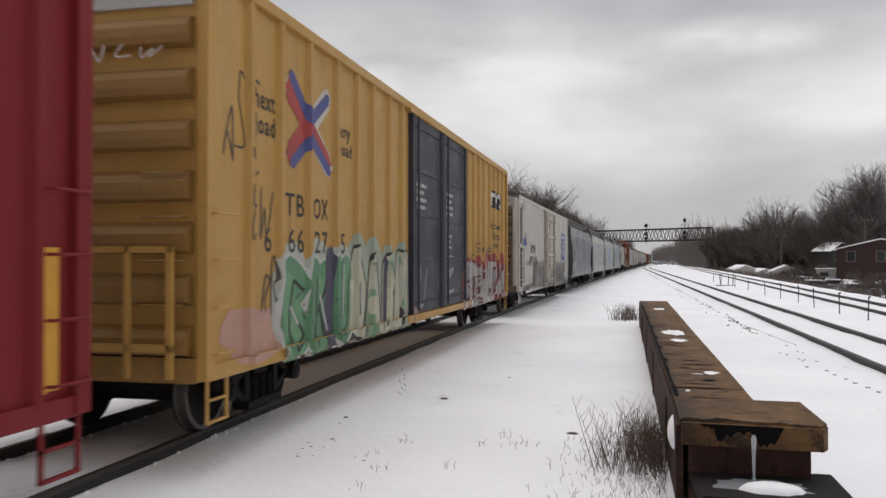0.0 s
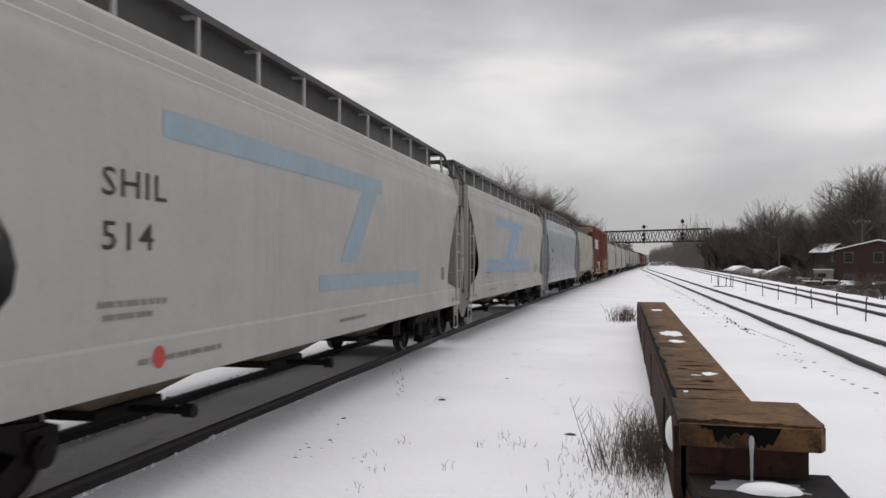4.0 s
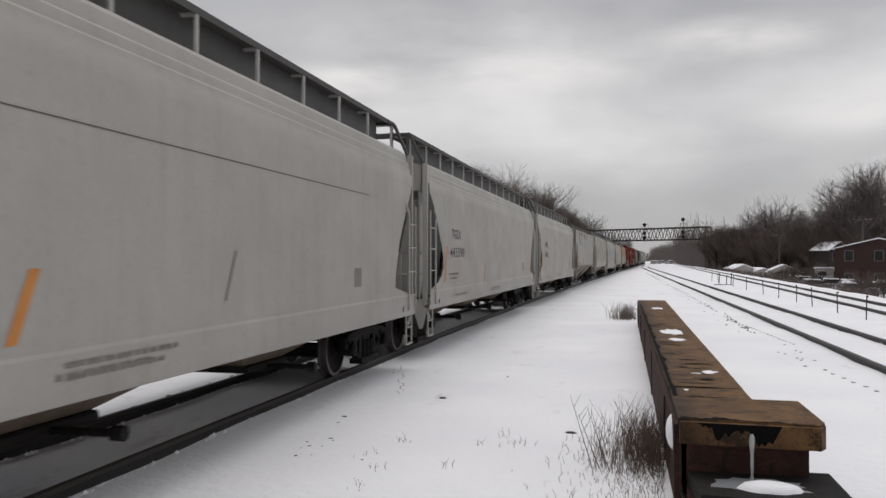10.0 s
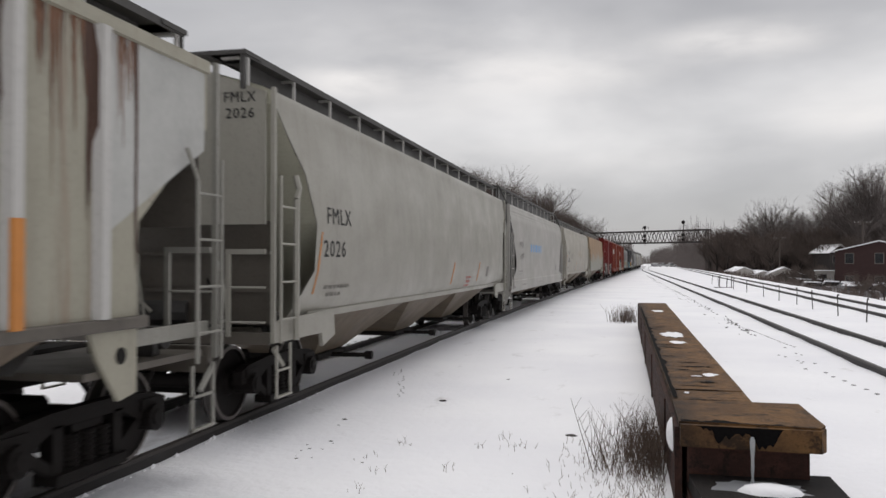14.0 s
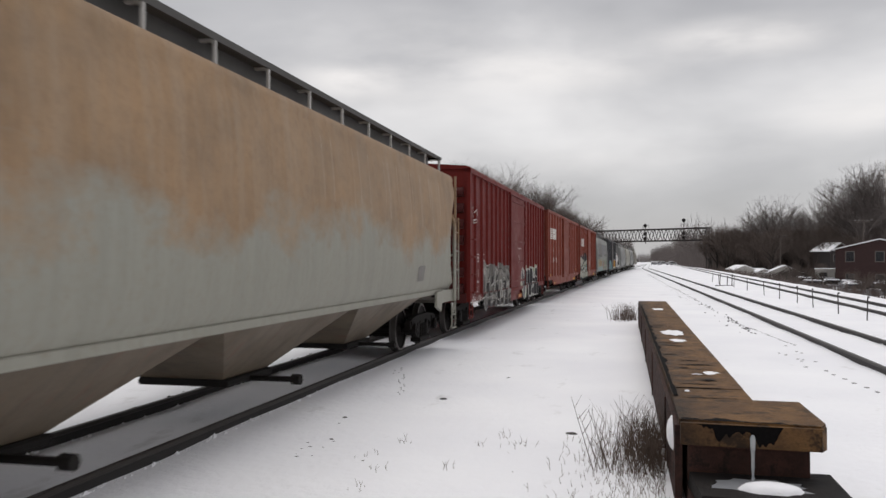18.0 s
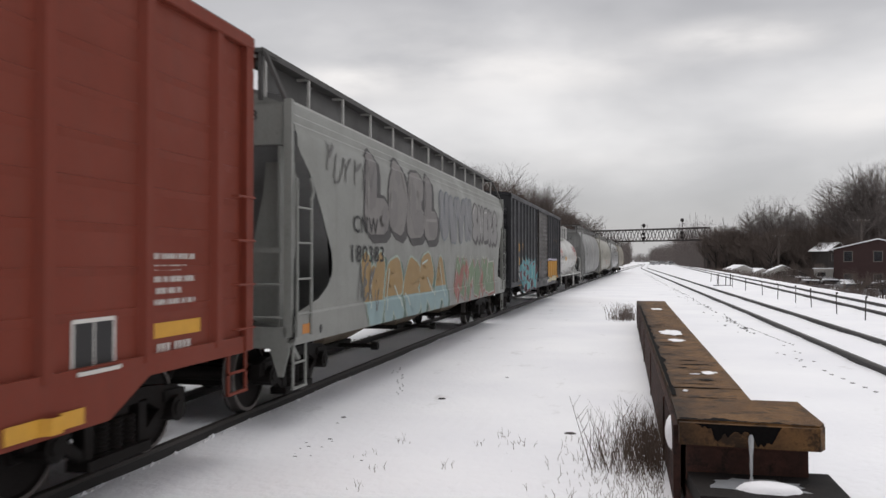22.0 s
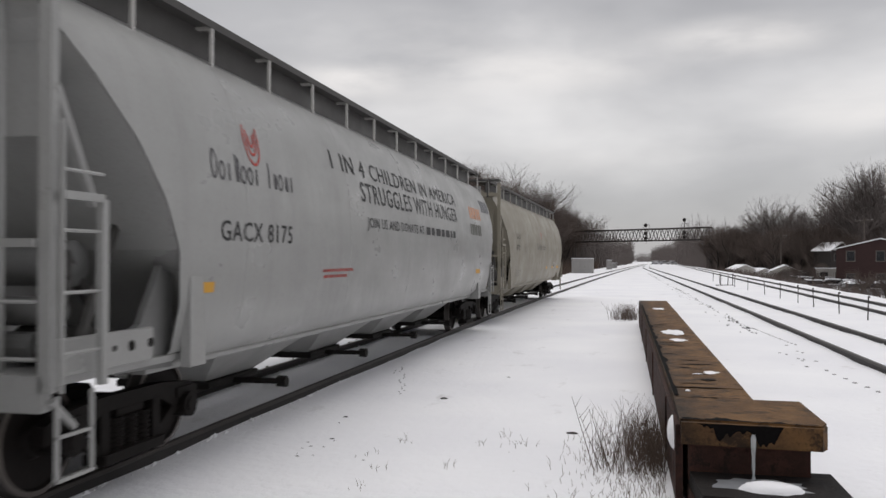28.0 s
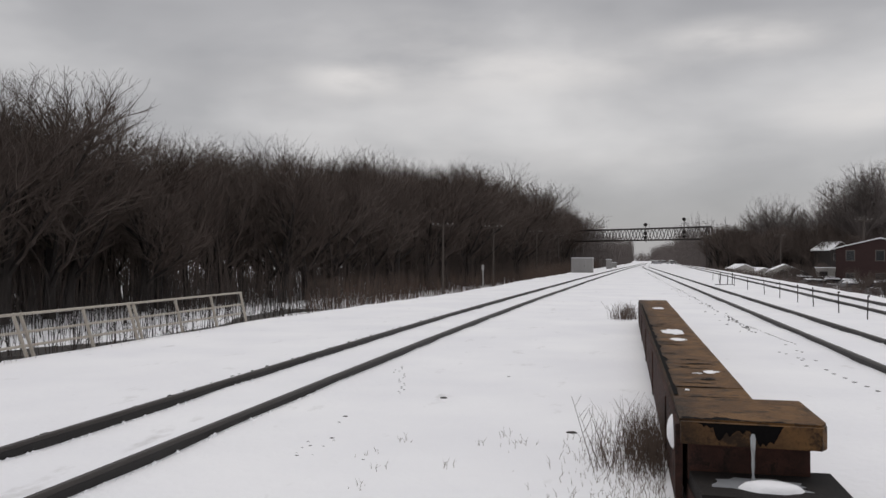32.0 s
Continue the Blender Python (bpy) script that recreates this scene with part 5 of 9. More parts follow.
def tank_car(front, rear, label, mat):
    car, half = car_base(front, rear, "tank_car", label, "tank car", "freight train")
    r, zc = 1.30, 2.10
    a, b = half - 0.48, half - 0.34
    dome = [(0.0, 0.0), (0.02, 0.35), (0.09, 0.72), (0.21, 1.02), (0.40, 1.22), (0.66, r)]
    g = Geo()
    prof = [(-a + y, q) for y, q in dome]
    prof += [(y, r) for y in (-a + 2.4, -a + 4.2, 0.0, b - 4.2, b - 2.4)]
    prof += [(b - y, q) for y, q in reversed(dome)]
    g.lathe(prof, "y", 48, (0, 0, zc))
    part("tank", g, mat, car, smooth=True)
    for y in (-a + 0.8, -a + 2.6, -a + 4.6, b - 4.6, b - 2.6, b - 0.8):
        g = Geo()
        g.lathe([(y - 0.012, r), (y, r + 0.008), (y + 0.012, r)], "y", 48, (0, 0, zc))
        part("weld_seam", g, mat, car)
    # manway platform with rails, fittings
    g = Geo()
    g.lathe([(zc + r - 0.1, 0.42), (zc + r + 0.22, 0.42), (zc + r + 0.30, 0.36), (zc + r + 0.32, 0.0)], "z", 20, (0, 0.7, 0))
    part("manway", g, mat, car)
    g = Geo()
    g.box(-0.3, 0.3, -0.65, -0.05, zc + r - 0.1, zc + r + 0.34, c=0.03)
    part("valve_box", g, M["grey"], car)
    for sx in (-1, 1):
        g = Geo()
        g.box(*sorted((sx * 0.55, sx * 0.95)), -1.1, 2.2, zc + r - 0.17, zc + r - 0.14)
        part("platform", g, mat, car)
        zt = zc + r + 0.56
        g = Geo()
        g.pipe([(sx * 0.95, -0.85, zc + r - 0.12), (sx * 0.95, -0.85, zt), (sx * 0.95, 2.0, zt), (sx * 0.95, 2.0, zc + r - 0.12)], 0.022, 6)
        for y in (0.1, 1.45):
            g.tube((sx * 0.95, y, zc + r - 0.12), (sx * 0.95, y, zt + 0.1), 0.022, n=6)
        part("side_railing", g, mat, car)
    for y in (-0.85, 2.0):
        g = Geo()
        g.pipe([(-0.95, y, zt), (0.0, y * 1.12, zt + 0.12), (0.95, y, zt)], 0.022, 6)
        part("cross_railing", g, mat, car)
    for sx in (-1, 1):
        g = Geo()
        for y in (0.9, 1.45):
            g.pipe([(sx * 1.25, y - 0.5, 1.42), (sx * 1.48, y, 1.0), (sx * 1.48, y, 0.30)], 0.022, 6)
        g.box(*sorted((sx * 1.40, sx * 1.52)), 0.85, 1.5, 0.29, 0.32)
        g.tube((sx * 1.48, 0.9, 0.62), (sx * 1.48, 1.45, 0.62), 0.018, n=5)
        g.tube((sx * 1.48, 0.9, 0.32), (sx * 1.48, 1.45, 1.0), 0.012, n=5)
        part("hanging_step", g, mat, car)
        # long handrail low along the tank on stand-offs, and end platforms
        g = Geo()
        g.pipe([(sx * 1.50, -half + 0.5, 1.02), (sx * 1.50, half - 0.5, 1.02)], 0.03, 6)
        for y in (-3.2, -1.2, 1.2, 3.2):
            g.tube((sx * 1.50, y, 1.02), (sx * 1.0, y + 0.35, 1.25), 0.025, n=5)
        part("side_rail", g, mat, car)
    for sy in (-1, 1):
        g = Geo()
        g.box(-0.35, 0.35, *sorted((sy * (half - 3.1), sy * half)), 0.78, 1.0, c=0.03)
        g.box(-1.5, 1.5, *sorted((sy * (half - 0.38), sy * half)), 0.98, 1.06, c=0.01)
        g.prism([(-1.15, 1.0), (1.15, 1.0), (1.22, 1.75), (0.9, 1.42), (0, 0.95 + 0.2), (-0.9, 1.42), (-1.22, 1.75)], sy * (half - 2.0), sy * (half - 1.55))
        part("stub_sill", g, mat, car)
        for sx in (-1, 1):
            g = Geo()
            e = half - (0.03 if sy < 0 else 0.20)
            g.pipe([(sx * 1.48, sy * e, 1.02), (sx * 1.48, sy * e, 1.95), (sx * 1.45, sy * (e - 0.02), 2.06), (sx * 1.36, sy * (e - 0.05), 2.10), (sx * 0.8, sy * (e - 0.12), 2.10)], 0.026, 6)
            part("end_railing", g, mat, car)
            g = Geo()
            g.prism([(sy * (half - 1.3), 1.05), (sy * (half - 1.7), 1.05), (sy * (half - 1.72), 1.5)], sx * 1.2, sx * 1.24, axis="x")
            part("saddle_plate", g, mat, car)
            g = Geo()
            g.tube((sx * 1.44, sy * (half - 1.95), 1.02), (sx * 1.12, sy * (half - 2.15), 1.52), 0.05, n=8)
            part("saddle_brace", g, mat, car)
            # square placard stood on its corner, on a small post
            g = Geo()
            g.box(*sorted((sx * 1.49, sx * 1.52)), sy * (half - 1.6) - 0.025, sy * (half - 1.6) + 0.025, 1.04, 1.26)
            holder = part("placard_post", g, mat, car)
            g = Geo()
            y = sy * (half - 1.6)
            g.prism([(y - 0.19, 1.40), (y, 1.21), (y + 0.19, 1.40), (y, 1.59)], sx * 1.525, sx * 1.535, axis="x")
            part("placard", g, M["white"], holder, "white diamond placard")
        for sx in (-1, 1):
            g = Geo()
            stirrup(g, sx * 1.5, sy * (half - 0.25), 0.40, 0.42, 1.0)
            part("sill_step", g, mat, car)
    running_gear(car, half, 1.55, 0.72)
    rows = []
    zs = [zc - 1.2 + 0.1 * i for i in range(25)]
    for z0, z1 in zip(zs, zs[1:]):
        rows.append((z0, math.sqrt(r * r - (z0 - zc) ** 2), z1, math.sqrt(r * r - (z1 - zc) ** 2)))
    return car, half, Skin([(-half, half, 0.0, 0.0)], rows)


# ---------------------------------------------------------------- the train, from the leading car to the last
def spread(a, b, n):
    return [a + (b - a) * i / (n - 1) for i in range(n)]


def train():
    P = {}

    def col(key, rgb, **kw):
        if key not in P:
            P[key] = paint(key, rgb, **kw)
        return P[key]

    # a red box car, mostly past already
    c, h, s = boxcar(-10.9, 5.32, "dark red steel box car with exterior posts", col("red_boxcar_paint", (122, 35, 38), dirt=0.4, spec=0.15), 0.8, 4.3,
                     [0.8 * i + 0.6 for i in range(7)] + [10.6 + 0.85 * i for i in range(7)], (6.3, 10.2), 1)
    decals(c, s, h, [("yellow_bar", "yellow", 4, quad(15.72, 1.0, 15.95, 2.0)), ("spray_tag", "white", 5, scrawl(14.6, 2.0, 15.0, 2.5, 1, 3, 0.01))])

    # yellow high-cube box car
    ymat = col("yellow_boxcar_paint", (184, 142, 70), dirt=0.55, rust=0.12)
    ydoor = col("dark_blue_door_paint", (40, 40, 53), dirt=0.5)
    # its end paint is dirty, and darker to hold the end's shade
    c, h, s = boxcar(7.06, 26.45, "yellow high-cube box car with dark double doors and painted murals", ymat, 0.76, 4.78,
                     [0.98, 1.76, 2.63, 3.61, 4.47, 5.22, 6.11, 6.89, 12.9, 13.65, 14.41, 15.16, 16.1, 16.9, 17.71, 18.5], (7.4, 12.45), 2, 2.3,
                     end_mat=col("shaded_dirty_yellow_end_paint", (150, 112, 56), dirt=1.0, rust=0.1, grime=(60, 48, 34)), door_mat=ydoor, end_panel=col("pale_panel", (178, 176, 172)))
    YELLOW_CAR.append((c, h, s))
    # brake step frame low on the leading end
    for x0, x1, z0, z1 in ((-0.5, 1.35, 1.98, 2.04), (-0.5, 1.35, 1.05, 1.12), (-0.5, -0.44, 1.05, 2.04), (0.42, 0.48, 1.05, 2.04), (1.29, 1.35, 0.8, 2.04), (0.85, 0.90, 0.8, 2.04)):
        g = Geo()
        g.box(x0, x1, -h - 0.20, -h - 0.15, z0, z1)
        part("end_frame", g, ymat, c)

    # white refrigerator car
    wmat = col("white_reefer_paint", (190, 184, 175), dirt=1.0, rust=0.10, grime=(88, 76, 64), streak=0.7)
    c, h, s = boxcar(28.92, 47.01, "grimy white refrigerator car with riveted panels and tags", wmat, 0.78, 4.22, [], (7.4, 10.75), 1, 1.9, smooth_side=True,
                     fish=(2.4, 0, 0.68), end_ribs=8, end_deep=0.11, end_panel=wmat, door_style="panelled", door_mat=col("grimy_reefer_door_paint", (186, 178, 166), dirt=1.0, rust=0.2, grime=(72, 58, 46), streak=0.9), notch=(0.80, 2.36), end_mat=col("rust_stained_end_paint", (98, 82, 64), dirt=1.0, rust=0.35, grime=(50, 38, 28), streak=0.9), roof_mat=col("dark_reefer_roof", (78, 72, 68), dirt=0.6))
    REEFER.append((c, h, s))
    # rounded clean corners and the ladder on the leading end
    for sx in (-1, 1):
        g = Geo()
        g.prism([(sx * 1.53, -h + 0.06), (sx * 1.53, -h - 0.02), (sx * 1.50, -h - 0.07), (sx * 1.44, -h - 0.09), (sx * 1.38, -h - 0.07), (sx * 1.38, -h + 0.06)], 1.0, 4.12, axis="z")
        part("corner_cap", g, wmat, c)
    iron = col("rust_brown_ladder_paint", (112, 92, 70), dirt=0.9, rust=0.4)
    g = Geo()
    for x in (0.95, 1.36):
        g.box(x - 0.025, x + 0.025, -h - 0.17, -h - 0.13, 0.82, 2.56)
    g.box(0.93, 1.38, -h - 0.17, -h - 0.13, 2.52, 2.57)
    lad = part("end_ladder", g, iron, c)
    for z in (0.84, 1.27, 1.70, 2.13):
        g = Geo()
        g.tube((0.95, -h - 0.15, z), (1.36, -h - 0.15, z), 0.014, n=5)
        part("rung", g, iron, lad)
    g = Geo()
    g.pipe([(0.80, -h - 0.05, 2.4), (0.80, -h - 0.14, 2.4), (0.80, -h - 0.14, 2.2), (0.2, -h - 0.14, 2.2), (0.2, -h - 0.05, 2.2)], 0.012, 5)
    part("hand_grab", g, iron, c)

    # covered hoppers and the rest
    def hop(i, f, r, label, m, **kw):
        HOPPERS[i] = hopper(f, r, label, m, **kw)

    g1 = col("slate_hopper_paint", (117, 120, 123), dirt=0.38, rough=0.34)
    hop(3, 48.92, 65.87, "slate grey covered hopper with a deep side sill", g1, frame_mat=col("dark_frame_paint", (50, 46, 45), dirt=0.5))
    g2 = col("chalky_hopper_paint", (172, 170, 165), dirt=0.45, rough=0.35)
    hop(4, 66.92, 82.9, "chalky white covered hopper with a faded blue emblem", g2)
    hop(5, 84.1, 100.48, "pale grey covered hopper with a large worn blue emblem", col("pale_hopper_paint", (167, 166, 161), dirt=0.5))
    hop(6, 102.02, 117.66, "glossy light blue-grey covered hopper", col("bluegrey_hopper_paint", (151, 155, 159), dirt=0.3, rough=0.28), cut=1.18)
    hop(7, 119.01, 133.68, "short cream covered hopper with teal emblem and open bays", col("cream_hopper_paint", (154, 151, 137), dirt=0.45), style="curved", eave=3.93, tail_in=-0.05)
    bm = col("brown_boxcar_paint", (114, 59, 45), dirt=0.45, spec=0.25)
    # the maroon end has its shade mixed into the colour, besides grime
    BROWN_CAR.append(boxcar(135.36, 154.84, "brown high-cube box car with white stripes and bright murals", bm, 0.76, 4.86,
                            [0.59, 1.42, 2.21, 2.92, 3.77, 4.6, 5.4, 6.2, 7.0, 12.4, 13.23, 14.01, 14.85, 15.54, 16.28, 17.07, 17.88, 18.68], (7.3, 11.9), 2, 2.0,
                            end_panel=col("tan_panel", (150, 134, 110)), end_mat=col("shaded_maroon_end_paint", (62, 35, 30), dirt=1.0, streak=0.9, grime=(46, 28, 24), spec=0.18)))
    ivory = col("ivory_hopper_paint", (167, 164, 158), dirt=0.4)
    hop(9, 156.62, 174.10, "off-white covered hopper with a deep side sill", ivory)
    hop(10, 175.32, 192.91, "off-white covered hopper with plain sides", ivory)
    hop(11, 194.15, 210.98, "off-white covered hopper with rust spots", col("worn_ivory_paint", (168, 165, 158), dirt=0.5, rust=0.1))
    rustm = col("rusting_hopper_paint", (160, 156, 140), dirt=0.6, rust=0.22)
    hop(12, 212.80, 230.19, "rust-streaked grey covered hopper with outside posts", rustm, style="posted", frame_mat=col("galvanised_ladder_paint", (146, 144, 136), dirt=0.8), ribs=RUST_CAR_POSTS)
    hop(13, 231.55, 249.30, "pale grey covered hopper with curved sides and open bays", col("stone_hopper_paint", (160, 157, 147), dirt=0.4, rough=0.33), style="curved", eave=3.92, slope_mat=col("greenish_slope_paint", (176, 174, 156), dirt=0.5), deep_end=True)
    hop(14, 250.18, 267.52, "white covered hopper with faint lettering", ivory)
    hop(15, 268.88, 286.41, "off-white covered hopper with curved sides and open bays", col("bone_hopper_paint", (167, 162, 151), dirt=0.45, rust=0.06), style="curved", eave=3.85, slope_mat=col("pale_slope_paint", (178, 174, 160), dirt=0.6), deep_end=True)
    hop(16, 287.65, 305.38, "dusty tan covered hopper with curved sides", dusted("dusty_hopper_paint", (146, 145, 134), (156, 122, 84), 2.7, 3.3), style="curved", eave=3.88, slope_mat=col("tan_slope_paint", (160, 148, 126), dirt=0.8))
    # grime for the next ends, whose darker base colours also carry shade
    end_grime = dict(dirt=1.0, streak=0.9, grime=(46, 28, 24), spec=0.18)
    rm = col("oxide_boxcar_paint", (104, 31, 27), dirt=0.3, spec=0.15)
    RED_CAR.append(boxcar(306.93, 323.08, "deep red box car with exterior posts and silver murals", rm, 0.84, 4.26,
                          [0.84, 1.74, 2.56, 3.33, 4.06, 4.76, 5.52, 6.2, 10.4, 11.2, 12.0, 12.8, 13.6, 14.4, 15.2], (6.5, 10.0), 1, fish=(2.2, 0, 0.55), end_mat=col("shaded_red_end_paint", (76, 29, 28), **end_grime)))
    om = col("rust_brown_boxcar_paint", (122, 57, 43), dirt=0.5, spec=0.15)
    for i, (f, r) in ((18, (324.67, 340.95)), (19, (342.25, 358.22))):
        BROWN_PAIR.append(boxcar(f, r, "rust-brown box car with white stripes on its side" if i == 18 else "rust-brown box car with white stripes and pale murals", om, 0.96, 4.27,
                                 BROWN_POSTS, (6.75, 10.05), 1, inset=1.6, fish=(1.9, 0, 0.68), rib_w=0.11, end_ribs=9, end_mat=col("shaded_brown_end_paint", (54, 32, 27), **end_grime), roof_mat=col("dark_brown_roof_paint", (66, 46, 40), dirt=0.8)))
        # pressed seams across the side panels
        car, half, _ = BROWN_PAIR[-1]
        g = Geo()
        g.prism([(0, -0.05), (0.014, 0.02), (0, 0.028)], -0.5, 0.5, axis="y")
        seam = g.data("panel_seam", om)
        ends = [0.16] + BROWN_POSTS + [2 * half - 0.16]
        for a, b in zip(ends, ends[1:]):
            if a > 5 and b < 11.2 and b - a > 2:
                continue
            for j in range(8):
                o = part("panel_seam", seam, None, car, at=(1.534, (a + b) / 2 - half, 1.50 + 0.335 * j))
                o.scale = (1, b - a - 0.19, 1)
    hop(20, 359.39, 376.43, "grey covered hopper covered in large murals", col("mural_hopper_paint", (138, 139, 134), dirt=0.55))
    cm = col("navy_boxcar_paint", (35, 35, 40), dirt=0.4)
    NAVY_CAR.append(boxcar(377.77, 394.52, "dark navy box car with yellow marks and murals", cm, 0.98, 4.16,
                           [0.75, 1.62, 2.57, 3.4, 4.24, 5.12, 6.0, 6.94, 11.41, 12.2, 13.13, 13.96, 14.84, 15.68], (7.3, 10.6), 1, inset=1.6, fish=(2.0, 0, 0.74), door_style="ribbed", door_mat=col("brown_black_door_paint", (44, 38, 34), dirt=0.6, rust=0.1)))
    TANK.append(tank_car(395.6, 408.65, "white tank car with a railed top platform", col("white_tank_paint", (195, 194, 190), dirt=0.22, rough=0.3)))
    hop(23, 409.48, 428.71, "dull grey round-sided hopper with unloading pipes", col("dull_barrel_paint", (134, 134, 132), dirt=0.5, rough=0.4), piped=True, style="barrel", inset=1.85, back=0.0, bays=4)
    hop(24, 430.24, 448.91, "cream round-sided hopper with orange marks", col("cream_barrel_paint", (156, 153, 142), dirt=0.35, rough=0.33), style="barrel", inset=1.7, back=0.3, bays=4)
    hop(25, 450.62, 469.37, "shiny light grey round-sided hopper with lettering", col("shiny_barrel_paint", (156, 156, 154), dirt=0.3, rough=0.26), style="barrel", inset=1.7, back=0.3, bays=4)
    hop(26, 470.95, 489.65, "beige round-sided hopper at the train's end", col("beige_barrel_paint", (142, 136, 122), dirt=0.35, rough=0.4), style="barrel", inset=1.7, back=0.32, bays=4)


RUST_CAR_POSTS = [1.49, 2.23, 3.02, 3.8, 4.73, 5.52, 6.34, 7.22] + spread(8.1, 15.6, 9)
BROWN_POSTS = [0.79, 1.95, 3.15, 4.4, 5.55, 10.4, 11.6, 12.83, 14.05, 15.26]
YELLOW_CAR, REEFER, BROWN_CAR, RED_CAR, BROWN_PAIR, NAVY_CAR, TANK, HOPPERS = [], [], [], [], [], [], [], {}
train()

# ---------------------------------------------------------------- lettering, emblems and murals, car by car
SPRAY = {}


def spray(r, g, b):
    key = (r, g, b)
    if key not in SPRAY:
        SPRAY[key] = plain("spray_paint", (r, g, b), 0.55, 0.35, 2.2)
    return SPRAY[key]


SILVER, RED_S, WHITE_S, BLACK_S = (134, 132, 128), (124, 42, 44), (184, 182, 178), (40, 38, 38)


def mural_items(painted, cloud=None, shadow=None, outline=None, fill=SILVER, second=None, light=WHITE_S, inner=None, tones=(), edge=None):
    """The halo as one part, then every letter as a part of its own in several paints."""
    halo, letters = painted
    out = [("mural_halo", spray(*cloud), 4, halo)] if cloud else []
    order = [("shadow", shadow), ("outline", outline), ("fill", fill), ("second", second)] + [("tone%d" % k, c) for k, c in enumerate(tones)] + [("edge", edge), ("inner", inner), ("light", light)]
    for d in letters:
        coats = [(spray(*c), 5.5 + 1.5 * i, d[key]) for i, (key, c) in enumerate(order) if c and d[key]]
        out.append(("mural_letter", coats, 0, None))
    return out


def slash(y, z0, z1, w=0.11, lean=0.22):
    return quad(y, z0, y + w, z1, lean)


def stripes_logo(y, z0, z1, length, tail):
    """Five long bars that run into a bold block mark."""
    out = []
    n = 6
    h = (z1 - z0) / n
    for i in range(n):
        out += quad(y, z0 + i * h + h * 0.18, y + length - 0.02 * i, z0 + (i + 1) * h - h * 0.18)
    a = y + length + 0.04
    w = tail / 2
    out += quad(a, z0, a + w * 0.30, z1) + quad(a + w * 0.62, z0, a + w * 0.92, z1)
    out += [[(a + w * 0.1, z1), (a + w * 0.42, z1), (a + w * 0.82, z0)], [(a + w * 0.1, z1), (a + w * 0.82, z0), (a + w * 0.5, z0)]]
    b = a + w
    out += quad(b, z0, b + w * 0.9, z0 + h * 1.5) + quad(b, z1 - h * 1.5, b + w * 0.9, z1) + quad(b, z0 + h * 2.3, b + w * 0.9, z0 + h * 3.7)
    out += quad(b, z0 + h * 3, b + w * 0.3, z1 - h * 0.5) + quad(b + w * 0.6, z0 + h * 0.5, b + w * 0.9, z0 + h * 3)
    return out


def rings(y, z, r):
    """A small emblem of nested arcs."""
    out = []
    for k in (1.0, 0.62, 0.3):
        pts = [(y + r * k * 0.62 * math.cos(a), z + r * k * math.sin(a)) for a in [math.pi * (0.85 + 1.3 * i / 9) for i in range(10)]]
        out += stroke(pts, r * 0.05, 2)
    return out


def letter_blocks(y, z, h, widths, gap=0.25):
    """A line of plain upright blocks, one for each letter of a mark."""
    out = []
    for w in widths:
        out += quad(y, z, y + w * h, z + h)
        y += (w + gap) * h
    return out


def run(y, top, length, w, rnd):
    """A rust run: a ragged streak that thins out downwards."""
    out, n = [], 5
    edge = [(y + rnd.uniform(-0.3, 0.3) * w, w * (1 - 0.85 * k / n) * rnd.uniform(0.7, 1.2)) for k in range(n + 1)]
    for k in range(n):
        za, zb = top - length * k / n, top - length * (k + 1) / n
        (ya, wa), (yb, wb) = edge[k], edge[k + 1]
        out += [[(ya - wa / 2, za), (yb - wb / 2, zb), (yb + wb / 2, zb)], [(ya - wa / 2, za), (yb + wb / 2, zb), (ya + wa / 2, za)]]
    return out


def post_runs(kind):
    """Runs from the eave (1), dark rust close before each post (2), torn patches half way down (3)."""
    rnd = random.Random(40 + kind)
    out = []
    for a, b in zip(RUST_CAR_POSTS, RUST_CAR_POSTS[1:] + [16.2]):
        worn = min(1.0, max(0.0, (a - 1.5) / 2.5))
        if kind == 1:
            for _ in range(int(5 + 13 * worn)):
                out += run(rnd.uniform(a + 0.1, b - 0.1), 3.73, rnd.uniform(0.15, 0.5 + 0.5 * worn) * rnd.choice((0.6, 1, 1.4)), rnd.uniform(0.012, 0.05), rnd)
        elif kind == 2 and worn > 0.2:
            for _ in range(4):
                out += run(b - 0.095 - abs(rnd.gauss(0, 0.025)), 3.73, rnd.uniform(0.7, 2.1), rnd.uniform(0.03, 0.07), rnd)
            for _ in range(3):
                out += run(rnd.uniform(a + 0.1, b - 0.1), 3.73, rnd.uniform(0.1, 0.5), rnd.uniform(0.02, 0.05), rnd)
        elif kind == 3 and rnd.random() < 0.7 * worn:
            y, z = rnd.uniform(a + 0.2, b - 0.2), rnd.uniform(2.5, 2.9)
            for _ in range(7):
                out += run(y + rnd.gauss(0, 0.07), z + rnd.uniform(-0.1, 0.1), rnd.uniform(0.1, 0.35), rnd.uniform(0.02, 0.045), rnd)
    return out


def serif_marks(y0, z0, length, h):
    """An unlettered name: a row of plain loops and stems, two of them taller."""
    out = []
    tall = (0, 3, 8)
    n = 13
    step = length / n
    for k in range(n):
        y = y0 + step * (k + 0.5)
        hh = h if k in tall else h * 0.62
        if k == 7:
            continue
        if k % 3 == 1 or k in (0, 5):
            out += stroke([(y + step * 0.34 * math.cos(a), z0 + hh / 2 + hh / 2 * math.sin(a)) for a in [math.tau * i / 10 for i in range(11)]], 0.012, 1)
        else:
            out += quad(y - 0.018, z0, y + 0.018, z0 + hh)
            if k % 2:
                out += quad(y + step * 0.3 - 0.014, z0, y + step * 0.3 + 0.014, z0 + hh * 0.9)
    return out


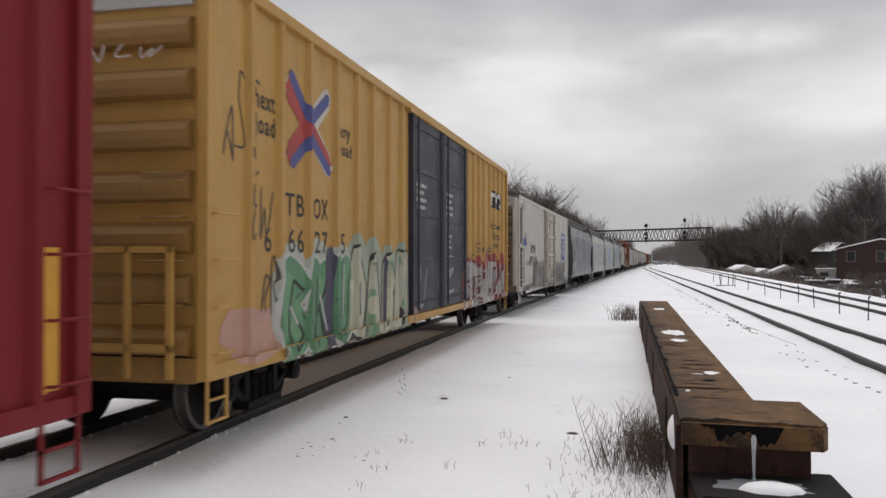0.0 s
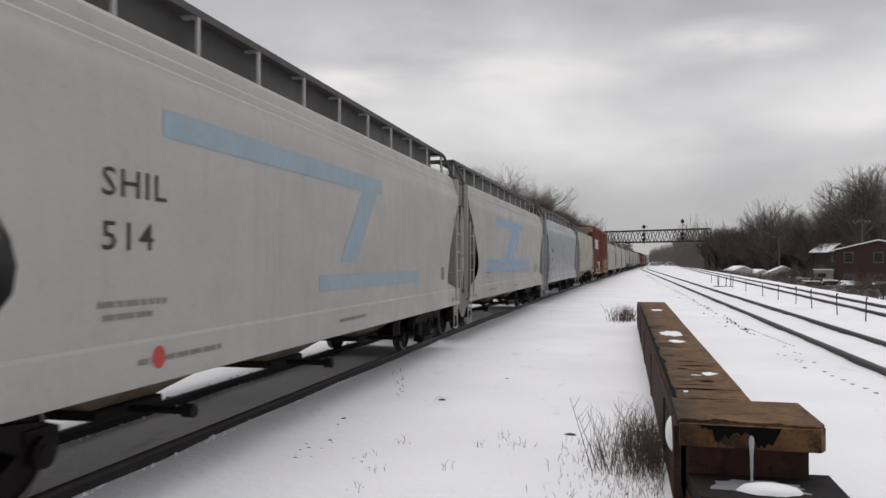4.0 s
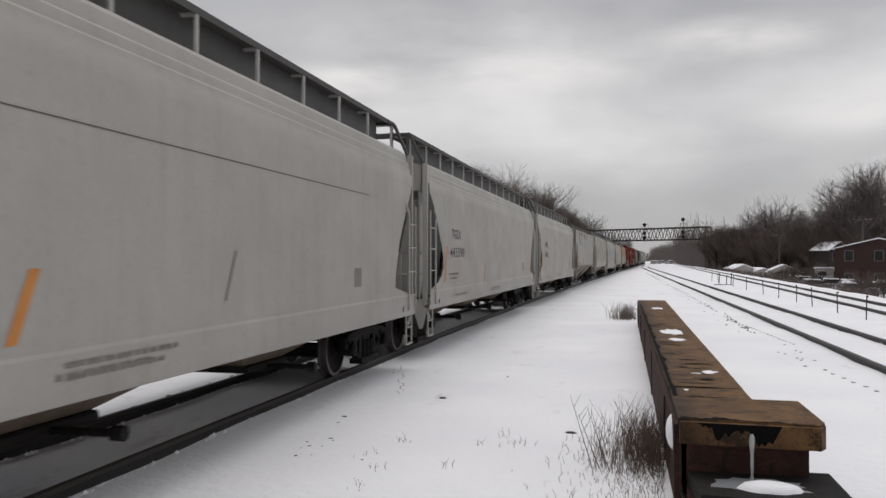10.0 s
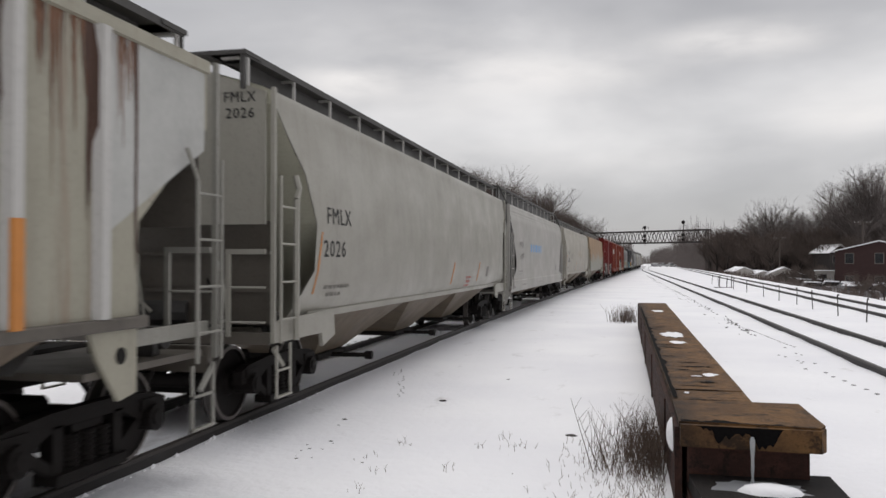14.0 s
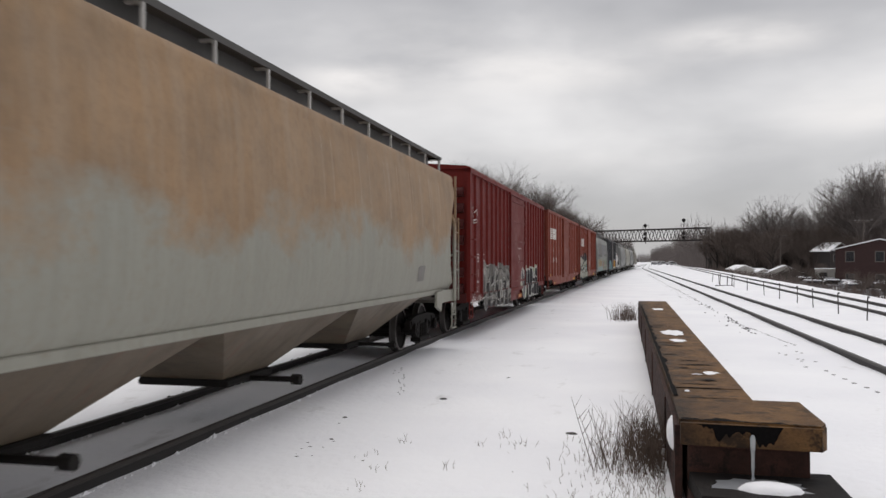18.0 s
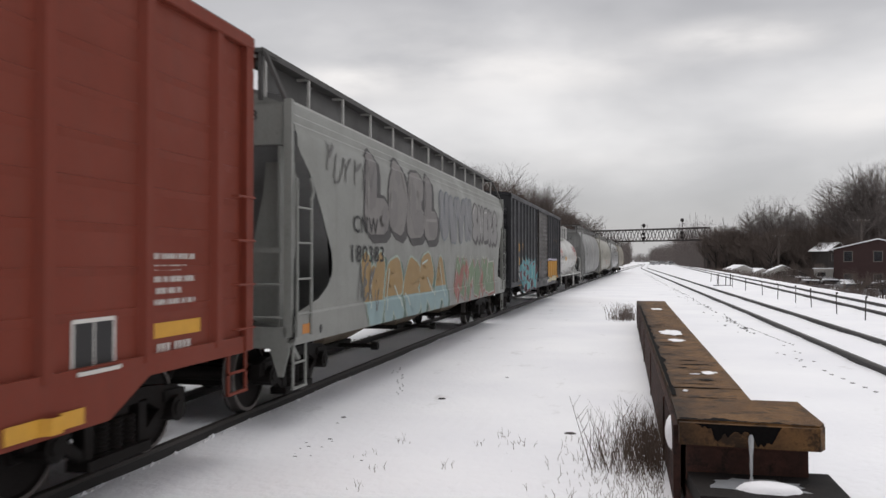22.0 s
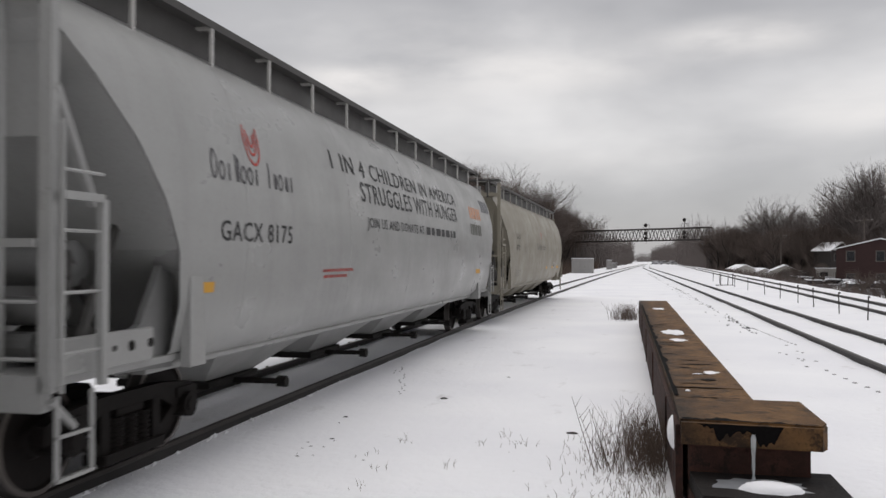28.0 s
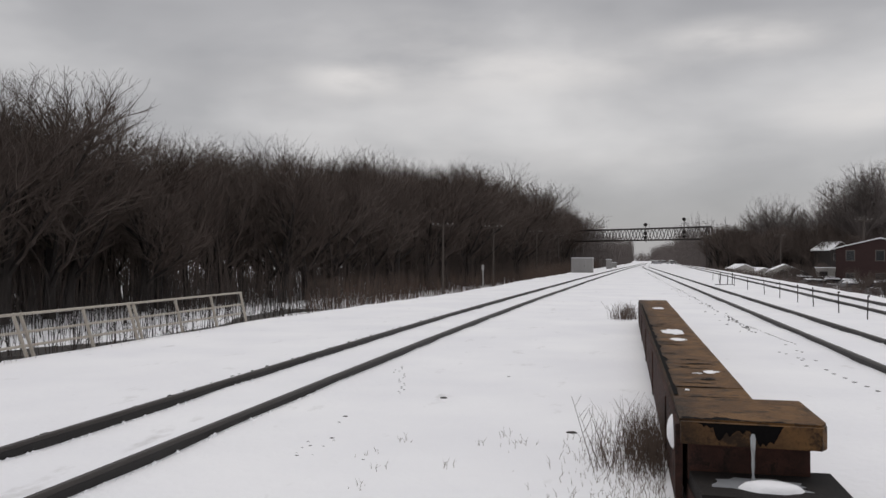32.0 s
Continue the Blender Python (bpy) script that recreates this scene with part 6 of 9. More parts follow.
def letter_cars():
    # yellow high-cube
    c, h, s = YELLOW_CAR[0]
    it = [("lettering", "black", 5, words("next", 1.12, 3.58, 0.22, 0.52, 0.016) + words("load", 1.14, 3.30, 0.22, 0.50, 0.016) + words("any", 3.76, 3.64, 0.19, 0.46, 0.016) + words("road", 3.74, 3.38, 0.19, 0.54, 0.016)
           + words("TB", 1.93, 2.44, 0.27, 0.58) + words("OX", 2.82, 2.44, 0.27, 0.50) + words("6", 1.38, 2.0, 0.28) + words("66", 2.02, 2.0, 0.28, 0.48) + words("27", 2.86, 2.0, 0.28, 0.46) + words("5", 3.84, 2.0, 0.28)
           + words("Railcar Pooling", 16.25, 2.82, 0.19, 2.0) + words("Experts", 16.75, 2.52, 0.19, 1.05) + bars(16.85, 2.26, 0.95, 0.14, 1, 4))]
    it += [("emblem_white", spray(188, 182, 168), 5, stroke([(2.06, 3.98), (3.34, 3.16)], 0.165, 1) + stroke([(3.28, 4.06), (2.10, 3.16)], 0.155, 1)),
           ("emblem_red", spray(156, 56, 50), 7, stroke([(2.04, 3.95), (2.66, 3.58)], 0.15, 1) + stroke([(2.70, 3.62), (2.08, 3.18)], 0.15, 1) + stroke([(2.75, 3.56), (3.34, 3.20)], 0.11, 1)),
           ("emblem_blue", spray(68, 72, 126), 9, stroke([(2.10, 4.12), (2.68, 3.66), (3.30, 4.06)], 0.085, 1) + stroke([(2.14, 3.08), (2.72, 3.46), (3.36, 3.10)], 0.075, 1)),
           ("emblem_panel", "black", 5, quad(16.2, 3.44, 18.35, 3.94)),
           ("emblem_mark", "white", 8, quad(16.3, 3.76, 16.9, 3.88) + quad(16.52, 3.5, 16.68, 3.76) + quad(16.98, 3.62, 17.5, 3.82, 0.1) + quad(17.18, 3.5, 17.34, 3.64) + stroke([(17.65, 3.85), (18.2, 3.52)], 0.07, 1) + stroke([(18.15, 3.85), (17.7, 3.52)], 0.06, 1))]
    it += mural_items(mural(1.75, 0.66, 4.25, 2.0, 3, 7, 1.0, (6, 3, 0), False, 0.05), (168, 170, 158), BLACK_S, WHITE_S, (88, 132, 96), None, WHITE_S, BLACK_S, ((104, 148, 110), (80, 124, 90), (96, 138, 104)))
    it += mural_items(mural(4.1, 0.62, 7.35, 2.06, 4, 8, 0.72, (11, 7, 4, 10), False, 0.05), (150, 158, 140), None, BLACK_S, (176, 174, 152), None, WHITE_S, None, ((120, 150, 116), (190, 186, 160)))
    it += [("mural_second", spray(64, 58, 78), 17, stroke([(3.3, 0.85), (3.4, 1.95)], 0.16, 2) + stroke([(5.9, 0.9), (5.95, 1.9)], 0.09, 2))]
    it += mural_items(mural(12.4, 0.56, 18.9, 1.86, 5, 9, 0.8, (10, 1, 2, 3, 0), True, 0.05), (140, 58, 54), RED_S, (124, 48, 50), (166, 162, 160), None, WHITE_S, (104, 84, 84), ((182, 178, 176), (150, 142, 142)), (104, 44, 48))
    it += [("pink_overspray", spray(178, 138, 122), 3, blob(1.2, 1.1, 0.75, 0.35, 4) + blob(6.9, 0.9, 0.9, 0.2, 5)),
           ("black_tag", spray(70, 64, 58), 6, scrawl(0.42, 2.9, 1.2, 3.7, 3, 12) + scrawl(0.9, 2.1, 1.5, 2.9, 2, 14) + scrawl(1.25, 1.25, 1.75, 1.8, 2, 13) + scrawl(13.4, 2.05, 17.4, 2.3, 7, 15, 0.01)),
           ("door_stencil", "white", 6, bars(7.75, 3.3, 0.8, 0.07, 4, 2) + bars(10.3, 3.3, 0.7, 0.07, 4, 3) + bars(10.4, 2.4, 0.5, 0.06, 3, 5)),
           ("door_tag", spray(150, 146, 150), 7, scrawl(7.8, 1.05, 8.5, 1.9, 1, 31, 0.03) + scrawl(10.4, 1.05, 11.2, 1.9, 1, 32, 0.03))]
    decals(c, s, h, it)
    end_words(c, h, [("black", bars(-1.2, 4.52, 2.2, 0.12, 1, 6), -0.025), ("white", scrawl(-1.25, 3.82, 1.1, 4.02, 9, 61, 0.008), 0.048)])

    # white refrigerator car
    c, h, s = REEFER[0]
    wm = next(o for o in c.children if o.name.startswith("body")).data.materials[0]
    seams = [1.3, 2.03, 2.71, 3.57, 4.32, 5.05, 5.75, 6.5, 7.1, 11.1, 11.8, 12.6, 13.4, 14.2, 15.0, 15.8, 16.7, 17.5]
    for y in seams:
        g = Geo()
        g.box(1.584, 1.590, y - h - 0.018, y - h + 0.018, 0.95, 4.05)
        part("panel_seam", g, wm, c)
    dots = []
    for y in seams:
        for k in range(26):
            for dy in (-0.035, 0.035):
                dots += quad(y + dy - 0.007, 1.0 + k * 0.12, y + dy + 0.007, 1.014 + k * 0.12)
    it = [("rivet_line", spray(128, 119, 108), 7, dots), ("seam_grime", spray(120, 110, 98), 9, [t for y in seams for t in quad(y + 0.02, 0.95, y + 0.03, 4.05)]), ("lettering", "black", 13, words("ARMN", 2.85, 2.17, 0.34, 1.45) + words("99", 2.72, 1.70, 0.36, 0.62, 0.018) + words("21", 3.52, 1.70, 0.36, 0.48, 0.018) + words("36", 4.28, 1.70, 0.36, 0.56, 0.018)),
          ("sign_panel", spray(54, 76, 136), 12, quad(14.6, 1.90, 16.45, 3.30)), ("sign_lettering", "white", 15, words("CHILLED", 14.72, 2.56, 0.34, 1.6) + words("EXPRESS", 14.72, 2.14, 0.34, 1.6) + bars(14.72, 3.02, 1.6, 0.14, 1, 3)),
          ("door_lettering", "gtext", 12, words("CLOSE AND LOCK DOORS", 8.6, 2.62, 0.075, 1.5) + words("BEFORE MOVING CAR", 8.7, 2.50, 0.075, 1.3)),
          ("blue_tag", spray(54, 80, 150), 13, scrawl(0.85, 2.48, 1.9, 2.78, 4, 21, 0.05))]
    it += mural_items(mural(3.7, 0.86, 7.4, 1.8, 5, 22, 0.55), (146, 141, 134), None, (66, 62, 62), (126, 121, 116), None, (176, 172, 166), (70, 64, 64), (), (60, 56, 56))
    it += mural_items(mural(10.75, 0.66, 16.7, 1.72, 6, 23, 0.59), (138, 133, 127), None, (50, 46, 46), (112, 104, 102), (88, 80, 80), (168, 162, 156), (56, 50, 50))
    it += [("door_mural", spray(38, 34, 34), 26, scrawl(6.7, 0.86, 8.1, 1.62, 2, 33, 0.055)), ("door_mural_light", spray(192, 188, 180), 30, scrawl(6.72, 0.88, 8.1, 1.6, 2, 33, 0.016)), ("sill_grime", spray(98, 84, 70), 6, [t for k in range(46) for t in blob(5.6 + (k * 0.618034 % 1) * 6.0, 0.74 + (k * 0.754878 % 1) * 0.12, 0.10 + 0.2 * (k * 0.56984 % 1), 0.02 + 0.03 * (k * 0.37 % 1), 600 + k, 9, 0.5)])]
    it += [("mural_stroke", spray(42, 38, 38), 18, scrawl(10.9, 0.70, 16.5, 1.70, 13, 29, 0.026)), ("mural_glint", spray(196, 190, 182), 19, scrawl(10.9, 0.72, 16.4, 1.66, 15, 30, 0.010))]
    it += [("fine_tag", spray(58, 52, 50), 18, scrawl(2.5, 0.8, 4.2, 1.2, 7, 24, 0.012) + scrawl(8.75, 1.02, 10.5, 1.62, 9, 25, 0.013) + scrawl(1.8, 1.65, 2.7, 1.95, 3, 27, 0.012)), ("pale_tag", spray(196, 196, 190), 15, scrawl(2.3, 0.78, 4.0, 1.1, 6, 26, 0.012)),
           ("pale_blue_overspray", spray(150, 178, 186), 11, blob(11.2, 0.95, 0.4, 0.35, 6) + blob(16.5, 1.05, 0.4, 0.25, 7))]
    decals(c, s, h, it)
    g = Geo()
    g.box(1.580, 1.590, -h + 0.15, -h + 0.69, 2.50, 3.80)
    vent = part("grille", g, spray(62, 60, 58), c, "dark wire screen of the machinery bay")
    for k in range(16):
        g = Geo()
        g.box(1.588, 1.598, -h + 0.16, -h + 0.68, 2.54 + k * 0.078, 2.565 + k * 0.078)
        part("louvre", g, spray(66, 58, 50), vent)
    for y0, y1, z0, z1 in ((0.69, 0.80, 0.95, 3.95), (0.02, 2.43, 2.34, 2.41), (1.15, 1.19, 1.0, 2.32), (0.8, 2.4, 1.0, 1.05)):
        g = Geo()
        g.box(1.586, 1.625, y0 - h, y1 - h, z0, z1)
        part("bay_frame", g, wm, c)
    for z in (1.2, 1.68, 2.16):
        g = Geo()
        g.tube((1.60, -h + 0.05, z), (1.60, -h + 0.72, z), 0.018, n=6)
        part("rung", g, wm, c)
    g = Geo()
    g.box(0.9, 1.45, -h + 0.2, -h + 0.75, 0.86, 1.6)
    part("fuel_unit", g, M["under"], c)
    # dirty edges round the door and rusty door track
    edges = quad(7.36, 0.95, 7.44, 4.0) + quad(10.70, 0.95, 10.78, 4.0) + quad(7.3, 0.78, 10.9, 0.83) + quad(7.4, 0.93, 10.8, 0.955)
    decals(c, s, h, [("grime_line", spray(92, 80, 68), 5, edges), ("rust_run", spray(118, 92, 68), 8, quad(7.5, 0.85, 10.7, 0.885)), ("grime_band", spray(74, 62, 52), 8, quad(7.4, 0.80, 10.8, 0.845) + quad(7.6, 0.89, 10.6, 0.912)), ("lock_grime", spray(84, 76, 68), 5, blob(8.75, 3.5, 0.2, 0.07, 77, 14, 0.5) + blob(7.95, 1.62, 0.12, 0.06, 78, 12, 0.5)),
                     ("stencil_lines", "gtext", 6, words("MECHANICAL", 1.02, 3.84, 0.08, 0.55) + words("REFRIGERATOR", 1.02, 3.73, 0.08, 0.6))])
    end_words(c, h, [("black", words("ARMN 992136", 0.50, 3.98, 0.13, 0.76), 0.048)])

    # hoppers
    def marks(i, items, end=None, ahead=-0.083):
        c, h, s = HOPPERS[i]
        if i in (3, 4, 5, 6, 9, 10, 11, 14, 20):
            if i == 6:
                items = [(a, b, c_, [[(y - 0.30, z) for y, z in t] for t in tris]) for a, b, c_, tris in items]
            items = items + [("skirt_hole", "black", 5, blob(0.86, 1.02, 0.045, 0.06, 2, 10, 0.02) + blob(2 * h - 0.86, 1.02, 0.045, 0.06, 2, 10, 0.02))]
        shift = {23: 0.53, 24: 0.32, 25: 0.3, 26: 0.35}.get(i)
        if shift:
            items = [(a, b, c_, [[(y - shift, z) for y, z in t] for t in tris]) for a, b, c_, tris in items]
        decals(c, s, h, items)
        if end:
            xe, ze = (0.42, 3.55) if shift else (0.88, 3.68) if i == 12 else (0.88, 3.78) if i in (7, 13, 15, 16) else (0.60, 3.82)
            tr = words(end[0], xe, ze, 0.12, 0.40) + words(end[1], xe + 0.2 - 0.045 * len(end[1]), ze - 0.19, 0.12, 0.09 * len(end[1]))
            end_words(c, h, [("black", tr, ahead)])

    def common(y, seed, top=2.5, colour="black"):
        return [("stencil", "ltext", 5, bars(y, top - 0.95, 1.0, 0.05, 2, seed) + bars(y + 0.5, 1.06, 1.4, 0.05, 1, seed + 1) + bars(7.5, 1.06, 1.2, 0.05, 1, seed + 2)),
                ("placard", "gtext", 5, quad(14.0, 1.5, 14.32, 1.78))]

    marks(3, [("lettering", "black", 5, words("NAHX", 1.50, 2.18, 0.22, 0.95) + words("61275", 1.36, 1.80, 0.22, 0.95)), ("patch", spray(106, 108, 112), 4, quad(8.66, 1.95, 10.5, 2.75)), ("placard", "white", 5, quad(2.35, 1.52, 2.75, 1.75)),
              ("orange_mark", spray(150, 122, 100), 5, slash(4.3, 1.3, 1.68, 0.06)), ("small_panel", spray(168, 168, 166), 6, quad(4.15, 1.9, 4.45, 2.25)), ("panel_mark", "gtext", 8, blob(4.30, 2.07, 0.08, 0.10, 9, 12, 0.1))] + common(1.4, 31), ("NAHX", "61275"))
    marks(4, [("lettering", "black", 5, words("SHIL", 2.25, 2.42, 0.22, 0.9) + words("514", 2.25, 2.0, 0.22, 0.7)),
              ("emblem", spray(142, 160, 170), 5, quad(3.1, 2.98, 9.6, 3.22) + quad(7.6, 1.9, 8.3, 2.98, 1.0) + quad(6.8, 1.52, 12.0, 1.72)), ("red_dot", "red", 5, blob(3.0, 1.1, 0.1, 0.1, 1, 12, 0.02))] + common(2.2, 35), ("SHIL", "514"))
    marks(5, [("emblem", spray(122, 154, 186), 5, quad(2.6, 1.84, 11.8, 1.96) + quad(2.6, 1.58, 11.6, 1.76) + quad(5.6, 1.96, 6.6, 3.0, 2.1) + quad(7.2, 1.96, 7.5, 2.9, 1.6) + quad(4.2, 3.0, 9.8, 3.22)), ("placard", "gtext", 6, quad(13.28, 1.45, 13.75, 1.78)),
              ("red_dot", "red", 5, blob(13.54, 1.07, 0.12, 0.1, 2, 12, 0.02)), ("pale_run", spray(172, 171, 167), 6, [t for k in range(60) for t in quad(3.0 + k * 0.145, 1.52 + 0.16 * math.sin(k * 5.1), 3.02 + k * 0.145 + 0.02 * (k % 3), 1.80 + 0.2 * math.sin(k * 2.3))])] + common(2.2, 38), ("SHIL", "516"))
    marks(6, [("lettering", "black", 5, words("SMNX", 2.16, 2.33, 0.21, 0.98) + words("949", 2.30, 1.88, 0.21, 0.62)), ("yellow_mark", "yellow", 5, slash(1.30, 1.42, 2.15) + slash(5.2, 1.42, 1.75, 0.08) + slash(11.5, 1.42, 1.75, 0.08) + slash(14.5, 1.35, 2.1)),
              ("red_dot", "red", 5, blob(3.25, 1.55, 0.12, 0.12, 3, 14, 0.02)), ("faint_lettering", "ltext", 5, words("DO NOT HAMMER", 6.5, 1.98, 0.09, 1.3) + words("ON CAR", 6.8, 1.84, 0.09, 0.7)), ("small_panel", "gtext", 5, quad(4.15, 1.95, 4.4, 2.2))] + common(1.7, 41), ("SMNX", "949"))
    marks(7, [("emblem", "teal", 5, stroke([(1.90, 2.62), (2.33, 3.55)], 0.10, 1) + stroke([(2.33, 3.55), (2.86, 2.66)], 0.12, 1) + stroke([(2.35, 3.3), (2.6, 2.66)], 0.05, 1)), ("lettering", "black", 5, words("ASHX", 1.60, 2.28, 0.22, 0.92) + words("1178", 1.5, 1.86, 0.22, 0.75)),
              ("yellow_mark", "yellow", 5, slash(1.12, 1.6, 2.2)), ("red_mark", "red", 5, [[(2.5, 1.62), (2.72, 1.62), (2.61, 1.42)]]), ("yellow_mark", "yellow", 5, slash(13.0, 1.6, 2.2))] + common(1.5, 44), ("ASHX", "1178"))
    marks(9, [("lettering", "black", 5, words("TGSX", 2.18, 2.38, 0.22, 0.98) + words("443528", 2.02, 1.96, 0.22, 1.55)), ("orange_mark", "orange", 5, slash(1.30, 1.40, 2.2) + slash(7.05, 1.35, 1.85)), ("grey_mark", "gtext", 5, slash(10.0, 1.5, 2.0, 0.05)), ("seam_line", spray(84, 82, 80), 5, quad(2.2, 2.90, 14.7, 2.912)), ("stencil", "gtext", 6, bars(7.6, 1.14, 1.5, 0.045, 2, 171))] + common(1.9, 47), ("TGSX", "443528"))
    marks(10, [("lettering", "black", 5, words("TGSX", 2.18, 2.38, 0.22, 0.98) + words("443590", 2.02, 1.96, 0.22, 1.55)), ("orange_mark", "orange", 5, slash(1.42, 1.40, 2.2) + slash(6.2, 1.3, 1.8) + slash(15.7, 1.4, 2.2)), ("door_lettering", "gtext", 5, words("ALL INSTRUCTIONS", 7.2, 1.0, 0.1, 1.6))] + common(1.9, 51), ("TGSX", "443590"))
    marks(11, [("lettering", "black", 5, words("FMLX", 2.53, 2.44, 0.25, 0.97) + words("51102", 2.40, 2.0, 0.25, 1.12)), ("orange_mark", "orange", 5, slash(1.46, 1.4, 2.2, 0.18)), ("faded_mark", spray(140, 124, 112), 5, slash(4.25, 1.4, 1.85, 0.06) + slash(6.9, 1.4, 1.85, 0.05)), ("rust_spot", spray(142, 116, 94), 5, [t for k in range(26) for t in blob(1.0 + (k * 0.618034 % 1) * 15.0, 1.0 + (k * 0.754878 % 1) ** 2 * 2.5, 0.02 + 0.10 * (k * 0.37 % 1), 0.015 + 0.03 * (k * 0.57 % 1), 700 + k, 17, 0.6)]), ("rust_run", spray(138, 112, 90), 4, [t for k in range(14) for t in quad(1.4 + (k * 0.618034 % 1) * 14.6, 1.9 + (k * 0.754878 % 1) * 0.8, 1.415 + (k * 0.618034 % 1) * 14.6, 3.3)]), ("orange_slash", "orange", 6, slash(9.9, 1.40, 1.9, 0.09) + slash(13.4, 1.42, 1.85, 0.05)), ("sill_stencil", "gtext", 6, bars(6.9, 1.14, 2.2, 0.05, 2, 172))] + common(1.9, 54), ("FMLX", "51102"))
    marks(12, [("lettering", "black", 5, words("IT", 2.42, 2.52, 0.24, 0.36) + words("LX", 3.27, 2.50, 0.24, 0.36) + words("40", 2.36, 2.10, 0.24, 0.44) + words("352", 3.25, 2.08, 0.24, 0.44)), ("orange_mark", "orange", 6, quad(1.43, 1.45, 1.55, 2.2) + quad(5.46, 1.46, 5.58, 2.0) + quad(14.6, 1.46, 14.72, 2.2)),
               ("tag", spray(80, 76, 74), 7, scrawl(1.62, 1.6, 2.1, 2.1, 2, 71, 0.012) + scrawl(2.4, 1.5, 3.6, 1.78, 3, 72, 0.014)), ("pale_panel", spray(176, 176, 172), 4, [[(15.72, 2.15), (17.2, 2.98), (17.2, 3.72)], [(15.72, 2.15), (17.2, 3.72), (15.72, 3.72)]]), ("rust_run", spray(112, 76, 52), 5, post_runs(1)), ("old_rust", spray(74, 50, 38), 6, post_runs(2)), ("rust_patch", spray(126, 84, 54), 4, post_runs(3)), ("placard", "black", 8, quad(1.7, 1.55, 1.95, 1.7) + quad(9.0, 1.6, 9.3, 1.85))] + common(1.7, 57), ("ITLX", "40352"))
    marks(13, [("lettering", "black", 5, words("FMLX", 1.55, 2.42, 0.22, 0.95) + words("2026", 1.42, 1.98, 0.22, 0.85)), ("orange_mark", "orange", 5, slash(1.12, 1.5, 2.3, 0.05) + slash(9.4, 1.4, 1.9) + slash(12.6, 1.4, 1.9)), ("red_line", "red", 5, bars(11.2, 1.5, 0.6, 0.05, 3, 60))] + common(1.5, 60), ("FMLX", "2026"))
    marks(14, [("lettering", "gtext", 5, words("FMLX", 2.1, 2.44, 0.22, 1.05) + words("51097", 2.1, 2.0, 0.22, 1.1)), ("emblem", "lightblue", 5, bars(5.0, 2.3, 3.4, 0.3, 1, 63))] + common(1.9, 63))
    marks(15, [("lettering", "black", 5, words("NAHX", 1.88, 2.34, 0.22, 1.05) + words("516306", 1.72, 1.90, 0.22, 1.35)), ("orange_mark", "orange", 5, slash(1.12, 1.45, 2.3, 0.06) + slash(7.0, 1.36, 1.9) + slash(10.2, 1.4, 1.85, 0.05) + slash(12.5, 1.4, 1.85, 0.05)), ("stencil", "gtext", 6, bars(5.6, 1.58, 1.0, 0.045, 3, 181) + bars(8.35, 1.62, 0.5, 0.05, 4, 182) + bars(10.6, 1.56, 0.7, 0.045, 3, 183) + bars(8.9, 1.06, 0.8, 0.04, 1, 184)), ("pale_stain", spray(160, 150, 130), 4, [t for k in range(34) for t in blob(8.6 + (k * 0.618034 % 1) * 2.8, 2.26 + (k * 0.754878 % 1) * 0.36, 0.04 + 0.12 * (k * 0.569840 % 1), 0.03 + 0.07 * (k * 0.37 % 1), 400 + k, 17, 0.6)]), ("stain", spray(146, 124, 94), 6, [t for k in range(16) for t in blob(8.7 + (k * 0.618034 % 1) * 2.4, 2.3 + (k * 0.754878 % 1) * 0.26, 0.015 + 0.03 * (k * 0.569840 % 1), 0.015 + 0.04 * (k * 0.37 % 1), 500 + k, 9, 0.6)]),
               ("small_panel", "gtext", 5, quad(4.0, 2.1, 4.25, 2.4))] + common(1.6, 66), ("NAHX", "516306"))
    marks(16, [("lettering", "gtext", 5, words("GACX", 2.2, 2.34, 0.22, 1.0) + words("8645", 2.1, 1.9, 0.22, 0.9)), ("pale_run", spray(176, 166, 150), 5, [t for k in range(14) for t in quad(9.0 + k * 0.53 + 0.2 * math.sin(k * 4.1), 2.7 + 0.4 * math.sin(k * 3.1), 9.012 + k * 0.53 + 0.2 * math.sin(k * 4.1), 3.55)]), ("placard", "gtext", 6, quad(14.1, 1.5, 14.5, 1.8))] + common(1.9, 69), ("GACX", "8645"))
    m20 = mural(2.75, 2.24, 7.7, 3.62, 4, 81, 0.85, (9, 11, 1, 9), False, 0.055)
    it = mural_items(m20, None, (52, 48, 48), (46, 42, 42), (118, 114, 111), None, (132, 128, 124), None, ((110, 106, 104),))
    it += mural_items(mural(7.8, 2.3, 11.5, 3.4, 4, 82, 0.8, (0, 8, 12, 2)), None, None, (90, 98, 108), (120, 120, 122), None, (138, 140, 140))
    it += mural_items(mural(2.6, 0.78, 8.5, 2.0, 5, 83, 0.72, (8, 4, 6, 4, 7), False, 0.04), None, (62, 90, 80), (150, 162, 150), (146, 118, 72), (130, 152, 154), (176, 184, 176))
    it += mural_items(mural(9.4, 0.96, 14.9, 1.9, 5, 84, 0.8, (10, 12, 11, 10, 1), True), None, (128, 66, 62), (176, 172, 164), (102, 122, 92), None, (186, 182, 174), None, ((96, 116, 88), (140, 84, 76)))
    it += [("hatch_mark", spray(206, 202, 194), 19, [t for k in range(16) for t in stroke([(10.5 + k * 0.31, 1.25 + 0.28 * (k % 3)), (10.62 + k * 0.31, 1.45 + 0.28 * (k % 3))], 0.012, 1)])]
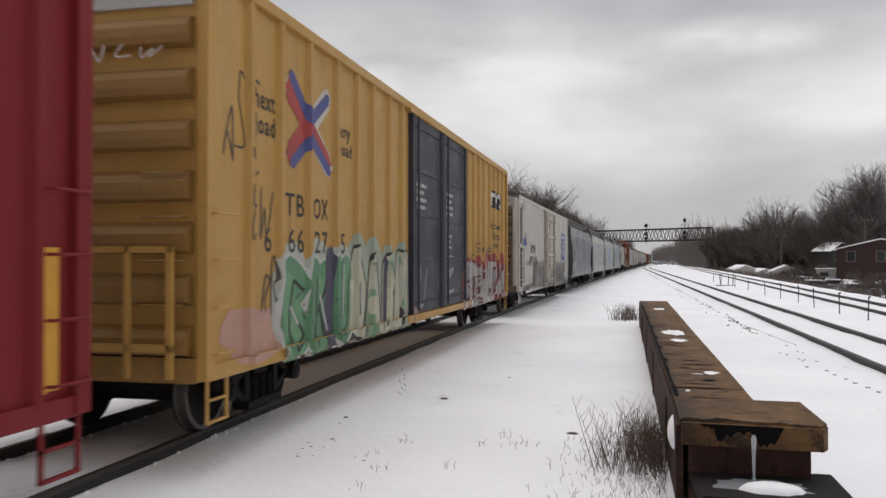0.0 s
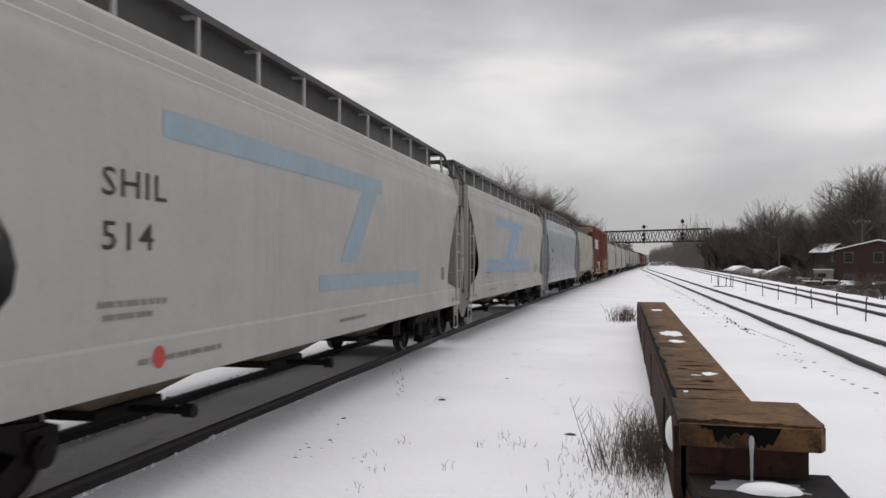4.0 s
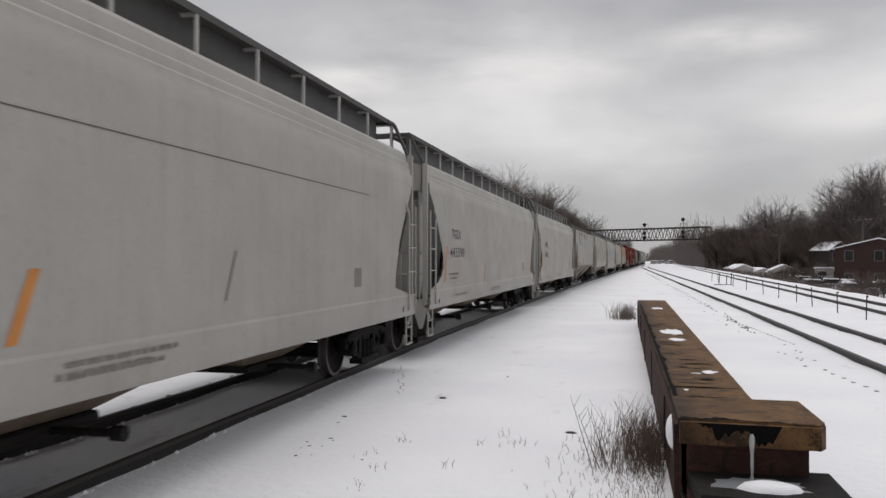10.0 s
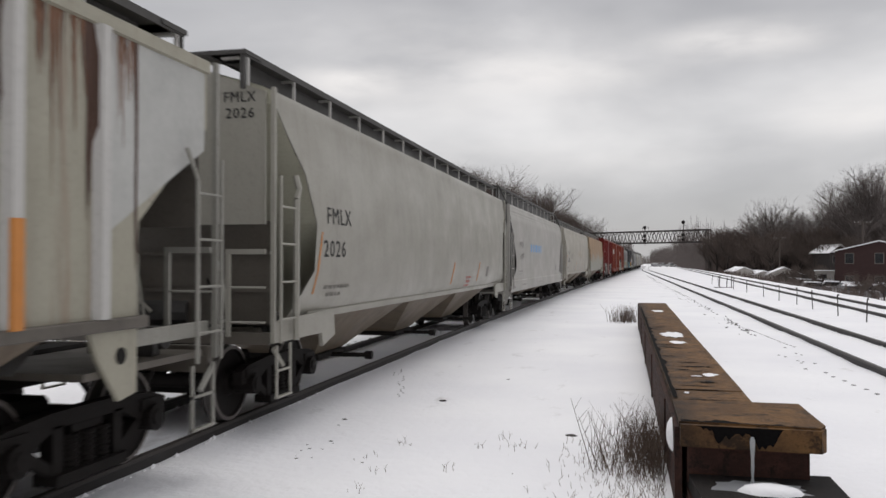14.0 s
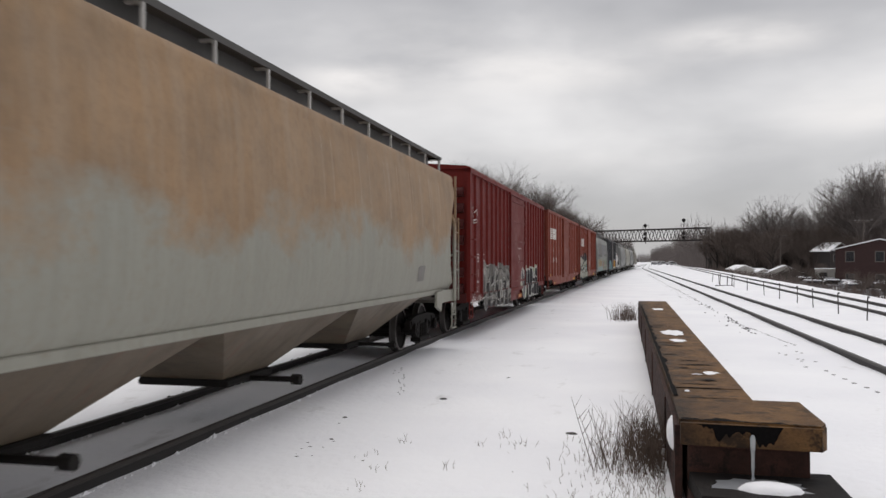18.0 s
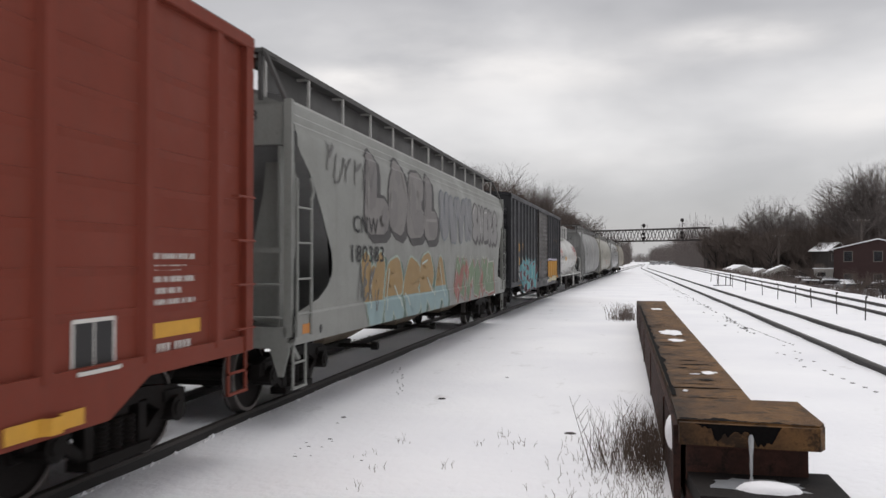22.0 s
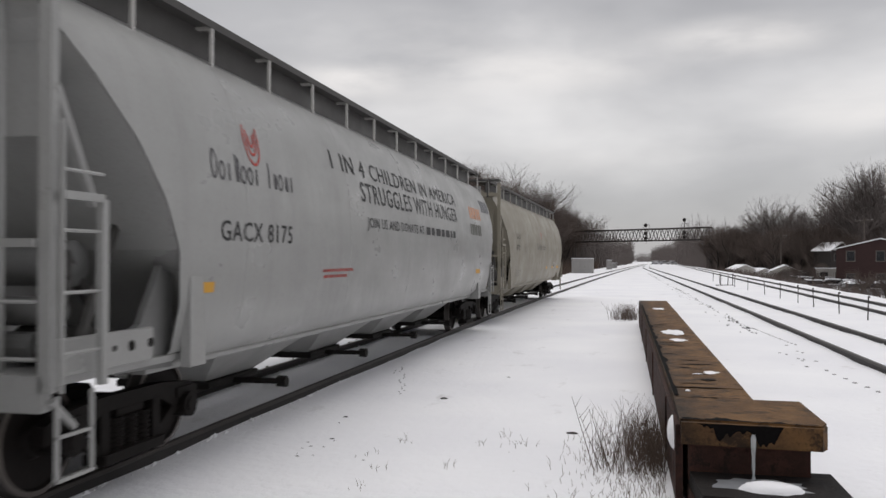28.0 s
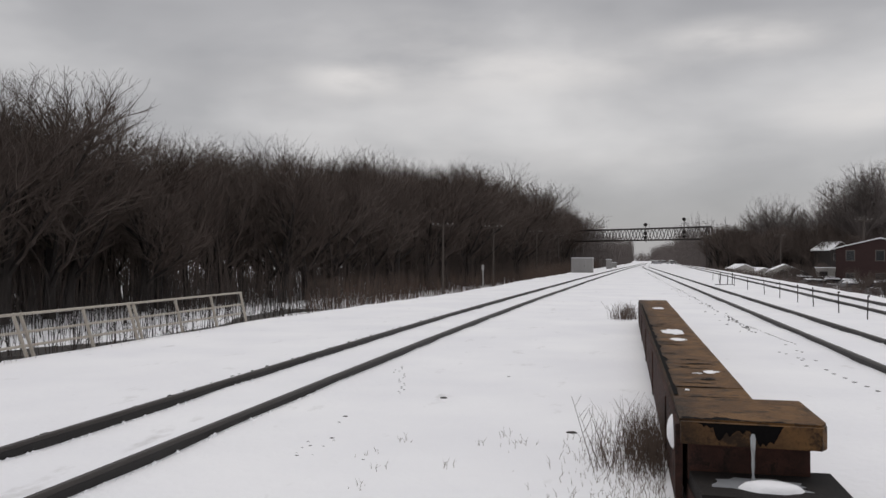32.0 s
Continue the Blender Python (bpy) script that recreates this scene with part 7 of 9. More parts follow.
    it += mural_items(mural(11.55, 2.36, 15.6, 3.36, 5, 85, 0.72, (5, 2, 1, 3, 5), False, 0.045), None, (64, 60, 60), (62, 59, 59), (130, 128, 126), None)
    marks(20, it + [("lettering", "black", 16, words("CNW", 2.2, 2.32, 0.25, 1.2) + words("180383", 2.12, 1.88, 0.25, 1.6)), ("tag", spray(96, 94, 92), 15, scrawl(1.0, 3.0, 3.2, 3.4, 6, 86, 0.02) + scrawl(2.4, 1.2, 3.4, 1.75, 4, 87, 0.02)), ("orange_mark", "orange", 5, quad(0.25, 1.0, 0.5, 1.12))], ("CNW", "180383"))
    # round-sided hoppers
    marks(23, [("lettering", "black", 5, words("GACX", 3.70, 2.62, 0.19, 0.86) + words("9378", 3.60, 2.22, 0.19, 0.78)), ("emblem", "red", 5, rings(10.9, 3.0, 0.30)), ("brand_mark", "gtext", 5, serif_marks(9.3, 2.34, 2.9, 0.26)), ("tag", spray(132, 131, 129), 5, scrawl(3.5, 1.55, 8.0, 1.95, 9, 92, 0.014))], ("GACX", "9378"), -0.397)
    marks(24, [("lettering", "black", 5, words("GACX", 3.70, 2.62, 0.19, 0.86) + words("8170", 3.60, 2.22, 0.19, 0.78)), ("orange_mark", "orange", 5, slash(11.0, 1.35, 1.95) + slash(15.0, 1.6, 1.95, 0.06)), ("red_line", "red", 5, bars(11.8, 1.7, 0.9, 0.07, 2, 93)), ("placard", "gtext", 5, quad(14.3, 1.55, 14.8, 1.75)), ("emblem", "red", 5, rings(10.5, 3.0, 0.30)), ("brand_mark", "gtext", 5, serif_marks(9.0, 2.34, 2.9, 0.26))], ("GACX", "8170"), -0.397)
    marks(25, [("lettering", "black", 5, words("GACX 8175", 2.62, 2.10, 0.20, 1.72) + words("1 IN 4 CHILDREN IN AMERICA", 5.9, 3.16, 0.26, 8.2) + words("STRUGGLES WITH HUNGER", 7.0, 2.78, 0.30, 7.0) + words("JOIN US AND DONATE AT", 7.2, 2.40, 0.16, 3.5) + bars(10.9, 2.40, 2.9, 0.15, 1, 95)),
               ("emblem", "red", 5, rings(3.45, 3.2, 0.28)), ("brand_mark", spray(74, 72, 76), 5, serif_marks(2.46, 2.70, 2.0, 0.28)), ("peach_mark", "peach", 5, letter_blocks(15.7, 2.96, 0.30, (0.5, 0.5, 0.5, 0.62, 0.2, 0.62, 0.62))), ("brand_mark", spray(88, 88, 80), 5, letter_blocks(15.6, 2.54, 0.28, (0.6, 0.7, 0.5, 0.6, 0.2, 0.6, 0.6))), ("owner_mark", spray(106, 106, 110), 5, letter_blocks(17.6, 3.22, 0.33, (0.85, 0.85, 0.6, 0.85), 0.18)), ("yellow_mark", "yellow", 5, quad(2.2, 1.6, 2.55, 1.70) + quad(16.4, 1.55, 17.0, 1.66)), ("red_line", "red", 5, bars(5.4, 1.75, 1.2, 0.04, 2, 100))], ("GACX", "8175"), -0.397)
    marks(26, [("lettering", "black", 5, words("GACX", 3.40, 2.62, 0.19, 0.86) + words("8772", 3.28, 2.24, 0.19, 0.78)), ("emblem", "red", 5, rings(10.45, 3.04, 0.27)), ("brand_mark", spray(70, 68, 70), 5, serif_marks(8.85, 2.33, 2.95, 0.25)), ("small_panel", "gtext", 5, stroke([(5.4, 2.2), (5.62, 2.2), (5.62, 2.46), (5.4, 2.46), (5.4, 2.2)], 0.012, 1)), ("yellow_mark", "yellow", 5, quad(12.12, 1.50, 12.55, 1.60) + quad(14.4, 1.50, 14.91, 1.59) + quad(16.43, 1.49, 17.38, 1.60)), ("placard", "white", 5, quad(15.07, 1.52, 15.5, 1.76, 0.05)), ("placard", "black", 7, quad(15.12, 1.56, 15.46, 1.72, 0.04)), ("stencil", "gtext", 5, bars(3.5, 1.5, 0.9, 0.04, 3, 102))], ("GACX", "8772"), -0.397)

    # brown high-cube
    c, h, s = BROWN_CAR[0]
    it = [("emblem", "white", 5, stripes_logo(0.12, 2.98, 3.80, 2.45, 2.05)), ("lettering", "white", 5, words("NS", 0.70, 2.22, 0.25, 0.38) + words("46", 0.66, 1.78, 0.24, 0.40) + words("95", 1.52, 1.76, 0.24, 0.38) + words("47", 2.36, 1.76, 0.24, 0.30)),
          ("yellow_plate", "yellow", 5, quad(0.6, 1.22, 0.98, 1.42) + quad(1.45, 1.22, 1.8, 1.42)), ("stencil", "white", 5, bars(0.7, 1.02, 0.5, 0.05, 3, 5) + bars(1.5, 1.02, 0.4, 0.05, 3, 6)), ("door_lettering", "white", 6, words("CLOSE THIS DOOR", 7.75, 3.52, 0.09, 0.95) + words("BEFORE CLOSING", 7.75, 3.38, 0.09, 0.95) + words("MAIN DOOR", 7.9, 3.24, 0.09, 0.6) + bars(10.2, 3.45, 0.7, 0.07, 3, 8)), ("door_plate", "white", 6, quad(8.3, 1.5, 8.5, 1.75) + quad(10.5, 1.5, 10.7, 1.75))]
    it += mural_items(mural(2.85, 0.46, 7.1, 1.98, 5, 111, 1.05, (0, 5, 1, 4, 1), False, 0.05), (78, 36, 36), (70, 32, 34), (104, 38, 42), (196, 194, 190), None, (150, 148, 148), (120, 112, 112), ((182, 180, 178),), (84, 60, 60))
    it += mural_items(mural(12.1, 0.5, 18.8, 2.0, 6, 112, 0.74, (6, 7, 8, 1, 5, 4), True, 0.045), (112, 130, 86), (36, 34, 33), (36, 34, 34), (176, 128, 60), None, (196, 192, 186), None, ((116, 114, 118), (190, 144, 60), (124, 120, 122), (184, 136, 58)), (34, 32, 32))
    it += [("mural_halo", spray(104, 128, 72), 3, blob(12.6, 1.75, 0.5, 0.35, 41, 14, 0.4) + blob(14.6, 1.8, 0.6, 0.3, 42, 14, 0.4) + blob(16.6, 1.75, 0.7, 0.35, 43, 14, 0.4) + blob(18.3, 1.3, 0.5, 0.6, 44, 14, 0.4)), ("mural_accent", spray(140, 74, 58), 30, [t for k in range(13) for t in blob(12.4 + (k * 0.618034 % 1) * 6.0, 0.75 + (k * 0.754878 % 1) * 1.0, 0.07, 0.07, 900 + k, 12, 0.2)])]
    decals(c, s, h, it)
    end_words(c, h, [("black", words("NS 469547", -0.35, 4.54, 0.18, 1.7), -0.025)])

    # deep red box car
    c, h, s = RED_CAR[0]
    it = [("lettering", "white", 22, words("EE", 1.07, 1.86, 0.22, 0.27) + words("C", 1.96, 1.88, 0.20, 0.14) + words("11", 1.07, 1.46, 0.22, 0.2) + words("96", 1.86, 1.48, 0.22, 0.42)), ("stencil", "white", 6, bars(1.05, 1.3, 0.35, 0.05, 1, 9) + bars(1.05, 1.15, 0.3, 0.05, 2, 10) + bars(8.2, 2.3, 0.9, 0.05, 1, 12)),
          ("tag", "white", 6, scrawl(0.18, 3.05, 1.0, 3.32, 4, 121, 0.010) + scrawl(0.5, 2.82, 1.2, 3.05, 2, 122, 0.010) + stroke([(0.2, 2.85), (0.22, 2.95), (0.2, 2.6), (0.3, 2.5)], 0.009, 3)), ("yellow_plate", "yellow", 5, quad(0.22, 1.12, 0.32, 1.92)), ("orange_plate", "orange", 8, quad(8.0, 0.62, 8.7, 0.72) + quad(13.0, 0.62, 13.4, 0.72))]
    it += mural_items(mural(1.9, 0.58, 6.35, 1.66, 6, 123, 0.62), (112, 108, 103), (60, 56, 55), (64, 60, 58), (132, 128, 122), None, (150, 146, 140), (60, 56, 54), ((112, 108, 104), (146, 142, 136)))
    it += mural_items(mural(9.1, 0.50, 13.9, 1.52, 5, 124, 0.72, (12, 0, 8, 7, 11), True, 0.07), (166, 170, 146), None, (180, 178, 174), (38, 35, 37), None, (182, 182, 176))
    it += [("mural_stroke", spray(58, 54, 54), 18, scrawl(2.0, 0.62, 6.2, 1.6, 11, 126, 0.022)), ("mural_glint", spray(196, 192, 186), 19, scrawl(2.0, 0.66, 6.2, 1.62, 12, 127, 0.010))]
    it += [("low_tag", "white", 7, scrawl(0.1, 0.78, 1.7, 0.96, 8, 125, 0.011)), ("number_ring", "white", 6, stroke([(8.5 + 0.1 * math.cos(a), 1.95 + 0.12 * math.sin(a)) for a in [i * 0.63 for i in range(11)]], 0.012, 2))]
    decals(c, s, h, it)
    end_words(c, h, [("white", bars(-0.8, 4.0, 1.4, 0.13, 1, 13), 0.0)])

    # the two rust-brown box cars
    for k, (c, h, s) in enumerate(BROWN_PAIR):
        dz = -0.06 * k
        it = [("emblem", "white", 5, stripes_logo(0.92 - 0.07 * k, 2.92 + dz, 3.46 + dz, 1.55, 1.4)), ("yellow_plate", "yellow", 5, quad(0.80, 1.12, 1.62, 1.22) + quad(14.15, 1.24, 14.98, 1.37)), ("yellow_plate", "yellow", 8, quad(2.45, 0.72, 2.85, 0.82) + quad(12.4, 0.72, 13.2, 0.84)), ("dark_panel", "black", 6, quad(13.14, 1.08, 13.64, 1.46)), ("panel_frame", "white", 8, stroke([(13.14, 1.08), (13.64, 1.08), (13.64, 1.46), (13.14, 1.46), (13.14, 1.08)], 0.016, 1) + stroke([(13.39, 1.1), (13.39, 1.44)], 0.01, 1)), ("stencil", "white", 5, bars(2.1, 1.4, 0.42, 0.06, 3, 14) + bars(3.2, 1.4, 0.4, 0.06, 3, 15) + [t for i in range(6) for t in bars(5.88, 1.4 + i * 0.28, 0.16, 0.04, 2, 140 + i)])]
        if k == 0:
            it += [("lettering", "white", 19, words("NS", 2.06, 2.26, 0.25, 0.42) + words("410", 2.04, 1.78, 0.25, 0.75) + words("204", 3.32, 1.78, 0.25, 0.62))]
            it += [("stencil_block", "white", 6, bars(14.2, 1.92, 0.68, 0.05, 5, 17) + bars(14.25, 1.1, 0.55, 0.09, 1, 18))]
        else:
            it += [("black_panel", "black", 26, quad(2.05, 1.96, 2.92, 2.42) + quad(3.17, 1.80, 4.6, 2.42)), ("lettering", "white", 29, words("NS", 2.37, 2.12, 0.18, 0.36) + words("412100", 3.24, 2.17, 0.18, 0.82))]
            it += mural_items(mural(0.1, 0.64, 6.0, 2.0, 5, 131, 0.72, (11, 6, 2, 7, 1), True, 0.05), (46, 44, 48), (36, 36, 40), (44, 44, 46), (160, 164, 148), None, (190, 190, 180), None, ((140, 158, 128), (164, 162, 150), (134, 168, 170), (172, 170, 158)), (60, 66, 60))
            it += mural_items(mural(6.7, 0.78, 9.2, 1.85, 3, 132, 0.5), None, (44, 42, 42), (176, 146, 120), (140, 84, 66), None, (190, 180, 160))
            it += [("mural_accent", spray(196, 152, 96), 19, quad(4.95, 1.30, 5.4, 1.62)), ("stencil_block", "white", 6, bars(14.2, 1.92, 0.68, 0.05, 5, 19) + bars(14.25, 1.1, 0.55, 0.09, 1, 20))]
        decals(c, s, h, it)
        end_words(c, h, [("white", words("NS 410204" if k == 0 else "NS 412100", 0.40, 3.95, 0.11, 0.92), 0.04)])

    # navy box car
    c, h, s = NAVY_CAR[0]
    it = [("lettering", "yellow", 5, words("CS", 1.76, 2.24, 0.25, 0.64, 0.02) + words("XT", 2.70, 2.26, 0.24, 0.54, 0.02) + words("1", 1.80, 1.74, 0.25, 0.11, 0.02) + words("3", 2.14, 1.74, 0.25, 0.22, 0.02) + words("05", 2.70, 1.74, 0.24, 0.44, 0.02) + words("43", 3.56, 1.74, 0.23, 0.42, 0.02)),
          ("yellow_plate", "yellow", 5, quad(0.12, 1.1, 0.24, 1.92) + quad(3.6, 1.18, 3.95, 1.27) + quad(5.6, 1.18, 5.85, 1.27) + quad(13.4, 1.2, 13.7, 1.28)), ("emblem_mark", "yellow", 6, [t for y in (13.22, 14.1, 14.98) for t in quad(y, 2.80, y + 0.5, 2.88) + stroke([(y + 0.42, 3.32), (y + 0.12, 3.34), (y + 0.1, 3.12), (y + 0.36, 3.06), (y + 0.36, 2.98), (y + 0.08, 2.98)], 0.05, 1)]),
          ("tag", "white", 6, words("FREE", 1.78, 1.50, 0.15, 0.5, 0.012, 0.35) + words("IOWA.", 1.76, 1.29, 0.15, 0.58, 0.012, 0.35)), ("stencil", "yellow", 5, bars(1.7, 1.12, 0.5, 0.06, 1, 22) + bars(1.65, 0.98, 0.8, 0.025, 1, 23))]
    it += mural_items(mural(2.55, 0.74, 6.75, 1.86, 5, 143, 0.9, (6, 4, 11, 0, 2), False, 0.035), (104, 152, 158), (96, 66, 72), (120, 84, 90), (112, 166, 170), None, (176, 200, 204), (60, 52, 56), ((124, 176, 178), (104, 152, 160)))
    it += [("mural_panel", spray(186, 138, 58), 5, quad(10.75, 1.02, 15.05, 1.86)), ("mural_edge", spray(190, 190, 206), 7, stroke([(10.7, 0.8), (10.75, 1.9), (12.0, 1.95), (13.4, 1.92), (15.05, 1.92), (15.05, 1.4)], 0.045, 2)), ("mural_fill", spray(196, 190, 166), 9, blob(11.5, 0.98, 0.7, 0.1, 33) + blob(13.2, 1.0, 1.2, 0.12, 34))]
    it += [("number_ring", "orange", 6, stroke([(8.1 + 0.1 * math.cos(a), 1.72 + 0.1 * math.sin(a)) for a in [i * 0.63 for i in range(11)]], 0.014, 2))]
    decals(c, s, h, it)
    end_words(c, h, [("yellow", bars(-0.6, 3.86, 0.9, 0.13, 1, 24), 0.0)])

    # tank car
    c, h, s = TANK[0]
    oval = [(2.05 + 0.56 * math.cos(a), 2.37 + 0.20 * math.sin(a)) for a in [i * math.pi / 14 for i in range(29)]]
    it = [("emblem_ring", "red", 6, stroke(oval, 0.018, 2)), ("emblem_mark", "red", 6, bars(1.65, 2.30, 0.8, 0.15, 1, 25)), ("lettering", "black", 6, words("DUPX 80070", 1.56, 1.92, 0.19, 1.85)), ("yellow_plate", "yellow", 6, quad(3.76, 1.86, 4.5, 2.08)),
          ("stencil", "ltext", 6, bars(1.5, 1.70, 1.7, 0.07, 3, 26) + bars(3.7, 1.72, 0.7, 0.04, 3, 27)), ("brand_mark", spray(150, 54, 58), 6, letter_blocks(8.98, 2.40, 0.33, (0.75, 0.25, 0.3, 0.8, 0.85, 0.85, 0.75), 0.36)), ("small_lettering", spray(140, 62, 62), 6, words("TITANIUM DIOXIDE", 9.2, 2.19, 0.14, 2.2)), ("orange_strip", "orange", 6, quad(2 * h - 1.20, 1.66, 2 * h - 1.06, 2.52)), ("table_lines", "black", 6, [t for k in range(9) for t in quad(9.6, 1.54 + 0.055 * k, 10.64, 1.546 + 0.055 * k)] + [t for y in (9.6, 9.95, 10.3, 10.63) for t in quad(y, 1.54, y + 0.008, 1.986)]),
          ("orange_strip", "orange", 6, quad(0.95, 1.6, 1.05, 2.8) + quad(8.05, 1.8, 8.2, 2.3)), ("dark_strip", "black", 6, quad(3.42, 2.0, 3.48, 2.28) + quad(5.9, 1.95, 5.95, 2.3)), ("placard", "black", 6, quad(7.7, 1.55, 8.1, 1.72))]
    it = [(a, b, k, [[(y * 1.094 + 0.38 if y < 7 else 9.72 + (y - 8.45) * 0.70, (z - 1.91) * 1.06 + 1.92) for y, z in t] for t in tris]) for a, b, k, tris in it]
    decals(c, s, h, it)


letter_cars()

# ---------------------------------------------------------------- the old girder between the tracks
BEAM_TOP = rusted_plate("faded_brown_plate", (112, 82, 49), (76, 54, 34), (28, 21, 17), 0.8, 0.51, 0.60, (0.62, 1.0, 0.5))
# rust of the sides and web, darkened for the shade on them
BEAM_SIDE = rusted_plate("shaded_rust_plate", (70, 44, 36), (44, 28, 24), (20, 16, 15), 0.8)


BEAM_LOW = rusted_plate("black_flange_plate", (27, 21, 19), (17, 14, 13), (8, 7, 7), 0.9)


def girder():
    t = thing("steel_girder", "long rusty brown steel girder lying between the tracks", "girder")
    z1 = 0.60
    ends = [6.98, 8.12, 8.75, 13.0, 19.4, 26.9]
    for i, (a, b) in enumerate(zip(ends[1:], ends[2:])):
        g = Geo()
        xl0, xr0 = 0.44 - 0.0016 * (a - 7), 1.17 + 0.0055 * (a - 8)
        xl1, xr1 = 0.44 - 0.0016 * (b - 7), 1.17 + 0.0055 * (b - 8)
        dz = 0.004 * (i % 2)
        v = [(xl0, a + 0.006, z1 - 0.05), (xr0, a + 0.006, z1 - 0.05), (xr1, b, z1 - 0.05), (xl1, b, z1 - 0.05)]
        v += [(xl0 + 0.01, a + 0.012, z1 + dz), (xr0 - 0.01, a + 0.012, z1 + dz), (xr1 - 0.01, b - 0.006, z1 + dz), (xl1 + 0.01, b - 0.006, z1 + dz)]
        g.add(v, [(0, 3, 2, 1), (4, 5, 6, 7), (0, 1, 5, 4), (1, 2, 6, 5), (2, 3, 7, 6), (3, 0, 4, 7)])
        part("top_plate", g, BEAM_TOP, t)
    g = Geo()
    g.prism([(0.43, 7.02), (1.50, 6.94), (1.56, 7.06), (1.56, 8.10), (0.44, 8.12)], z1 - 0.04, z1 + 0.004, axis="z")
    g.prism([(0.44, 6.96), (1.50, 6.90), (1.555, 7.0), (1.555, 7.06), (0.44, 7.06)], z1 - 0.19, z1 - 0.012, axis="z")
    part("end_plate", g, BEAM_TOP, t, "wide brown end plate with a deep lip")
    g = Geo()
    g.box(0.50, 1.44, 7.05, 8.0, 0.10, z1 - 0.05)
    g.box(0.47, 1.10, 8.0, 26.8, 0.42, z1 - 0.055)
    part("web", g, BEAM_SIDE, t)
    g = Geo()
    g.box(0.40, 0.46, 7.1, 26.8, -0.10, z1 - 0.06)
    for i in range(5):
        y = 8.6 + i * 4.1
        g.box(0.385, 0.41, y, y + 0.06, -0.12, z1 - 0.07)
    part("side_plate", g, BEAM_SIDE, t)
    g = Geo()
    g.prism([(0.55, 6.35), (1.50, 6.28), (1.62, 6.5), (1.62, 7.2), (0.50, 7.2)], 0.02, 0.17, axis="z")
    part("lower_flange", g, BEAM_LOW, t, "blackened lower flange")
    g = Geo()
    g.box(0.5, 1.4, 6.7, 26, -0.3, 0.04)
    part("packing", g, BEAM_SIDE, t)

    # tar-black stains on the lip and along the joints
    tar = plain("black_tar_stain", (15, 13, 13), 0.95, 0.4, 6)
    tar.node_tree.nodes["Principled BSDF"].inputs["Specular IOR Level"].default_value = 0.1
    rnd = random.Random(77)
    g = Geo()
    n = 110
    for i in range(n + 1):
        x = 0.56 + 0.66 * i / n
        deep = 0.085 + 0.17 * noise.noise((x * 4.1, 2.0, 0.0)) + 0.07 * noise.noise((x * 13.0, 5.0, 0.0)) + 0.03 * noise.noise((x * 40.0, 7.0, 0.0))
        deep = min(max(deep, 0.012), 0.165) * min(1.0, i / 8, (n - i) / 12)
        y = 6.952 - 0.0566 * (x - 0.44)
        g.v += [(x, y, z1 - 0.0125), (x, y, z1 - 0.0135 - deep)]
    g.f = [(2 * i, 2 * i + 1, 2 * i + 3, 2 * i + 2) for i in range(n)]
    g.m = [0] * n
    part("tar_stain", g, tar, t, "ragged black stain running down the lip")
    # the same wet black along the front of the end plate's top
    g = Geo()
    for i in range(n + 1):
        x = 0.45 + 1.03 * i / n
        y = 7.024 - 0.0748 * (x - 0.44)
        deep = 0.05 + 0.16 * noise.noise((x * 3.3, 9.0, 0.0)) + 0.09 * noise.noise((x * 17.0, 3.0, 0.0))
        g.v += [(x, y, z1 + 0.0065), (x, y + max(deep, 0.008), z1 + 0.0065)]
    g.f = [(2 * i, 2 * i + 1, 2 * i + 3, 2 * i + 2) for i in range(n)]
    g.m = [0] * n
    part("edge_stain", g, tar, t)
    spots = [(8.13, 0.46, 0.62, 0.03), (8.75, 0.46, 0.55, 0.03), (13.0, 0.46, 0.45, 0.04)]
    spots += [(rnd.uniform(8.9, 24.0), rnd.uniform(0.48, 0.8), rnd.uniform(0.12, 0.42), rnd.uniform(0.015, 0.06)) for _ in range(26)]
    for y, x0, w, d in spots:
        g = Geo()
        n = 16
        w = min(w, 1.10 - x0)
        up = [(x0 + w * i / n, y + d * math.sin(math.pi * i / n) * rnd.uniform(0.1, 1.5)) for i in range(n + 1)]
        lo_ = [(x0 + w * i / n, y - 0.004 - d * math.sin(math.pi * i / n) * rnd.uniform(0.1, 1.3)) for i in range(n, -1, -1)]
        g.v = [(a, b, z1 + 0.0085) for a, b in up + lo_]
        g.f, g.m = [(i, i + 1, 2 * n - i, 2 * n + 1 - i) for i in range(n)], [0] * n
        part("joint_stain", g, tar, t)
    # oily black margin along the girder's edge
    g = Geo()
    ys = [8.2 + 0.16 * i for i in range(100)]
    for y in ys:
        w = 0.03 + 0.07 * abs(noise.noise((y * 1.3, 0.0, 4.0))) + 0.05 * abs(noise.noise((y * 5.0, 1.0, 4.0)))
        g.v += [(0.457 - 0.0016 * (y - 7), y, z1 + 0.0105), (0.457 - 0.0016 * (y - 7) + w, y, z1 + 0.0105)]
    g.f = [(2 * i, 2 * i + 1, 2 * i + 3, 2 * i + 2) for i in range(len(ys) - 1)]
    g.m = [0] * len(g.f)
    part("edge_stain", g, tar, t)


girder()

# ---------------------------------------------------------------- bare winter woods
BARK = plain("grey_bark", (44, 38, 35), 0.9, 0.5, 3.0, bump=0.4)
TWIG = plain("dark_twigs", (84, 73, 67), 0.9, 0.4, 2.0)
# distant twigs, with the haze of distance put into a paler grey
HAZE_TWIG = plain("hazed_twigs", (98, 90, 87), 0.9, 0.4, 2.0)
BRUSH = plain("brown_brush", (88, 72, 62), 0.9, 0.5, 2.0)


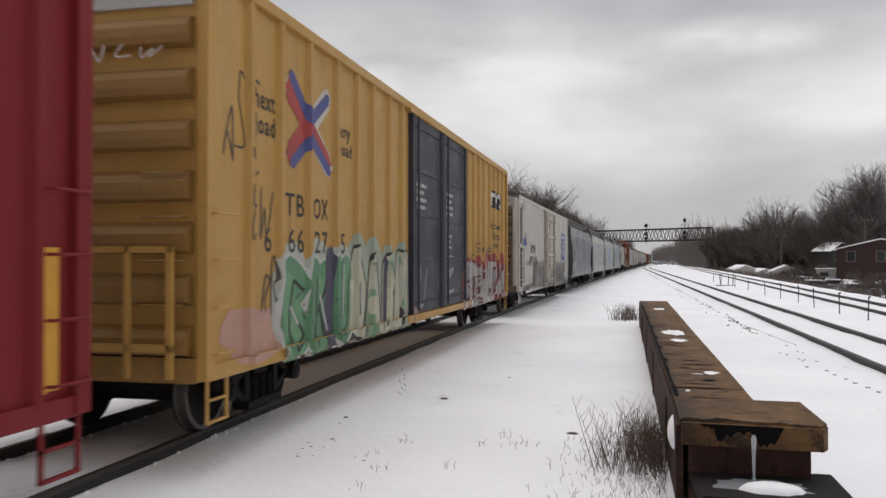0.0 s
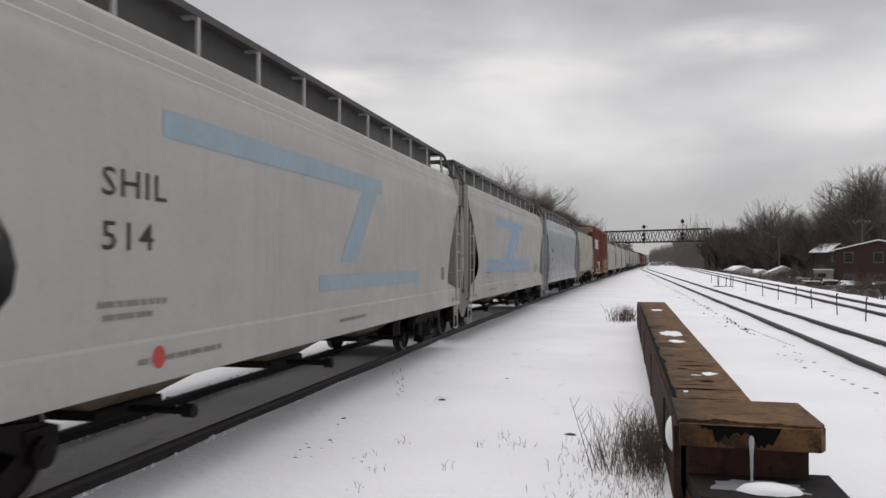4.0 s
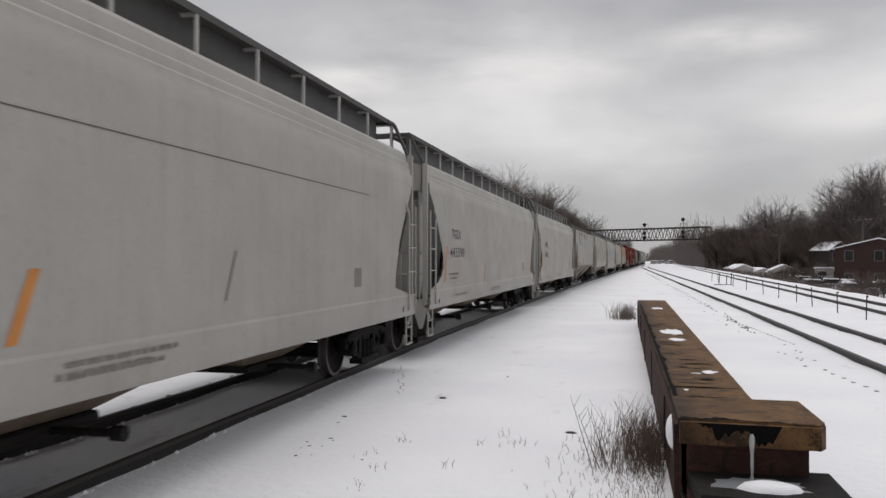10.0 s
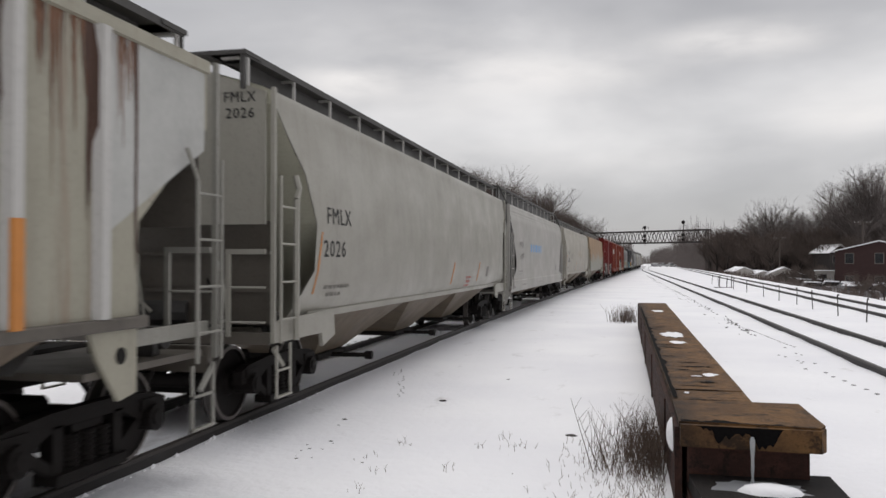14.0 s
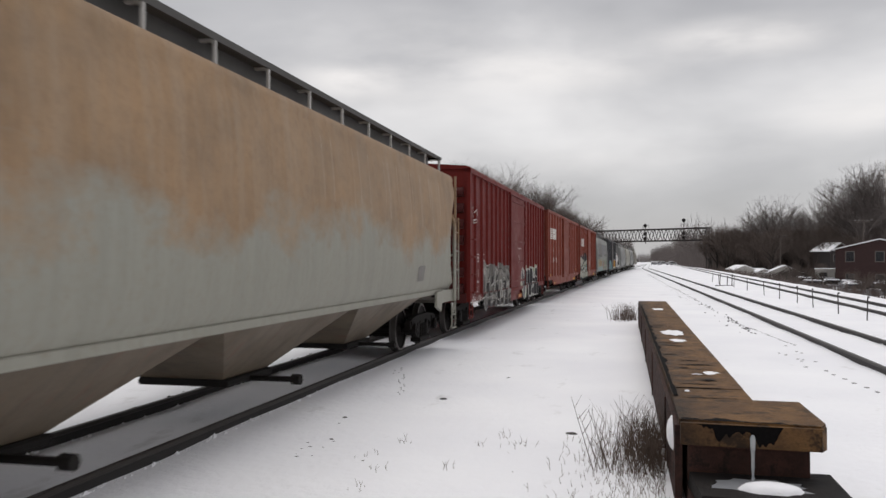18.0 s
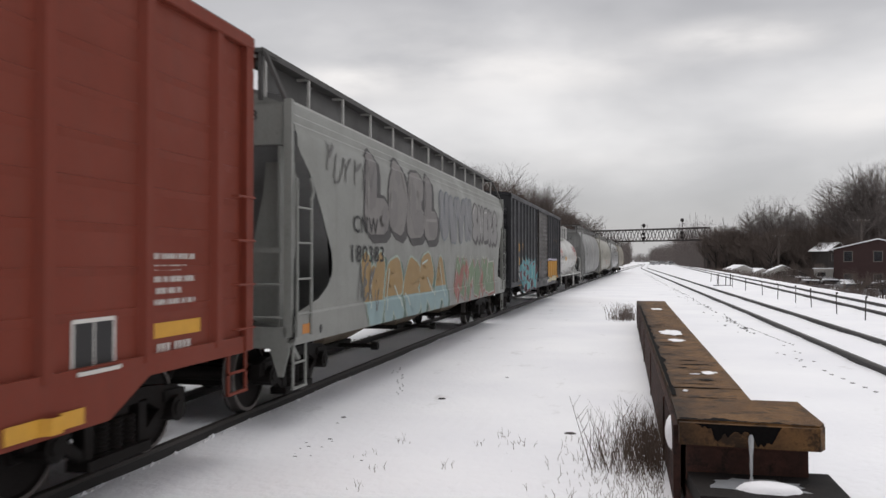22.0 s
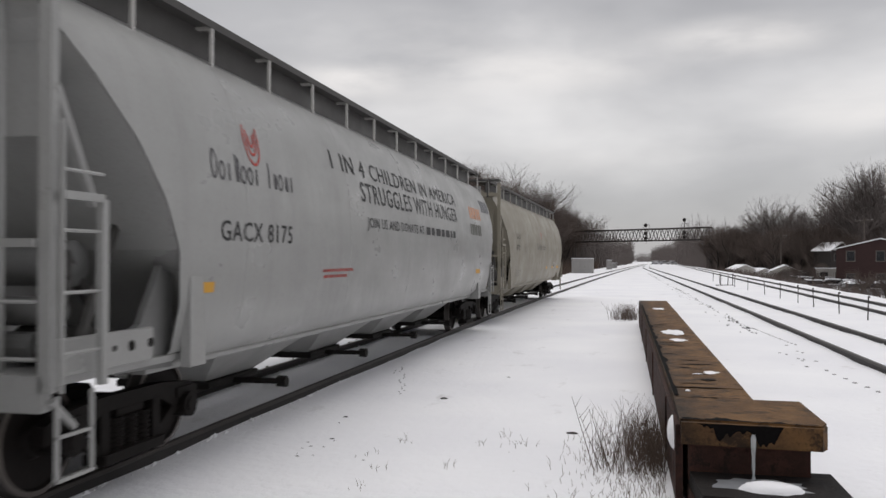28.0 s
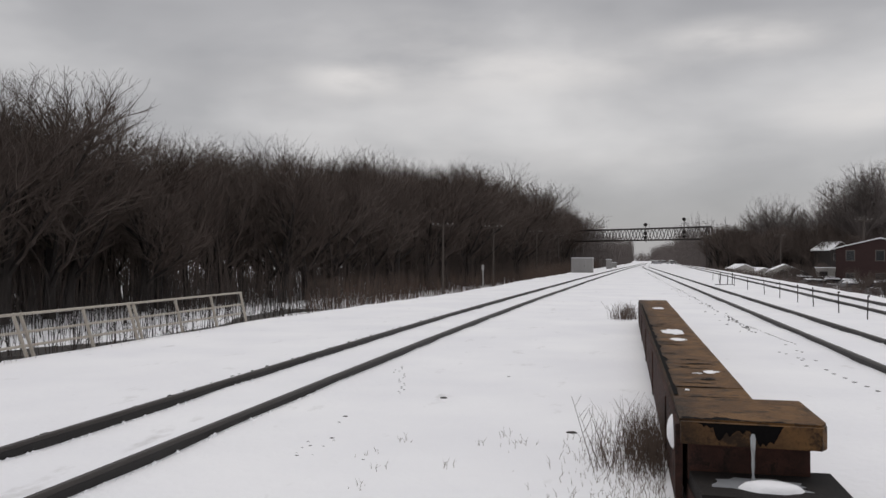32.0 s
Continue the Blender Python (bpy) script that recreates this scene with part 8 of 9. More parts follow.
def limb(g, a, b, r0, r1, n):
    """An open tapered tube, cheap to draw."""
    d = (b - a)
    s = d.orthogonal().normalized()
    t = d.normalized().cross(s)
    o = len(g.v)
    for c, r in ((a, r0), (b, r1)):
        for i in range(n):
            w = 2 * math.pi * i / n
            g.v.append(tuple(c + (s * math.cos(w) + t * math.sin(w)) * r))
    for i in range(n):
        k = (i + 1) % n
        g.f.append((o + i, o + k, o + n + k, o + n + i))
        g.m.append(0)


def grow(rnd, wood, fine, p, d, length, r, depth, top):
    """One ascending branch, bent in steps, with the side branches that fan out from it."""
    steps = (4, 4, 3, 3, 2)[depth]
    seg = length / steps
    for i in range(steps):
        wob = (0.10, 0.28, 0.32, 0.36, 0.4)[depth]
        d = (d + Vector((rnd.uniform(-wob, wob), rnd.uniform(-wob, wob), rnd.uniform(-0.1, 0.2) if depth else 0.0))).normalized()
        q = p + d * seg
        r1 = r * (0.88 if depth < 2 else 0.78)
        limb(wood if depth < 2 else fine, p, q, r, r1, 7 if depth == 0 else 5 if depth == 1 else 3)
        if depth < top and (depth > 0 or i > 0):
            for _ in range(2 if depth < 2 else 1 if rnd.random() < 0.7 else 2):
                out = rnd.uniform(0, 6.283)
                side = Vector((math.cos(out), math.sin(out), rnd.uniform(-0.1, 0.35))) * rnd.uniform(0.6, 1.2)
                nd = (d + side).normalized()
                k = rnd.uniform(0.6, 0.95) if depth == 0 else rnd.uniform(0.45, 0.75)
                grow(rnd, wood, fine, p + (q - p) * rnd.uniform(0.4, 1.0), nd, length * k, r1 * (0.62 if depth else 0.58), depth + 1, top)
        p, r = q, r1
    if depth < top:
        for _ in range(3 if depth < 2 else 2):
            nd = (d + Vector((rnd.uniform(-0.7, 0.7), rnd.uniform(-0.7, 0.7), rnd.uniform(-0.1, 0.25)))).normalized()
            grow(rnd, wood, fine, p, nd, length * (0.75 if depth == 0 else 0.55), r * 0.75, depth + 1, top)


def tree_meshes():
    out = []
    for seed in range(8):
        rnd = random.Random(300 + seed)
        wood, fine = Geo(), Geo()
        grow(rnd, wood, fine, Vector((0, 0, -0.4)), Vector((rnd.uniform(-0.05, 0.05), rnd.uniform(-0.05, 0.05), 1)).normalized(), rnd.uniform(4.2, 5.2), rnd.uniform(0.26, 0.34), 0, 4)
        k = 10.0 / max(v[2] for v in fine.v)
        for g in (wood, fine):
            g.v = [(x * k, y * k, z * k) for x, y, z in g.v]
        a = bpy.data.meshes.new("trunk")
        a.from_pydata(wood.v, [], wood.f)
        a.materials.append(BARK)
        b = bpy.data.meshes.new("crown")
        b.from_pydata(fine.v, [], fine.f)
        b.materials.append(TWIG)
        out.append((a, b))
    return out


TREES = tree_meshes()
# copies of the trees in the haze-paled colour
HAZED_TREES = []
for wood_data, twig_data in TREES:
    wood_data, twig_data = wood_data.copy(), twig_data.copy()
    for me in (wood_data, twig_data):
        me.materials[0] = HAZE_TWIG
    HAZED_TREES.append((wood_data, twig_data))


def plant(x, y, h, k, turn, label, group, grey=False):
    a, b = (HAZED_TREES if grey else TREES)[k % len(TREES)]
    t = tagged(new("bare_tree"), label, "tree", group)
    t.matrix_basis = Matrix.Translation((x, y, ground_z(x, y))) @ Matrix.Rotation(turn, 4, "Z")
    for name, me in (("trunk", a), ("crown", b)):
        o = part(name, me, None, t)
        o.scale = (h / 10, h / 10, h / 10)


def bank_line(y):
    """The crest of the bank, where the brush stands."""
    if y < 48:
        return -31.5
    if y < 95:
        return -31.5 + (y - 48) / 47 * 17.0
    return -14.5 + smooth_bend(y) * 0.9


def woods_edge(y):
    """The front row of the tall trees."""
    if y < 48:
        return -31.5
    if y < 95:
        return -31.5 + (y - 48) / 47 * 9.0
    if y < 140:
        return -22.5 + (y - 95) / 45 * 5.0
    return -17.5 + 0.028 * (y - 140)


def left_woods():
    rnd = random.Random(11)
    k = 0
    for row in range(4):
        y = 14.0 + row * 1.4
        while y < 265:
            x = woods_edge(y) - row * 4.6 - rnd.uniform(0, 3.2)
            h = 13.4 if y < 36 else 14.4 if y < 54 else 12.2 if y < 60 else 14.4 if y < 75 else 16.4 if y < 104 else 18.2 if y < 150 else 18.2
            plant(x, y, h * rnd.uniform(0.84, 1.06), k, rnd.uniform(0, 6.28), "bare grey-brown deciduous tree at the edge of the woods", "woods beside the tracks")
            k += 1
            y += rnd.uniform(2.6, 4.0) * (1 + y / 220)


def right_woods():
    rnd = random.Random(12)
    # the trees that stand out against the sky, and the darker ranks between them
    tall = ((35.6, 202.6, 17.2), (34.4, 212.5, 15.7), (32.3, 227.4, 14.6), (29.7, 237.1, 12.3), (40.1, 208.7, 15.4), (39.3, 188.0, 12.8), (45.5, 204.8, 15.7), (41.7, 178.3, 16.4), (48.1, 195.1, 17.0), (42.9, 163.2, 18.6), (48.0, 174.6, 20.6), (47.3, 164.2, 20.2), (52.2, 206.3, 19.3), (42.9, 214.4, 13.5))
    for i, (x, y, h) in enumerate(tall):
        plant(x, y, h * 1.13, i * 3 + 1, 0.7 * i, "spreading bare tree behind the houses, paled for haze", "trees behind the houses", True)
    for i in range(72):
        s = (i * 0.618034) % 1
        x = 55 - 36 * s + rnd.uniform(-2, 4)
        y = 158 + 8 * s + rnd.uniform(-4, 26)
        plant(x, y, rnd.uniform(0.8, 1.12) * (12.4 if s < 0.3 else 10.6), i * 3 + 2, rnd.uniform(0, 6.28), "bare grey deciduous tree behind the houses", "trees behind the houses")
    # low bare shrubs and saplings in front of the houses
    for i in range(30):
        y = rnd.uniform(112, 146)
        x = 17.5 + 0.033 * y + rnd.uniform(0, 12)
        plant(x, y, rnd.uniform(1.8, 3.6), i * 2 + 1, rnd.uniform(0, 6.28), "low bare shrub in front of the houses", "shrubs beyond the tracks")
    for i in range(9):
        y = rnd.uniform(72, 99)
        plant(15.6 + 0.06 * y + rnd.uniform(0, 9), y, rnd.uniform(1.4, 3.4), i * 3, rnd.uniform(0, 6.28), "low bare shrub in front of the houses", "shrubs beyond the tracks")


def stems(name, label, spots, seed, lo, hi, mat, r=0.035):
    """A thicket of thin leaning stems with a few side shoots."""
    rnd = random.Random(seed)
    g = Geo()
    for x, y in spots:
        h = rnd.uniform(lo, hi)
        z = ground_z(x, y) - 0.1
        p = Vector((x, y, z))
        q = p + Vector((rnd.uniform(-0.16, 0.16) * h, rnd.uniform(-0.16, 0.16) * h, h))
        limb(g, p, q, r * rnd.uniform(0.6, 1.5), r * 0.2, 3)
        for _ in range(3):
            a = p + (q - p) * rnd.uniform(0.25, 0.85)
            b = a + Vector((rnd.uniform(-0.4, 0.4), rnd.uniform(-0.4, 0.4), rnd.uniform(0.1, 0.45))) * h * 0.55
            limb(g, a, b, r * 0.5, r * 0.12, 3)
    me = bpy.data.meshes.new(name)
    me.from_pydata(g.v, [], g.f)
    me.materials.append(mat)
    tagged(new(name, me), label, "thicket", kind="stuff")


def thickets():
    rnd = random.Random(21)
    spots = []
    for _ in range(14000):
        y = rnd.uniform(0, 1) ** 0.8 * 255 + 6
        x = woods_edge(y) - (5.0 if y < 52 else -1.5) - rnd.uniform(0, 1) ** 1.2 * 26
        spots.append((x, y))
    stems("undergrowth", "tangled bare undergrowth of the winter woods", spots, 22, 1.5, 7.5, TWIG, 0.03)
    spots = []
    for _ in range(3200):
        y = rnd.uniform(52, 210)
        x = bank_line(y) + 2.2 - abs(rnd.gauss(0, 2.4)) + max(0.0, (78 - y) * 0.32)
        spots.append((x, y))
    stems("brush", "reddish-brown brush along the top of the bank", spots, 23, 0.7, 3.0, BRUSH, 0.022)
    for _ in range(3600):
        y = rnd.uniform(12, 60)
        spots.append((woods_edge(y) - 3 - rnd.uniform(0, 30), y))
    stems("deep_woods", "dense bare stems deep in the winter woods", spots[-3600:], 28, 5.0, 12.0, TWIG, 0.042)
    spots = []
    for _ in range(1500):
        y = rnd.uniform(14, 54)
        x = -14.5 - rnd.uniform(0, 1) ** 0.7 * 24
        spots.append((x, y))
    stems("saplings", "thin dark saplings on the snowy ground behind the railing", spots, 27, 0.5, 3.6, BARK, 0.02)
    # the woods further off, beyond the signal bridge and behind the houses
    spots = []
    for _ in range(6500):
        y = rnd.uniform(222, 900)
        x = left_line(y) - 9.0 - rnd.uniform(0, 1) ** 1.5 * 55
        spots.append((x, y))
    for _ in range(6500):
        y = rnd.uniform(215, 900)
        x = left_line(y) + 14.0 + max(0, 60 - (y - 215)) * 0.05 + rnd.uniform(0, 1) ** 1.5 * 60
        spots.append((x, y))
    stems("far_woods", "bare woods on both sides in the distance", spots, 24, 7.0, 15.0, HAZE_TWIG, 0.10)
    spots = []
    for _ in range(9500):
        s = rnd.random()
        spots.append((52 - 34 * s + rnd.uniform(0, 12), 166 + 10 * s + rnd.uniform(0, 34)))
    stems("back_woods", "dark band of bare trees behind the houses", spots, 25, 2.5, 9.0, TWIG, 0.045)
    spots = []
    for _ in range(3000):
        y = rnd.uniform(26, 200)
        spots.append((side_line(y) + 2.9 + abs(rnd.gauss(0, 1.1)), y))
    stems("bank_brush", "low brown brush along the outer track", spots, 26, 0.3, 1.1, TWIG, 0.014)
    spots = [(16.5 + 0.033 * y + rnd.uniform(0, 14), y) for y in [rnd.uniform(108, 146) for _ in range(1100)]]
    stems("yard_brush", "tangled dark brush in the yards below the houses", spots, 29, 0.5, 2.4, BARK, 0.03)
    spots = [(rnd.uniform(-40, 80), rnd.uniform(740, 900)) for _ in range(900)]
    stems("horizon_woods", "low woods where the tracks vanish, paled for haze", spots, 30, 4.0, 9.0, HAZE_TWIG, 0.2)


left_woods()
right_woods()
thickets()

# ---------------------------------------------------------------- fence, posts, poles, signal bridge
PALE = paint("weathered_pale_fence", (176, 168, 156), dirt=0.7, rust=0.1)
IRON = plain("dark_iron", (56, 50, 48), 0.7, 0.5, 4)
POLE = plain("weathered_pole_wood", (76, 68, 63), 0.9, 0.5, 4)
CABINET = paint("cabinet_grey", (158, 156, 154), dirt=0.4)
LENS = plain("signal_lens", (40, 40, 42), 0.2, 0.1, 5)


def railing():
    t = thing("guard_railing", "weathered pale railing with leaning posts beside the woods", "railing")
    x = -12.1
    for z0, z1 in ((0.76, 0.83), (0.39, 0.45), (0.10, 0.16)):
        g = Geo()
        g.tube((x, 4.0, z0 - 0.03), (x, 24.4, z1), 0.030, n=8)
        part("rail", g, PALE, t)
    for y in (6.4, 8.6, 10.4, 10.6, 12.5, 14.3, 14.5, 16.47, 18.23, 18.44, 20.4, 22.38, 24.33):
        g = Geo()
        g.tube((x + 0.03, y + 0.75, -0.95), (x + 0.01, y - 0.01, 0.80 + 0.0025 * (y - 12)), 0.040, n=6)
        part("post", g, PALE, t)


def marker_posts():
    g = Geo()
    g.tube((0, 0, -0.3), (0.015, 0.03, 0.80), 0.022, n=6)
    g.box(-0.025, 0.03, -0.025, 0.03, 0.76, 0.82)
    me = g.data("steel_post", IRON)
    for i, y in enumerate((27.0, 30.0, 33.4, 37.9, 41.5, 45.6, 50.7, 57.7, 63.8, 74.0, 80.0)):
        o = new("steel_post", me)
        o.location = (7.9 + 0.05 * math.sin(i * 2.1), y, SNOW_Z)
        o.rotation_euler = (0.05 * math.sin(i * 1.7), 0.06 * math.sin(i * 2.9), i)
        tagged(o, "thin dark steel post standing in snow between tracks", "post", "posts between the tracks")
    t = thing("track_stand", "small dark steel stand between the tracks", "stand", at=(7.7, 67.5, SNOW_Z))
    for x, h in ((-0.45, 0.95), (0.1, 0.8), (0.45, 0.95)):
        g = Geo()
        g.tube((x, 0, 0), (x + 0.05, 0.1, h), 0.035, n=6)
        part("leg", g, IRON, t)
    g = Geo()
    g.box(-0.8, 0.6, -0.25, 0.25, -0.05, 0.06)
    part("foot_plate", g, IRON, t)


def utility_poles():
    for x, y, h in ((-16.5, 74, 7.2), (-14.8, 93, 7.6), (-13.6, 128, 8.2), (-12.6, 158, 8.4), (28.7, 110, 8.8), (26.0, 150, 8.0)):
        z = ground_z(x, y)
        t = thing("utility_pole", "weathered wooden utility pole with a crossarm", "utility pole", "poles beside the line", at=(x, y, z))
        g = Geo()
        g.tube((0, 0, -0.4), (0.05, 0, h), 0.14, 0.09, n=8)
        part("pole", g, POLE, t)
        g = Geo()
        g.box(-1.0, 1.05, -0.06, 0.06, h - 0.35, h - 0.22)
        arm = part("crossarm", g, POLE, t)
        for dx in (-0.9, -0.45, 0.5, 0.95):
            g = Geo()
            g.lathe([(h - 0.22, 0.03), (h - 0.14, 0.05), (h - 0.08, 0.04), (h - 0.06, 0.0)], "z", 8, (dx, 0, 0))
            part("insulator", g, CABINET, arm)
    t = thing("mile_marker", "short pale marker post at the edge of the snow", "marker post", at=(-11.0, 64.0, ground_z(-11.0, 64)))
    g = Geo()
    g.tube((0, 0, -0.3), (0, 0, 2.1), 0.045, n=6)
    part("post", g, CABINET, t)
    g = Geo()
    g.box(-0.10, 0.10, -0.09, -0.06, 1.75, 2.15)
    part("plate", g, CABINET, t)


def signal_bridge():
    # built square on round its own middle, then set askew across the tracks
    y, x0, x1, zb, zt = 0.0, -18.6, 18.6, 6.25, 8.9
    askew = Matrix.Translation((2.5, 197.0, 0)) @ Matrix.Rotation(-0.60, 4, "Z")
    t = thing("signal_bridge", "dark iron lattice signal bridge across all tracks", "signal bridge")
    t.matrix_basis = askew
    for x in (x0, x1):
        for dy in (-0.6, 0.6):
            for dx in (-0.3, 0.3):
                g = Geo()
                g.box(x + dx - 0.07, x + dx + 0.07, y + dy - 0.07, y + dy + 0.07, SNOW_Z - 2.0, zt)
                part("leg", g, IRON, t)
        for i in range(8):
            z = 0.0 + i * 0.85
            g = Geo()
            g.tube((x - 0.3, y - 0.6, z), (x + 0.3, y - 0.6, z + 0.85), 0.04, n=4)
            g.tube((x + 0.3, y - 0.6, z), (x + 0.3, y + 0.6, z), 0.04, n=4)
            part("lacing", g, IRON, t)
    for dy in (-0.6, 0.6):
        for z in (zb, zt):
            g = Geo()
            g.box(x0 - 0.3, x1 + 0.3, y + dy - 0.12, y + dy + 0.12, z - 0.16, z + 0.16)
            part("chord", g, IRON, t)
    n = 20
    for i in range(n):
        a, b = x0 + (x1 - x0) * i / n, x0 + (x1 - x0) * (i + 1) / n
        for dy in (-0.6, 0.6):
            g = Geo()
            m = (a + b) / 2
            g.tube((a, y + dy, zb), (m, y + dy, zt), 0.085, n=4)
            g.tube((m, y + dy, zt), (b, y + dy, zb), 0.085, n=4)
            part("diagonal", g, IRON, t)
    g = Geo()
    g.box(x0, x1, y - 0.35, y + 0.35, zt + 0.1, zt + 0.16)
    part("catwalk", g, IRON, t)
    for x, lift in ((3.1, 0.0), (13.0, 0.9)):
        s = thing("railway_signal", "dark railway signal with round hoods on the bridge", "signal", "signals on the bridge")
        s.matrix_basis = askew
        g = Geo()
        g.tube((x, y - 0.75, zb - 0.6), (x, y - 0.75, zt + 1.1 + lift), 0.07, n=6)
        part("mast", g, IRON, s)
        for z in (zb + 0.6, zb + 1.6, zt + 0.9 + lift):
            g = Geo()
            g.lathe([(y - 0.95, 0.0), (y - 0.95, 0.42), (y - 0.85, 0.45), (y - 0.8, 0.3)], "y", 16, (x, 0, z))
            part("target", g, IRON, s)
            g = Geo()
            g.lathe([(y - 1.25, 0.13), (y - 0.95, 0.14)], "y", 10, (x, 0, z))
            part("hood", g, LENS, s)
        g = Geo()
        for dx in (-0.8, 0.8):
            g.tube((x + dx, y - 0.6, zt), (x + dx, y - 0.6, zt + 1.0), 0.035, n=4)
        g.tube((x - 0.8, y - 0.6, zt + 1.0), (x + 0.8, y - 0.6, zt + 1.0), 0.035, n=4)
        part("guard_rail", g, IRON, s)


def cabinets():
    for x, y, w, d, h, label in ((-6.3, 125.0, 3.2, 2.2, 2.15, "grey steel signal house beside the track"), (-3.3, 172, 1.1, 1.0, 1.9, "small grey relay cabinet beside the track"), (-3.0, 200, 2.0, 1.2, 1.2, "low grey box beside the track")):
        t = thing("signal_cabinet", label, "cabinet", "cabinets beside the track", at=(x, y, ground_z(x, y)))
        g = Geo()
        g.box(-w / 2, w / 2, -d / 2, d / 2, -0.1, h, c=0.03)
        part("body", g, CABINET, t)
        g = Geo()
        g.prism([(-w / 2 - 0.08, h), (w / 2 + 0.08, h), (w / 2 + 0.02, h + 0.1), (-w / 2 - 0.02, h + 0.1)], -d / 2 - 0.08, d / 2 + 0.08)
        part("roof", g, SNOW, t, "snow-covered flat roof")
        g = Geo()
        g.box(-0.45, 0.45, -d / 2 - 0.03, -d / 2 + 0.01, 0.1, h - 0.25)
        dd = part("door", g, CABINET, t)
        g = Geo()
        g.box(0.32, 0.38, -d / 2 - 0.06, -d / 2 - 0.02, h * 0.45, h * 0.45 + 0.12)
        part("handle", g, IRON, dd)


# ---------------------------------------------------------------- houses and parked cars beyond the tracks
BRICK = plain("red_brick_wall", (54, 35, 33), 0.9, 0.5, 3.0, bump=0.3)
SIDING = paint("pale_siding", (176, 172, 166), dirt=0.5)
GLASS = plain("dark_window_glass", (26, 28, 32), 0.12, 0.2, 3)
TRIM = plain("window_trim", (110, 104, 98), 0.7, 0.3, 5)
DARK_WALL = plain("dark_house_wall", (46, 41, 39), 0.9, 0.4, 3)
ROOFING = plain("dark_shingles", (72, 66, 64), 0.9, 0.4, 4)


def house(x, y, w, d, h, rise, wall, label, turn=0.0, storeys=2, cols=4, flat=False, snow=True):
    t = thing("house", label, "house", "houses beyond the tracks", at=(x, y, ground_z(x, y) - 0.1))
    t.rotation_euler = (0, 0, turn)
    g = Geo()
    if flat:
        g.box(-w / 2, w / 2, -d / 2, d / 2, 0, h)
    else:
        g.prism([(-w / 2, 0), (w / 2, 0), (w / 2, h), (0, h + rise), (-w / 2, h)], -d / 2, d / 2)
    part("wall", g, wall, t)
    g = Geo()
    if flat:
        g.box(-w / 2 - 0.15, w / 2 + 0.15, -d / 2 - 0.15, d / 2 + 0.15, h, h + 0.06)
    else:
        k = 0.4
        for s in (-1, 1):
            g.prism([(s * (w / 2 + k), h - k * rise / (w / 2)), (0, h + rise), (0, h + rise + 0.13), (s * (w / 2 + k), h - k * rise / (w / 2) + 0.11)], -d / 2 - 0.3, d / 2 + 0.3)
    part("roof", g, SNOW if snow else ROOFING, t, "roof under snow" if snow else "")
    for j in range(storeys):
        for i in range(cols):
            cx = -w / 2 + w * (i + 0.5) / cols
            z = 0.9 + j * 2.7
            if z + 1.3 > h + (0 if flat else rise * 0.3):
                continue
            g = Geo()
            g.box(cx - 0.5, cx + 0.5, -d / 2 - 0.05, -d / 2 + 0.03, z, z + 1.3)
            wdw = part("window", g, TRIM, t)
            g = Geo()
            g.box(cx - 0.43, cx + 0.43, -d / 2 - 0.07, -d / 2 - 0.045, z + 0.07, z + 1.23)
            part("pane", g, GLASS, wdw)
    return t


def parked_car(x, y, turn, rgb, label):
    t = thing("parked_car", label, "car", "parked cars", at=(x, y, ground_z(x, y)))
    t.rotation_euler = (0, 0, turn)
    pm = plain("car_paint", rgb, 0.3, 0.15, 2)
    g = Geo()
    g.prism([(-2.2, 0.28), (2.2, 0.28), (2.25, 0.62), (2.05, 0.82), (1.15, 0.92), (-1.5, 0.95), (-2.15, 0.88), (-2.25, 0.6)], -0.86, 0.86, axis="y")
    part("body", g, pm, t)
    g = Geo()
    g.prism([(-1.55, 0.93), (1.12, 0.90), (0.45, 1.38), (-0.95, 1.42)], -0.72, 0.72, axis="y")
    part("glasshouse", g, GLASS, t)
    g = Geo()
    g.prism([(-1.0, 1.40), (0.5, 1.37), (0.42, 1.50), (-0.9, 1.54)], -0.74, 0.74, axis="y")
    g.prism([(1.1, 0.90), (2.05, 0.82), (2.0, 0.94), (1.15, 1.0)], -0.78, 0.78, axis="y")
    part("snow_cover", g, SNOW, t, "layer of snow on roof and hood")
    for sx in (-1.35, 1.38):
        for sy in (-0.80, 0.80):
            g = Geo()
            g.lathe([(sy - 0.1, 0.1), (sy - 0.1, 0.30), (sy + 0.1, 0.30), (sy + 0.1, 0.1)], "y", 16, (sx, 0, 0.31))
            part("wheel", g, IRON, t)


